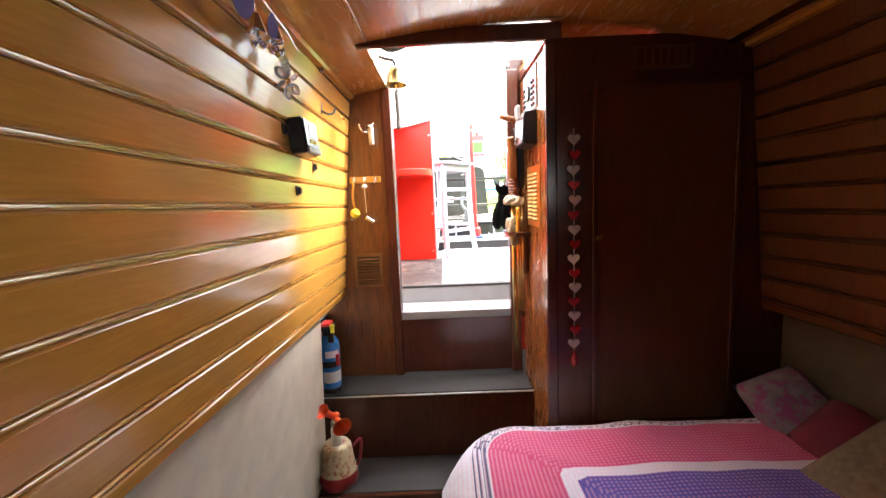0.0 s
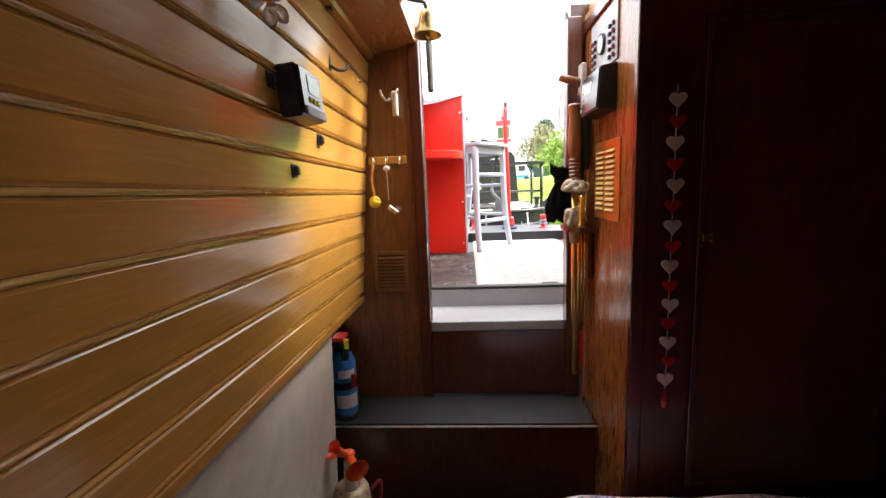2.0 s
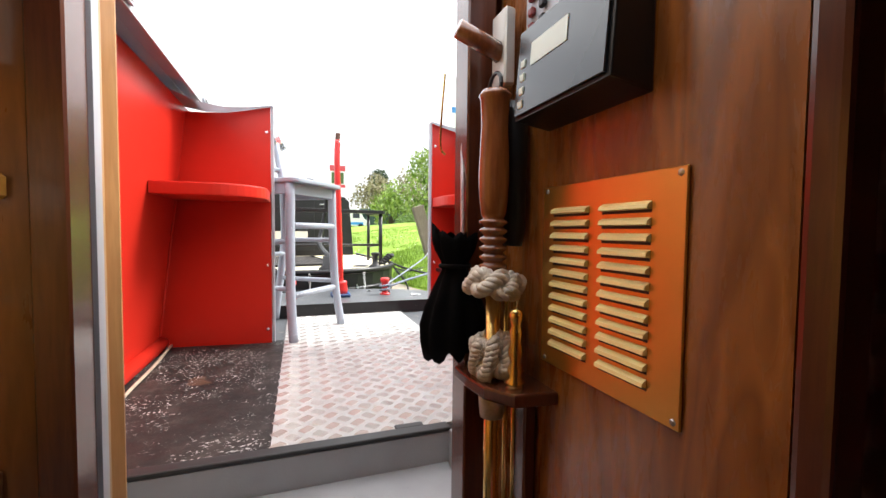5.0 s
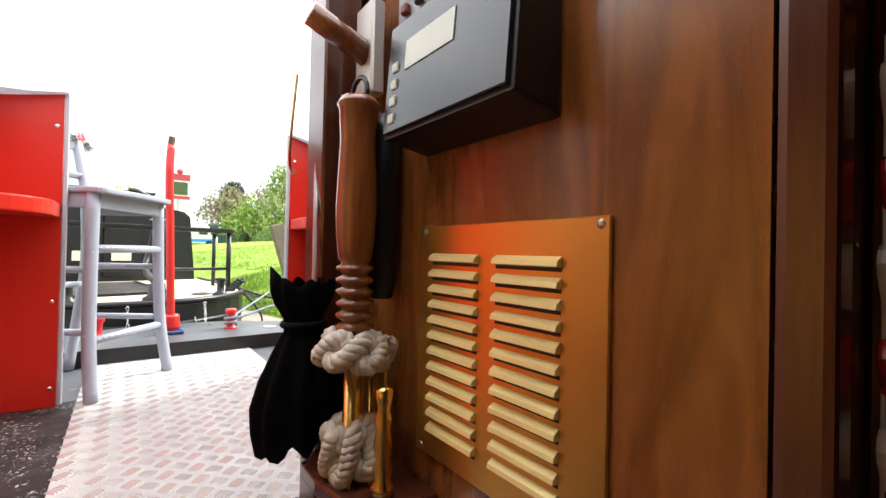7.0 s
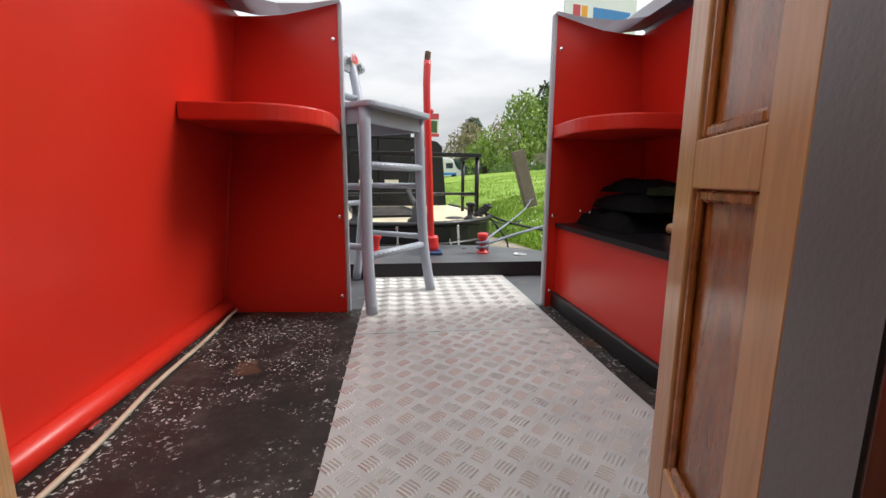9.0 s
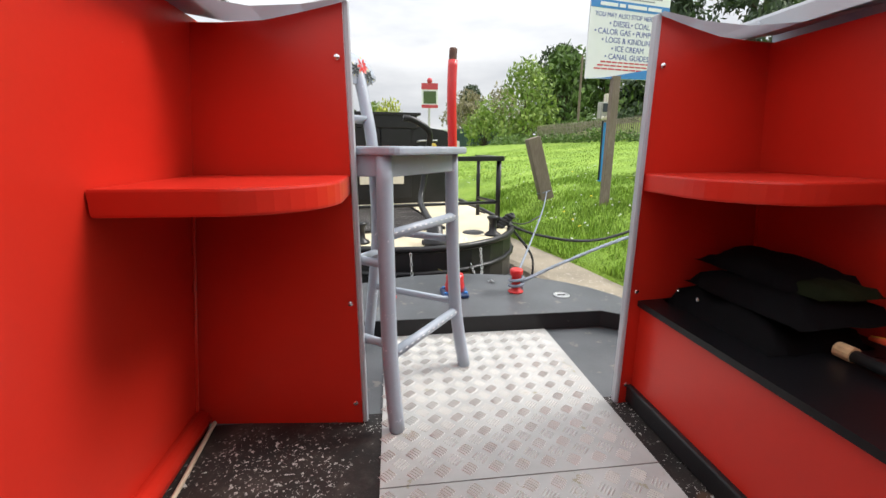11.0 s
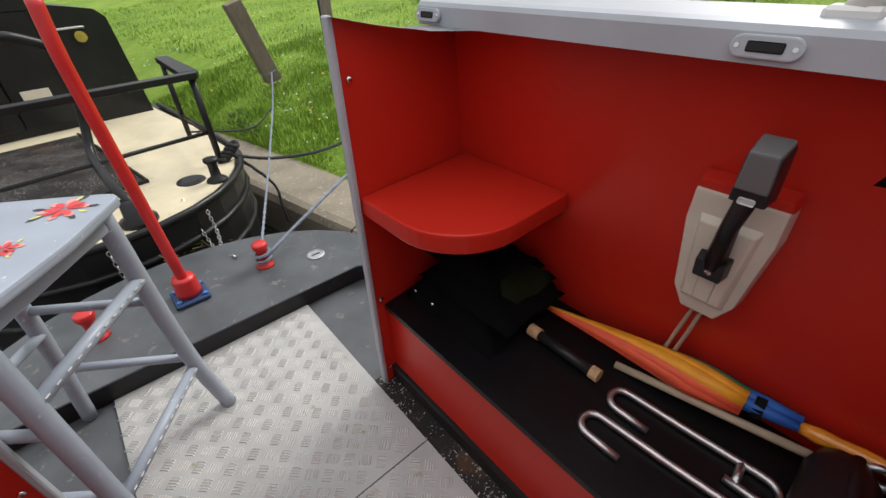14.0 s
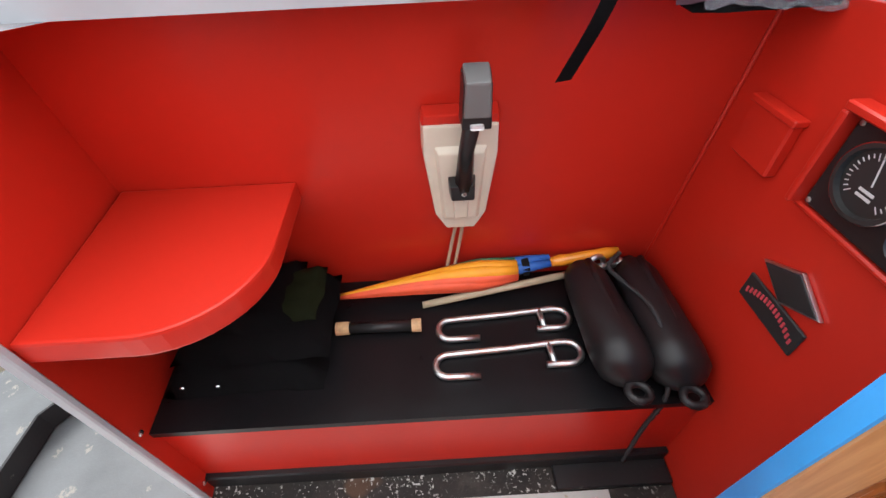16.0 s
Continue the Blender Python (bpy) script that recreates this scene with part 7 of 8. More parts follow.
ck2 = thing("cup_hook", tuple(on_wall(1.76, 1.48)), "small brass cup hook on the pine wall", "hook")
part("hook", tube(smooth_path([on_wall(1.74, 1.50), on_wall(1.75, 1.487, 0.012), on_wall(1.775, 1.490, 0.016), on_wall(1.78, 1.502, 0.012)], 4), 0.0025, 6), BRASS, ck2, smooth=True)

# wind chime of bells, painted flames and glass petals
chime = thing("wind_chime", tuple(on_wall(1.02, 1.55, 0.03)), "hanging decoration of silver bells, purple drops and a glass flower", "wind chime")
part("wire", tube([on_wall(0.55, 1.585, 0.045), on_wall(0.80, 1.59, 0.045), on_wall(1.10, 1.575, 0.035), on_wall(1.22, 1.57, 0.02)], 0.002, 6), CHROME, chime)
for y, z in ((0.70, 1.508), (0.91, 1.500), (1.00, 1.515)):
    p = on_wall(y, z, 0.045)
    b = part("small_bell", lathe([(0, 0.042), (0.007, 0.040), (0.011, 0.024), (0.018, 0.006), (0.020, 0), (0.012, 0.002), (0, 0.03)], p, 14), CHROME, chime, "silver bell", smooth=True)
    part("beads", ball(p + Vector((0, 0, -0.012)), 0.009, ball(p + Vector((0.008, 0.006, -0.022)), 0.008, ball(p + Vector((-0.006, -0.008, -0.022)), 0.008))), CHROME, b, smooth=True)
    part("string", tube([p + Vector((0, 0, 0.04)), p + Vector((0, 0, 0.09))], 0.001, 4), CHROME, b)
for y, z, s in ((0.84, 1.545, 1.0), (0.975, 1.540, 0.6)):
    p = on_wall(y, z, 0.050)
    M = Matrix.Translation(p) @ Matrix.Rotation(radians(35), 4, "Z")
    bm = prism([(0.022 * s * math.sin(t) * (1 - 0.35 * math.sin(t / 2) ** 2), 0.045 * s * -math.cos(t) - 0.0) for t in [6.283 * k / 22 for k in range(22)]], "y", -0.002, 0.002)
    drop = part("drop", xf(bm, M), PURPLE, chime, "purple enamelled drop")
    part("string", tube([p + Vector((0, 0, 0.04)), p + Vector((0, 0, 0.05))], 0.001, 4), CHROME, drop)
fl = on_wall(1.075, 1.450, 0.045)
part("flower_centre", ball(fl, 0.008), BRASS, chime, smooth=True)
for k in range(6):
    a = radians(60 * k + 30)
    d = Vector((0.35 * math.cos(a), 0.9 * math.cos(a), math.sin(a))).normalized()
    part("glass_petal", tube([fl + d * r for r in (0.008, 0.018, 0.030, 0.040, 0.046)], [0.003, 0.010, 0.013, 0.009, 0.002], 10, None, False, True, 0.45), CRYSTAL, chime, "clear glass petal", smooth=True)
part("glass_bottle", lathe([(0, 0), (0.010, 0), (0.012, 0.006), (0.012, 0.032), (0.005, 0.042), (0.005, 0.055), (0, 0.055)], fl + Vector((-0.004, -0.002, 0.020)), 12), CRYSTAL, chime, smooth=True)
part("string", tube([fl + Vector((-0.004, 0, 0.07)), fl + Vector((-0.004, 0, 0.125))], 0.001, 4), CHROME, chime)

# wardrobe side: brass vent, panels, windlass, pole and its rope fancywork
XP = 0.041
bv = thing("brass_vent", (XP, 1.67, 1.02), "polished brass hit-and-miss vent plate with two rows of louvres", "vent")
part("plate", one((XP - 0.003, 1.562, 1.018), (XP, 1.785, 1.256), 0.001), BRASSPLATE, bv)
for col, (ya, yb) in enumerate(((1.600, 1.668), (1.690, 1.760))):
    for k in range(12):
        z = 1.045 + k * 0.0158
        sec = [(XP - 0.003, z), (XP - 0.0095, z + 0.0012), (XP - 0.0085, z + 0.005), (XP - 0.003, z + 0.0085)]
        # louvres take the paled brass in place of a sky reflection
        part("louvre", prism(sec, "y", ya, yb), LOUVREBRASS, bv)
        part("gap", one((XP - 0.0034, ya, z - 0.003), (XP - 0.0030, yb, z)), INKBLACK, bv)
for y, z in ((1.569, 1.250), (1.569, 1.025), (1.775, 1.250), (1.775, 1.025)):
    part("screw", ball((XP - 0.003, y, z), 0.0038, None, (0.5, 1, 1), 1), GALV, bv)
mon = thing("battery_monitor", (XP, 1.74, 1.355), "black battery monitor box with a grey sloping display", "battery monitor")
part("case", prism([(XP, 1.332), (XP - 0.052, 1.340), (XP - 0.044, 1.455), (XP, 1.462)], "y", 1.605, 1.782, None, 0.003), BLACKPLASTIC, mon)
ms = part("face", prism([(XP - 0.0520, 1.344), (XP - 0.0560, 1.345), (XP - 0.0478, 1.452), (XP - 0.0448, 1.451)], "y", 1.610, 1.777), SCREEN, mon, "grey reflective face")
part("display", prism([(XP - 0.0528, 1.400), (XP - 0.0508, 1.400), (XP - 0.0485, 1.428), (XP - 0.0507, 1.428)], "y", 1.672, 1.745), LCD, ms, "pale display")
for k in range(4):
    part("key", one((XP - 0.0570 + 0.0013 * k, 1.757, 1.352 + k * 0.017), (XP - 0.048, 1.768, 1.362 + k * 0.017), 0.001), LCD, ms)
sw = thing("switch_panel", (XP, 1.72, 1.47), "grey electrical switch panel with breakers and a round meter", "switch panel")
part("plate", one((XP - 0.004, 1.60, 1.470), (XP, 1.84, 1.630), 0.001), paint("pale_grey_panel", (0.42, 0.45, 0.50), 0.3, 0.05, 4), sw)
for row in range(5):
    for y in (1.622, 1.652, 1.790, 1.818):
        z = 1.480 + row * 0.021
        part("breaker", one((XP - 0.012, y - 0.006, z), (XP - 0.004, y + 0.006, z + 0.012), 0.002), BLACKPLASTIC if y in (1.652, 1.790) else DARKRED, sw)
meter = part("meter", tube([(XP - 0.004, 1.725, 1.545), (XP - 0.012, 1.725, 1.545)], 0.030, 22), INKBLACK, sw, "round meter")
part("meter_face", tube([(XP - 0.012, 1.725, 1.545), (XP - 0.0125, 1.725, 1.545)], 0.024, 22), WHITEPLASTIC, meter)
wl2 = thing("windlass", (0.01, 1.872, 1.42), "lock windlass hanging by its wooden handle", "windlass")
part("handle", tube([(-0.060, 1.868, 1.492), (0.012, 1.872, 1.468)], [0.014, 0.015], 12), TURNED, wl2, smooth=True)
part("plate", one((0.008, 1.850, 1.415), (0.026, 1.895, 1.530), 0.003), ALUMINIUM, wl2)
part("ring", tube([(-0.002, 1.860 + 0.020 * math.cos(a), 1.412 + 0.020 * math.sin(a)) for a in [6.283 * k / 14 for k in range(14)]], 0.003, 6, None, True), BLACKSTEEL, wl2)
pole = thing("boat_pole", (-0.014, 1.826, 0.44), "brass pole with a turned wooden handle and rope fancywork", "pole")
turning = [(0, 0), (0.014, 0)]
for k in range(6):
    turning += [(0.0145, 0.006 + 0.0125 * k), (0.0205, 0.010 + 0.0125 * k), (0.0205, 0.0135 + 0.0125 * k), (0.0145, 0.0165 + 0.0125 * k)]
turning += [(0.0185, 0.086), (0.0215, 0.11), (0.0225, 0.14), (0.0195, 0.21), (0.021, 0.245), (0.024, 0.25), (0.020, 0.258), (0, 0.258)]
part("handle", lathe(turning, (-0.018, 1.826, 1.135), 20), TURNED, pole, smooth=True)
part("shaft", tube([(-0.014, 1.829, 0.44), (-0.018, 1.826, 1.14)], 0.0105, 12), BRASS, pole, smooth=True)
def turks_head(c, r, h, tilt, parent, strand=0.0098):
    """A knot of laid cotton line: two leads woven round the pole, with a slack bight."""
    bm = bmesh.new()
    M = Matrix.Translation(c) @ Matrix.Rotation(radians(tilt), 4, "Y")
    for s in range(2):
        pts = []
        for j in range(25):
            a = 6.283185 * j / 24
            w = 3 * a + s * math.pi
            rr = r + 0.006 * math.cos(w * 1.0 + 0.8)
            pts.append(M @ Vector((rr * math.cos(a), rr * math.sin(a), h * math.sin(w))))
        twist_rope(pts, strand, 0.021, 5, bm)
    for s in (-1, 1):
        pts = [M @ Vector(((r - 0.005) * math.cos(6.283185 * j / 12), (r - 0.005) * math.sin(6.283185 * j / 12), s * h * 0.55)) for j in range(13)]
        twist_rope(pts, strand, 0.021, 6, bm)
    twist_rope([M @ Vector((r * 0.9, -r * 0.6, h)), M @ Vector((r * 1.35, -r * 0.5, h * 0.6)), M @ Vector((r * 1.3, -r * 0.4, -h * 0.6))], strand * 0.9, 0.021, 8, bm)
    return part("turks_head_knot", bm, ROPEWHITE, parent, "undyed cotton turk's head knot", smooth=True)
turks_head((-0.018, 1.826, 1.122), 0.027, 0.012, 8, pole)
turks_head((-0.018, 1.826, 1.020), 0.022, 0.021, -14, pole)
bm = bmesh.new()
rnd = random.Random(12)
for k in range(9):
    a = 2.4 + 2.6 * rnd.random()
    p = Vector((-0.010 + 0.022 * math.cos(a), 1.826 + 0.022 * math.sin(a), 1.008))
    tube([p, p + Vector((0.008 * math.cos(a), 0.008 * math.sin(a), -0.018)), p + Vector((0.010 * math.cos(a) + rnd.uniform(-0.006, 0.006), 0.010 * math.sin(a) + rnd.uniform(-0.006, 0.006), -0.038))], 0.0022, 5, bm)
part("frayed_end", bm, ROPEWHITE, pole)
part("ferrule", lathe([(0.0, 0), (0.017, 0), (0.021, 0.045), (0.0, 0.045)], (-0.016, 1.827, 0.927), 14), PALE_STICK, pole, "pale wooden collar", smooth=True)
for k in range(3):
    part("side_rod", tube([(0.006 + 0.008 * k, 1.852 - 0.012 * k, 0.62), (0.004 + 0.008 * k, 1.850 - 0.012 * k, 1.10)], 0.0045, 8), BRASS, pole, smooth=True)
bk = thing("pole_bracket", (0.0, 1.85, 0.80), "dark wooden bracket holding the pole", "bracket")
part("shelf", prism([(0.040, 1.745), (-0.020, 1.752), (-0.046, 1.79), (-0.052, 1.84), (-0.052, 1.885), (-0.030, 1.905), (0.040, 1.905)], "z", 0.968, 0.986, None, 0.003), MAHOGANY, bk)
part("back", one((0.020, 1.795, 0.80), (0.040, 1.835, 0.967), 0.003), MAHOGANY, bk)
pep = thing("brass_baluster", (-0.006, 1.778, 0.987), "small turned brass ornament on the bracket", "ornament")
part("body", lathe([(0, 0), (0.012, 0), (0.013, 0.008), (0.008, 0.014), (0.011, 0.024), (0.007, 0.034), (0.010, 0.048), (0.007, 0.062), (0.009, 0.076), (0.006, 0.084), (0.009, 0.094), (0.009, 0.104), (0, 0.108)], (-0.006, 1.778, 0.986), 16), BRASS, pep, smooth=True)
torch = thing("torch", (0.022, 1.872, 1.17), "long black torch hanging beside the pole", "torch")
part("body", tube([(0.020, 1.836, 1.385), (0.020, 1.836, 1.36), (0.020, 1.837, 1.20), (0.020, 1.838, 1.175)], [0.012, 0.019, 0.018, 0.014], 12), BLACKPLASTIC, torch, smooth=True)
ub2 = thing("folding_umbrella", (-0.035, 1.945, 1.0), "small black folded umbrella hanging by the doorway", "umbrella")
rings = []
for z, r, pleat, hem in ((1.190, 0.034, 0.16, 0.005), (1.180, 0.034, 0.14, 0.0), (1.166, 0.031, 0.10, 0.0), (1.148, 0.022, 0.06, 0.0), (1.134, 0.021, 0.06, 0.0), (1.112, 0.031, 0.10, 0.0), (1.080, 0.043, 0.13, 0.0), (1.050, 0.050, 0.15, 0.0), (1.022, 0.049, 0.16, 0.0), (1.000, 0.045, 0.16, -0.009)):
    ring = []
    for j in range(49):
        a = 6.283185 * j / 48
        rr = r * (1 + pleat * math.cos(8 * a + 9 * (1.2 - z)))
        ring.append((-0.047 + rr * math.cos(a), 1.902 + 0.62 * rr * math.sin(a), z + hem * math.cos(8 * a) + (0.014 * max(0.0, -math.cos(a)) ** 6 if z > 1.185 else 0)))
    rings.append(ring)
part("canopy", sheet(rings, None, 0.002), BLACKCLOTH, ub2, "pleated black nylon canopy", smooth=True)
part("tie", tube([(-0.047 + 0.0235 * math.cos(a), 1.902 + 0.0165 * math.sin(a), 1.141) for a in [6.283185 * k / 16 for k in range(16)]], 0.004, 6, None, True), BLACKCLOTH, ub2, smooth=True)
part("wire", tube([(-0.034, 1.905, 1.19), (-0.020, 1.945, 1.33), (-0.012, 1.93, 1.45)], 0.003, 6), GALV, ub2)
hk = thing("hook_and_eye", (-0.03, 2.06, 1.35), "thin wire cabin hook hanging at the door post", "hook")
part("wire", tube(smooth_path([(-0.012, 2.06, 1.50), (-0.018, 2.06, 1.42), (-0.020, 2.06, 1.36), (-0.010, 2.06, 1.345)], 5), 0.0022, 6), BRASS, hk)

# ---- the neighbouring boat, moored at the same slant as the quay ----
nb = thing("moored_narrowboat", (-0.05, 4.78, 0.10), "black narrowboat with a cream stern deck moored close behind", "boat")
NB = Matrix.Translation((-0.05, 4.78, 0)) @ Matrix.Rotation(radians(9.6), 4, "Z")
def nbp(x, y, z):
    return NB @ Vector((x, y, z))
def npart(name, bm, mat, label="", smooth=False, parent=None):
    return part(name, xf(bm, NB), mat, parent or nb, label, smooth)
NDECK = 0.85
stern = [(0.84 * math.cos(radians(a)), 0.92 - 0.90 * math.sin(radians(a))) for a in range(0, 181, 12)]
deck_out = stern + [(-0.90, 1.5), (-0.93, 2.6), (0.93, 2.6), (0.90, 1.5)]
npart("hull", prism([(x * 1.0, y) for x, y in stern] + [(-0.92, 1.6), (-0.97, 2.4), (-0.97, 17.0), (0.97, 17.0), (0.97, 2.4), (0.92, 1.6)], "z", 0.0, NDECK - 0.03), BLACKSTEEL, "black steel hull")
npart("stern_deck", prism([(x * 0.965, 0.03 + y * 0.97) for x, y in deck_out], "z", NDECK - 0.029, NDECK), CREAM, "cream painted stern deck")
for z, r in ((NDECK - 0.005, 0.022), (NDECK - 0.16, 0.018), (NDECK - 0.34, 0.018)):
    npart("rubbing_band", tube([(x * 1.008, y, z) for x, y in [(0.96, 2.4), (0.90, 1.5)] + stern + [(-0.90, 1.5), (-0.96, 2.4)]], r, 8), BLACKSTEEL, smooth=True)
npart("engine_hatch", one((-0.38, 0.62, NDECK), (0.22, 1.95, NDECK + 0.012), 0.004), OLDBLACK, "dark weathered engine board")
npart("hatch_rim", boxes(((-0.40, 0.60, NDECK), (-0.385, 1.97, NDECK + 0.02)), ((0.225, 0.60, NDECK), (0.24, 1.97, NDECK + 0.02)), ((-0.385, 0.60, NDECK), (0.225, 0.615, NDECK + 0.02))), BLACKSTEEL)
# rear bulkhead of its cabin, with doors and slide
cab = [(-0.86, NDECK), (0.86, NDECK), (0.80, 1.58), (0.74, 1.64), (0.46, 1.685), (-0.46, 1.685), (-0.74, 1.64), (-0.80, 1.58)]
npart("cabin", prism(cab, "y", 2.22, 13.0), BLACKSTEEL, "black cabin")
npart("slide_hatch", prism([(-0.40, 1.66), (0.40, 1.66), (0.40, 1.80), (0.0, 1.815), (-0.40, 1.80)], "y", 2.19, 3.1, None, 0.01), BLACKSTEEL)
npart("slide_edge", one((-0.44, 2.17, 1.795), (0.44, 3.12, 1.822), 0.004), BLACKSTEEL)
for sx in (-1, 1):
    d = npart("cabin_door", one((min(sx * 0.006, sx * 0.33), 2.19, NDECK + 0.06), (max(sx * 0.006, sx * 0.33), 2.215, 1.655), 0.004), BLACKSTEEL, "black cabin door")
    for k, z in enumerate((1.07,)):
        npart("vent_plate", one((min(sx * 0.07, sx * 0.24), 2.180, z), (max(sx * 0.07, sx * 0.24), 2.189, z + 0.10), 0.002), IVORY, "cream vent plate", False, d)
    npart("grab_rail", tube(smooth_path([(sx * 0.40, 2.20, 1.52), (sx * 0.42, 2.165, 1.53), (sx * 0.60, 2.165, 1.535), (sx * 0.62, 2.20, 1.525)], 4), 0.008, 7), GALV, smooth=True)
npart("handle", tube([(-0.45, 2.19, 1.33), (-0.42, 2.15, 1.38), (-0.40, 2.15, 1.44)], 0.009, 7), GALV)
npart("roof_chimney", tube([(-0.62, 4.6, 1.64), (-0.62, 4.6, 1.98), (-0.62, 4.6, 1.985), (-0.62, 4.6, 2.01)], [0.06, 0.06, 0.085, 0.085], 12), BLACKSTEEL)
npart("cabin_light", tube([(0.58, 2.205, 1.47), (0.58, 2.185, 1.47)], 0.04, 16), BRASS)
# taff rail round the stern
def nrail(pts, r=0.014, flat=1.0):
    npart("rail", tube(pts, r, 8, None, False, True, flat), BLACKSTEEL, smooth=True)
RZ = 1.37
npart("top_rail", prism([(-0.70, 0.50), (0.66, 0.50), (0.70, 0.57), (-0.74, 0.57)], "z", RZ - 0.012, RZ + 0.022, None, 0.004), BLACKSTEEL, "wooden-topped black rail")
npart("top_rail", prism([(0.60, 0.58), (0.70, 0.575), (0.80, 1.25), (0.72, 1.25)], "z", RZ - 0.012, RZ + 0.022, None, 0.004), BLACKSTEEL)
npart("top_rail", prism([(-0.64, 0.58), (-0.74, 0.575), (-0.84, 1.25), (-0.76, 1.25)], "z", RZ - 0.012, RZ + 0.022, None, 0.004), BLACKSTEEL)
for sx in (-1, 1):
    o = -0.02
    nrail([(o + sx * 0.66, 0.54, NDECK), (o + sx * 0.66, 0.54, RZ)], 0.020)
    nrail([(o + sx * 0.755, 1.20, NDECK), (o + sx * 0.755, 1.20, RZ)], 0.018)
    nrail([(o + sx * 0.66, 0.54, NDECK + 0.20), (o + sx * 0.755, 1.20, NDECK + 0.16)], 0.012)
nrail([(-0.68, 0.54, NDECK + 0.20), (0.64, 0.54, NDECK + 0.20)], 0.012)
nt_ = thing("swan_neck_tiller", tuple(nbp(-0.05, 0.36, NDECK)), "black steel swan-neck tiller of the neighbouring boat", "tiller")
part("arm", xf(tube(smooth_path([(0.03, 0.14, NDECK), (0.03, 0.155, NDECK + 0.11), (0.02, 0.30, NDECK + 0.16), (0.05, 0.60, NDECK + 0.22), (0.10, 0.70, NDECK + 0.36), (0.14, 0.70, NDECK + 0.60), (0.12, 0.62, NDECK + 0.72), (0.0, 0.58, NDECK + 0.79), (-0.07, 0.57, NDECK + 0.80)], 6), 0.022, 10), NB), BLACKSTEEL, nt_, smooth=True)
part("collar", xf(lathe([(0, 0), (0.085, 0), (0.085, 0.02), (0.055, 0.04), (0.05, 0.12), (0, 0.12)], (0.03, 0.14, NDECK), 16), NB), BLACKSTEEL, nt_, smooth=True)
for x in (-0.42, 0.50):
    npart("dolly", lathe([(0, 0), (0.06, 0), (0.055, 0.012), (0.028, 0.03), (0.026, 0.10), (0.042, 0.12), (0.04, 0.135), (0, 0.14)], (x, 0.30, NDECK), 14), BLACKSTEEL, smooth=True)
npart("filler_cap", lathe([(0, 0.012), (0.05, 0.012), (0.075, 0.006), (0.08, 0)], (0.40, 0.42, NDECK), 20), BLACKSTEEL)
npart("side_stripe", one((-0.99, 1.75, 1.05), (-0.93, 2.1, 1.18), 0.01), IVORY, "cream fender board")
cl = thing("stern_mooring_rope", tuple(nbp(0.60, 0.60, NDECK)), "black mooring rope knotted to the rail and led across the quay", "rope")
bm = bmesh.new()
c0 = nbp(0.66, 0.54, NDECK + 0.05)
for k in range(5):
    tube([c0 + Vector((0.030 * math.cos(a) + 0.02 * k, 0.030 * math.sin(a), 0.018 * k - 0.03 + 0.01 * math.sin(2 * a))) for a in [6.283 * j / 12 for j in range(12)]], 0.013, 6, bm, True)
part("knot", bm, ROPEBLACK, cl, smooth=True)
part("line", twist_rope([tuple(c0), (0.85, 5.42, 0.78), (1.35, 5.55, 0.70), (1.86, 5.68, 0.78), (2.6, 5.95, 0.92)], 0.013, 0.04, 20), ROPEBLACK, cl, smooth=True)
part("tail", twist_rope([tuple(c0 + Vector((0.05, 0, 0))), (0.74, 5.33, 0.66), (0.76, 5.32, 0.48), (0.78, 5.34, 0.33)], 0.010, 0.03, 12), ROPEBLACK, cl, smooth=True)
bl = thing("bow_line", (1.1, 6.6, 0.9), "thin black line from the neighbouring rail to the grass", "rope")
part("line", tube(smooth_path([nbp(0.735, 1.20, NDECK + 0.04), (1.05, 6.6, 0.66), (1.45, 7.1, 0.66)], 6), 0.008, 6), ROPEBLACK, bl, smooth=True)
ch2 = thing("hanging_chain", tuple(nbp(0.25, 0.05, NDECK)), "galvanised chain looped under the neighbouring stern", "chain")
chain([tuple(nbp(0.30, 0.02, 0.83)), tuple(nbp(0.29, -0.03, 0.68)), tuple(nbp(0.22, -0.12, 0.60)), tuple(nbp(0.12, -0.20, 0.70))], ch2)
chain([tuple(nbp(-0.16, -0.01, 0.84)), tuple(nbp(-0.15, -0.04, 0.60)), tuple(nbp(-0.10, -0.10, 0.45))], ch2)
wd = thing("weed_clump", tuple(nbp(0.10, -0.06, 0.45)), "clump of dark weed caught under the stern", "weed")
bm = bmesh.new()
rnd = random.Random(31)
for _ in range(160):
    p = nbp(0.12 + rnd.gauss(0, 0.09), -0.02 + rnd.gauss(0, 0.04), 0.60 + rnd.gauss(0, 0.05))
    tube([p, p + Vector((rnd.gauss(0, 0.03), rnd.gauss(0, 0.03), rnd.gauss(0, 0.02)))], 0.003, 4, bm)
part("strands", bm, paint("brown_weed", (0.10, 0.085, 0.03), 0.9, 0.4, 30), wd)

# ---- posts and signs ashore ----
mp = thing("mooring_post", (1.735, 7.67, 0.86), "leaning weathered timber mooring post in the grass", "post")
PM = Matrix.Translation((1.735, 7.67, 0.80)) @ Matrix.Rotation(radians(-16.5), 4, "Y")
part("timber", one((-0.085, -0.07, 0), (0.085, 0.07, 0.82), 0.006, 1, PM), WEATHERED, mp)
part("rope_turn", xf(twist_rope([(0.096 * math.cos(a * 0.7), 0.082 * math.sin(a * 0.7), 0.09 + 0.002 * a) for a in range(14)], 0.008, 0.03, 3), PM), ROPEBLUE, mp, smooth=True)

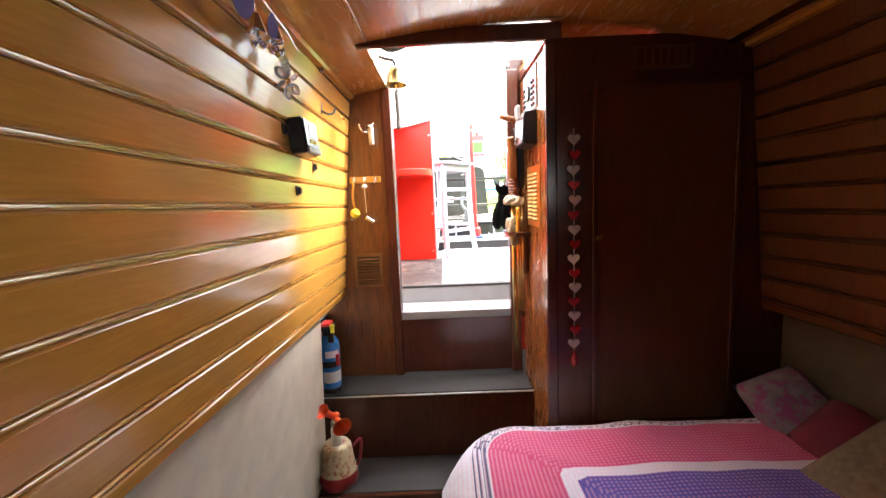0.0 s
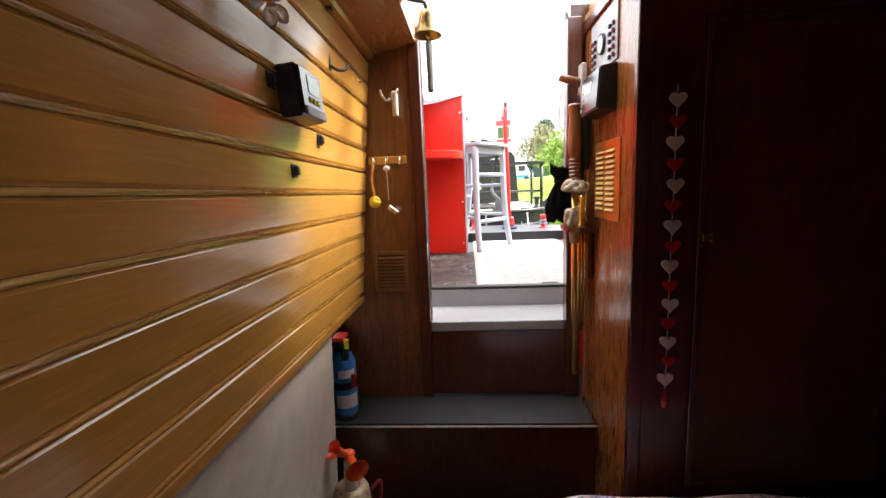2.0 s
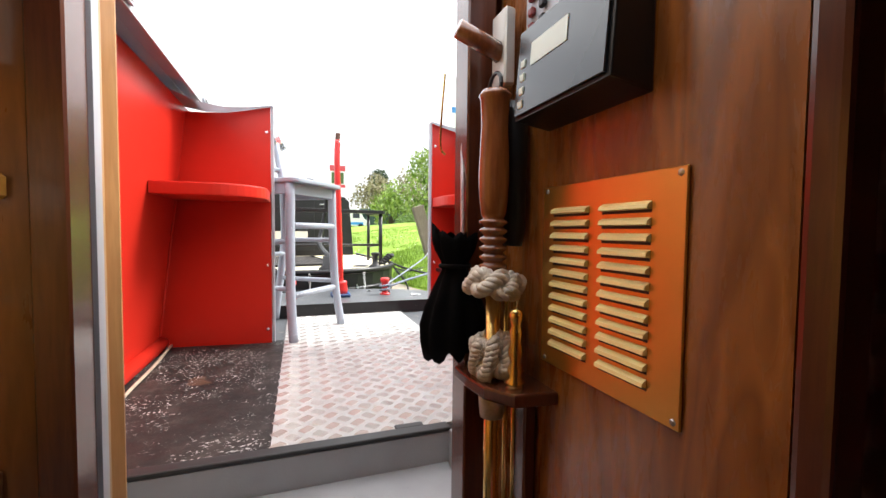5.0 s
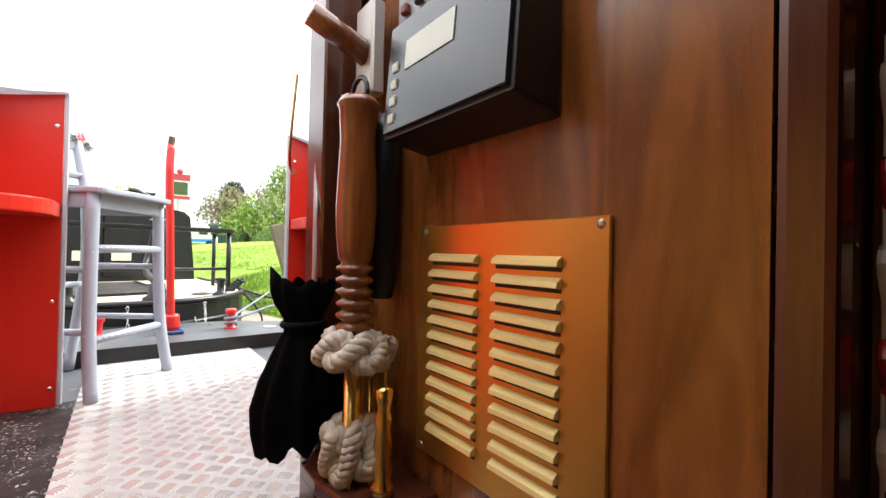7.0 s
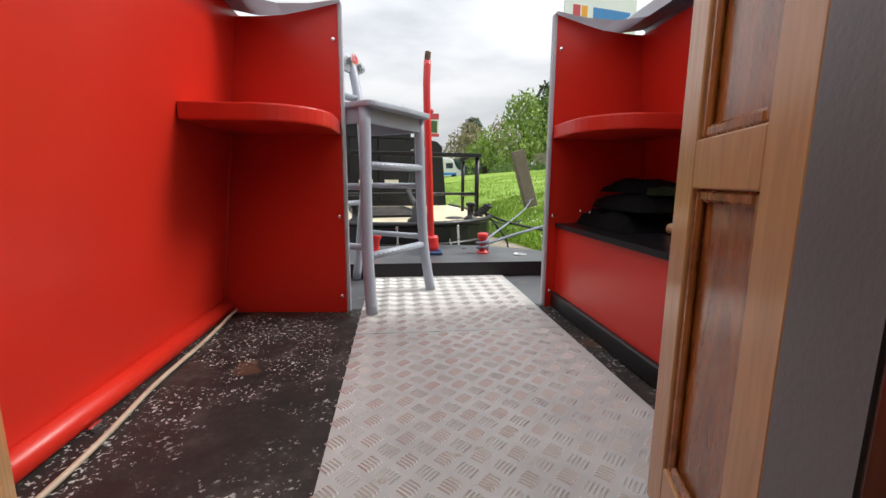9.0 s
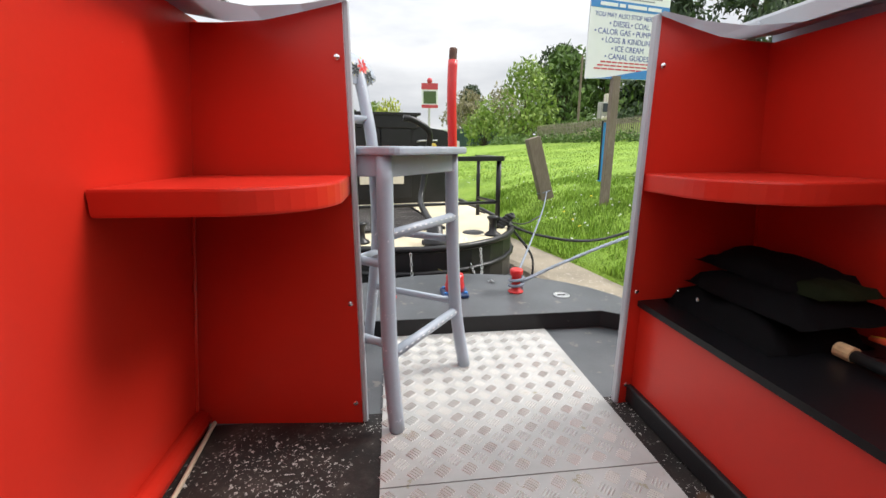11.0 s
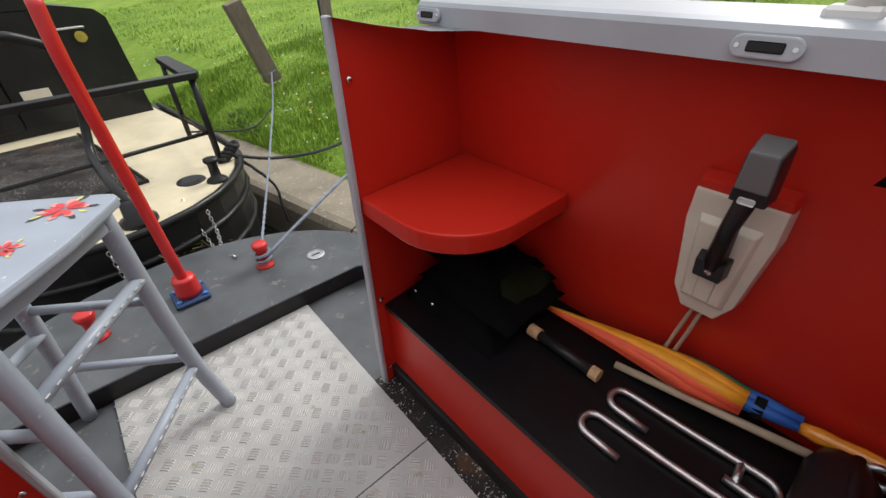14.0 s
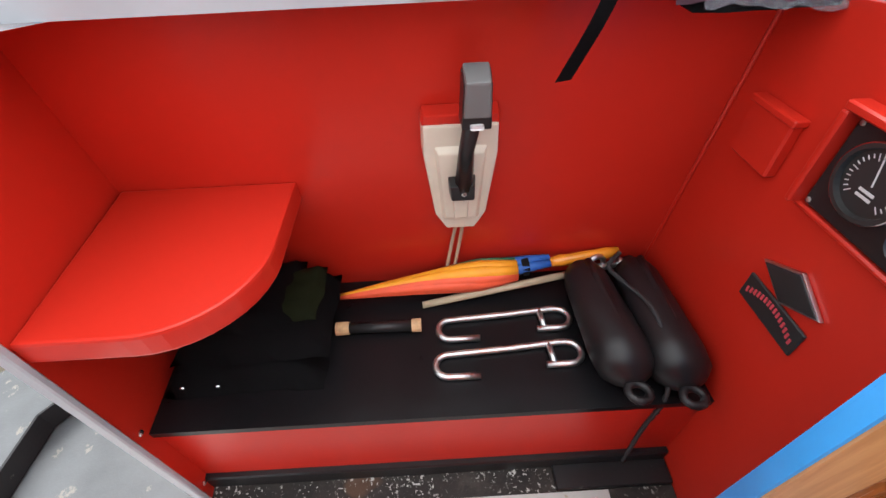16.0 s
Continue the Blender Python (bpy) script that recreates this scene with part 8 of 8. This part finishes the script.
sign = thing("wharf_sign", (2.16, 6.84, 0.80), "white and blue wharf services sign on a timber post", "sign")
SG = Matrix.Translation((2.29, 6.925, 0)) @ Matrix.Rotation(radians(12), 4, "Z")
part("post", one((2.115, 6.83, 0.75), (2.20, 6.905, 2.25), 0.004), WEATHERED, sign)
board = part("board", xf(prism([(-0.515, 2.215), (0.515, 2.245), (0.515, 3.40), (-0.515, 3.40)], "y", -0.008, 0.012), SG), SIGNWHITE, sign, "white printed board")
WR = SG @ Matrix.Rotation(radians(90), 4, "X")
def line(text, z, size, mat, x=0.0):
    words(text, (0, 0, 0), size, Matrix.Translation(SG @ Vector((x, -0.0095, z))) @ Matrix.Rotation(radians(12), 4, "Z") @ Matrix.Rotation(radians(90), 4, "X"), mat, board)
wave = [(-0.515 + 1.03 * k / 16, 2.275 + 0.060 * math.sin(math.pi * (k / 16 - 0.5)) * 1.0 + 0.02 * (k / 16)) for k in range(17)]
part("wave", xf(prism([(-0.515, 2.216), (0.515, 2.246)] + wave[::-1], "y", -0.0105, -0.008), SG), SIGNBLUE, board)
part("blue_band", xf(one((-0.515, -0.0105, 2.905), (0.515, -0.008, 2.985)), SG), SIGNBLUE, board)
bm = bmesh.new()
for a, b in ((-0.40, -0.18), (-0.16, -0.08), (-0.05, 0.20), (0.22, 0.40)):
    box(bm, (a, -0.0125, 2.928), (b, -0.0105, 2.962))
part("logo_bars", xf(bm, SG), SIGNWHITE, board)
bm = bmesh.new()
for a, b in ((-0.40, -0.05), (-0.02, 0.20), (0.22, 0.40)):
    box(bm, (a, -0.0100, 3.040), (b, -0.008, 3.060))
for a, b in ((-0.30, 0.30),):
    box(bm, (a, -0.0100, 3.010), (b, -0.008, 3.022))
part("small_print_bars", xf(bm, SG), paint("grey_ink", (0.30, 0.31, 0.35), 0.5), board)
for a, b, m in ((-0.40, -0.30, INKRED), (-0.28, -0.20, UMBORANGE), (-0.12, 0.42, SIGNBLUE)):
    part("logo", xf(one((a, -0.0100, 3.12), (b, -0.008, 3.24), 0.0), SG), m, board)
line("YOU MAY ALSO STOP HERE FOR", 2.845, 0.062, INKBLUE)
line("• DIESEL• COAL", 2.765, 0.078, INKBLUE)
line("• CALOR GAS • PUMPOUT", 2.685, 0.078, INKBLUE)
line("• LOGS & KINDLING", 2.605, 0.078, INKBLUE)
line("• ICE CREAM", 2.525, 0.078, INKBLUE)
line("• CANAL GUIDES", 2.445, 0.078, INKBLUE)
bm = bmesh.new()
for k, w in enumerate((0.34, 0.38, 0.42)):
    for j in range(9):
        a = -w + 2 * w * j / 9
        box(bm, (a, -0.0100, 2.385 - 0.035 * k), (a + 2 * w / 9 - 0.012, -0.008, 2.400 - 0.035 * k))
part("small_print_bars", xf(bm, SG), INKRED, board)

sign.location += Vector((-0.03, 0, -0.04))

hook = thing("power_bollard", (2.62, 7.95, 1.05), "grey electricity meter boxes on a blue post", "power post")
part("post", one((2.60, 7.93, 1.0), (2.66, 7.99, 1.80), 0.004), BLUE, hook, "blue post")
part("cable", tube(smooth_path([(2.57, 7.92, 1.82), (2.575, 7.92, 1.4), (2.585, 7.93, 1.02)], 4), 0.012, 6), BLACKPLASTIC, hook)
part("meter_box", one((2.50, 7.86, 1.84), (2.70, 7.98, 2.06), 0.01), paint("grey_weathered_plastic", (0.38, 0.37, 0.33), 0.6, 0.1, 20), hook)
part("meter_window", one((2.52, 7.852, 1.93), (2.63, 7.862, 2.04), 0.004), GLASSDARK, hook)
part("upper_box", one((2.58, 7.90, 2.06), (2.69, 7.98, 2.17), 0.008), IVORY, hook)
for x in (2.53, 2.58):
    part("socket", tube([(x, 7.87, 1.86), (x, 7.83, 1.84)], 0.022, 10), IVORY, hook)

rs = thing("hire_sign", (1.66, 24.6, 1.3), "small red and white sign on a pale post beyond the boats", "sign")
part("post", tube([(1.66, 24.6, 1.0), (1.66, 24.6, 3.5)], 0.06, 8), ALUMINIUM, rs)
part("board", one((1.28, 24.56, 3.50), (2.12, 24.60, 4.70), 0.01), SIGNWHITE, rs)
part("red_top", one((1.28, 24.54, 4.40), (2.12, 24.559, 4.70)), INKRED, rs)
part("red_foot", one((1.28, 24.54, 3.50), (2.12, 24.559, 3.66)), INKRED, rs)
part("picture", one((1.38, 24.54, 3.72), (2.02, 24.559, 4.32)), LEAF_DARK, rs)
part("finial", ball((1.70, 24.58, 4.82), 0.14), INKRED, rs)

# ---- beyond ----
van = thing("camper_van", (4.3, 42.4, 1.4), "white camper van parked by the hedge", "van")
part("body", xf(prism([(-2.5, 0.35), (2.7, 0.35), (2.8, 1.0), (2.1, 1.25), (1.6, 2.2), (1.2, 2.5), (-2.4, 2.6), (-2.6, 2.3)], "y", -1.0, 1.0, None, 0.06), Matrix.Translation((4.3, 42.4, 1.25)) @ Matrix.Rotation(radians(-20), 4, "Z")), WHITE, van)
VM = Matrix.Translation((4.3, 42.4, 1.25)) @ Matrix.Rotation(radians(-20), 4, "Z")
part("windscreen", xf(prism([(2.06, 1.30), (2.10, 1.30), (1.64, 2.15), (1.60, 2.15)], "y", -0.85, 0.85), VM), GLASSDARK, van)
part("side_window", one((0.7, -1.02, 1.35), (1.55, -1.0, 2.0), 0, 1, VM), GLASSDARK, van)
part("side_window", one((-1.6, -1.02, 1.45), (-0.4, -1.0, 2.0), 0, 1, VM), GLASSDARK, van)
part("stripe", one((-2.4, -1.02, 0.55), (2.0, -1.0, 0.85), 0, 1, VM), BLUE, van)
for x in (-1.6, 1.7):
    part("wheel", xf(tube([(x, -1.02, 0.35), (x, -0.8, 0.35)], 0.35, 16), VM), TYRE, van)
car = None
for k, (x, y, mat, lab) in enumerate(((0.6, 52, WHITE, "white parked car"), (-1.8, 54, paint("silver_car_paint", (0.5, 0.5, 0.52), 0.3, 0.05, 2, 20, 0.02, 0.5), "silver parked car"))):
    c = thing("parked_car", (x, y, 1.2), lab + " on the hardstanding behind the boats", "car")
    part("body", xf(prism([(-2.0, 0.3), (2.0, 0.3), (2.0, 0.8), (1.1, 0.95), (0.6, 1.4), (-1.0, 1.45), (-1.7, 0.95), (-2.0, 0.9)], "y", -0.8, 0.8, None, 0.05), Matrix.Translation((x, y, 1.2))), mat, c)
    part("glass", one((x - 1.2, y - 0.82, 2.2), (x + 0.6, y - 0.801, 2.5)), GLASSDARK, c)
    for dx in (-1.3, 1.3):
        part("wheel", tube([(x + dx, y - 0.85, 1.5), (x + dx, y - 0.6, 1.5)], 0.3, 12), TYRE, c)
con = thing("shipping_container", (7.2, 40.5, 1.4), "dark green steel container beside the hedge", "container")
KM = Matrix.Translation((7.0, 41.0, 1.3)) @ Matrix.Rotation(radians(-58), 4, "Z")
part("shell", one((-4.2, -0.9, 0), (4.2, 0.9, 1.95), 0.02, 1, KM), GREENSTEEL, con)
for k in range(28):
    part("rib", one((-4.1 + 0.295 * k, -0.94, 0.1), (-4.0 + 0.295 * k, -0.90, 1.85), 0, 1, KM), GREENSTEEL, con)

house = thing("white_house", (21.8, 30.0, 4.0), "white gabled house with a grey roof above the bank", "house")
HM = Matrix.Translation((21.6, 30.0, 3.9)) @ Matrix.Rotation(radians(-32), 4, "Z")
part("wall", xf(prism([(-2.6, 0), (2.6, 0), (2.6, 1.5), (0, 3.0), (-2.6, 1.5)], "y", 0, 6), HM), WHITE, house)
part("roof", xf(prism([(-2.9, 1.40), (0, 3.08), (2.9, 1.40), (2.9, 1.58), (0, 3.28), (-2.9, 1.58)], "y", -0.25, 6.2), HM), SLATE, house)
for x in (-1.2, 0.9):
    w = part("window", one((x - 0.45, -0.03, 0.6), (x + 0.45, 0.0, 1.5), 0, 1, HM), WHITEPLASTIC, house)
    part("pane", one((x - 0.38, -0.04, 0.67), (x + 0.38, -0.03, 1.43), 0, 1, HM), GLASSDARK, w)
part("annexe", one((-5.2, 0.6, 0), (-2.6, 5, 1.7), 0, 1, HM), BRICKRED, house)
pole2 = thing("telegraph_pole", (10.6, 26.5, 1.8), "slim timber telegraph pole by the trees", "pole")
part("pole", tube([(10.6, 26.5, 1.5), (10.6, 26.5, 6.6)], [0.09, 0.06], 8), WEATHERED, pole2)

# far shore: bank, shed, crane and a line of moored boats
rows = [[(x, y0 + 0.10 * x, z) for x in (-220, -120, -90, -60, -38, -18, 0, 20)] for y0, z in ((74, -0.2), (74.6, 0.45), (84, 0.70), (120, 0.9), (260, 1.2))]
solid("far_bank", sheet(rows), LAWN, "grassy far bank of the basin", "bank", "structure")
shed = thing("boat_shed", (-22, 74, 0.6), "grey gabled boatyard shed on the far bank", "shed")
DM = Matrix.Translation((-22.5, 74.5, 0.6)) @ Matrix.Rotation(radians(8), 4, "Z")
part("wall", xf(prism([(-5.5, 0), (7.5, 0), (7.5, 1.9), (1.0, 4.0), (-5.5, 1.9)], "y", 0, 9), DM), SHEDGREY, shed)
part("roof", xf(prism([(-6.0, 1.75), (1.0, 4.05), (8.0, 1.75), (8.0, 1.92), (1.0, 4.25), (-6.0, 1.92)], "y", -0.3, 9.2), DM), SLATE, shed)
part("door", one((-4.6, -0.06, 0.1), (-2.2, 0, 1.8), 0, 1, DM), paint("pale_green_door", (0.30, 0.36, 0.30), 0.6), shed)
part("sign_board", one((2.6, -0.08, 2.2), (5.2, 0, 3.0), 0, 1, DM), SIGNWHITE, shed)

crane = thing("boatyard_crane", (-16.1, 60.5, 0.9), "orange-red lattice jib crane on a blue base", "crane")
part("base", one((-17.4, 59.5, 1.2), (-14.4, 61.8, 2.4), 0.08), CRANEBLUE, crane, "blue crane body")
part("undercarriage", one((-17.2, 59.6, 0.6), (-14.8, 61.6, 1.2), 0.05), BLACKSTEEL, crane)
part("hazard_plate", one((-16.2, 59.42, 1.25), (-14.5, 59.5, 1.75)), YELLOW, crane)
jb, jt = Vector((-15.6, 60.6, 2.2)), Vector((-17.6, 60.3, 12.2))
bm = bmesh.new()
ax = (jt - jb)
for k in range(4):
    o = Vector((0.55 * (1 if k % 2 else -1), 0.55 * (1 if k // 2 else -1), 0))
    tube([jb + o, jb + ax * 0.85 + o * 0.6, jt + o * 0.2], 0.075, 5, bm)
for j in range(12):
    for k in range(2):
        s = 1 - 0.6 * j / 12
        a, b = jb + ax * (j / 12), jb + ax * ((j + 1) / 12)
        y = 0.55 * (1 if k else -1) * s
        tube([a + Vector((-0.55 * s, y, 0)), b + Vector((0.52 * s, y, 0))], 0.05, 4, bm)
        tube([a + Vector((0.55 * s, y, 0)), b + Vector((-0.52 * s, y, 0))], 0.05, 4, bm)
part("jib", bm, CRANERED, crane, "orange-red lattice jib")
part("back_stay", tube([(-17.9, 60.5, 4.3), (-16.2, 60.6, 2.3)], 0.18, 6), CRANERED, crane)
part("stay", tube([(-17.9, 60.5, 4.3), tuple(jt)], 0.03, 4), BLACKSTEEL, crane)
part("jib_head", one(tuple(jt - Vector((0.35, 0.3, 0.1))), tuple(jt + Vector((0.35, 0.3, 0.3)))), BLACKSTEEL, crane)

rnd = random.Random(77)
boatcols = [WHITE, BLACKSTEEL, paint("maroon_boat_paint", (0.16, 0.03, 0.04), 0.4), NAVY, paint("dark_green_boat_paint", (0.03, 0.09, 0.05), 0.4), SIGNWHITE]
def far_boat(x, y, turn, L, hullm, cabm, label):
    b = thing("moored_boat", (x, y, 0.1), label, "boat", "boats along the far bank")
    M = Matrix.Translation((x, y, 0.08)) @ Matrix.Rotation(radians(turn), 4, "Z")
    part("hull", xf(prism([(-L / 2, -0.9), (L / 2 - 1.6, -0.95), (L / 2, 0), (L / 2 - 1.6, 0.95), (-L / 2, 0.9)], "z", 0, 0.72, None, 0.03), M), hullm, b)
    part("cabin", xf(prism([(-0.82, 0.70), (0.82, 0.70), (0.70, 1.60), (0, 1.68), (-0.70, 1.60)], "x", -L / 2 + 1.2, L / 2 - 2.2), M), cabm, b)
    for k in range(int((L - 4.5) / 1.7)):
        part("window", one((-L / 2 + 1.9 + 1.7 * k, -0.80, 1.05), (-L / 2 + 2.8 + 1.7 * k, -0.755, 1.40), 0, 1, M), GLASSDARK, b)
    part("roof", one((-L / 2 + 1.1, -0.72, 1.655), (L / 2 - 2.1, 0.72, 1.70), 0.01, 1, M), GREY if cabm is not WHITE else WHITE, b)
for k, (x, y, turn, L, h, c, lab) in enumerate(((-33, 49.3, 186, 9, 1, 4, "green and black narrowboat on the far bank"), (-24.5, 50, 184, 10, 1, 1, "black narrowboat on the far bank"), (-16.5, 48.5, 183, 8, 2, 5, "maroon and white narrowboat on the far bank"), (-10.6, 47.4, 186, 7, 3, 5, "navy and white cruiser on the far bank"),
                                                (-6.4, 45, 200, 8, 0, 0, "white cabin cruiser moored in the basin"), (-2.8, 47, 205, 8, 0, 5, "white cabin cruiser moored in the basin"), (0.4, 49, 205, 8, 5, 0, "white cabin cruiser moored in the basin"), (-9.0, 52.5, 190, 9, 4, 0, "green and white narrowboat in the basin"))):
    far_boat(x * 1.42, y * 1.42, turn, L, boatcols[h], boatcols[c], lab)
dg = thing("white_dinghy", (-6.6, 13.2, 0.1), "small white cabin dinghy on the open water", "boat")
DG = Matrix.Translation((-7.2, 13.6, 0.1)) @ Matrix.Rotation(radians(20), 4, "Z")
part("hull", xf(prism([(-2.0, -0.7), (0.9, -0.75), (1.7, 0), (0.9, 0.75), (-2.0, 0.7)], "z", 0, 0.55, None, 0.05), DG), WHITE, dg)
part("cabin", one((-1.3, -0.55, 0.55), (0.6, 0.55, 1.0), 0.08, 2, DG), WHITEPLASTIC, dg)
part("window", one((-0.9, -0.565, 0.68), (0.3, -0.55, 0.88), 0, 1, DG), GLASSDARK, dg)
part("outboard", xf(tube([(-2.0, 0, 0.5), (-2.15, 0, 0.75), (-2.1, 0.1, 1.1)], [0.05, 0.07, 0.02], 8), DG), BLACKPLASTIC, dg)
for k in range(7):
    x = -30 + 4.2 * k + rnd.uniform(-1, 1)
    ob = thing("parked_caravan", (x + 9, 66 + rnd.uniform(-2, 2), 0.8), "white caravan in the boatyard", "caravan", "boatyard vehicles")
    at = ORIGIN[ob]
    part("body", one(tuple(at + Vector((-1.9, -1, 0.4))), tuple(at + Vector((1.9, 1, 2.3))), 0.15, 2), WHITE, ob)
    part("window", one(tuple(at + Vector((-1.2, -1.02, 1.2))), tuple(at + Vector((0.9, -1.0, 1.8)))), GLASSDARK, ob)
solid("wood_backdrop", sheet([[(x, 130 + 0.0008 * x * x, z + 3.0 * rough(x, z, 0.12)) for x in range(-160, 90, 4)] for z in (-1, 4.0)]), LEAF_GREEN, "distant line of woods", "woods", "structure")
for ob in scene.objects:                       # shore, yard and crane stand well back across the basin
    if ob.parent is None and ob.name.split(".")[0] in ("shore_tree", "boat_shed", "boatyard_crane", "parked_caravan"):
        ob.location = (ob.location.x * 1.42, ob.location.y * 1.42, 0.62)
        ob.scale = (1.42, 1.42, 1.42)
van.scale = (0.78, 0.78, 0.78)
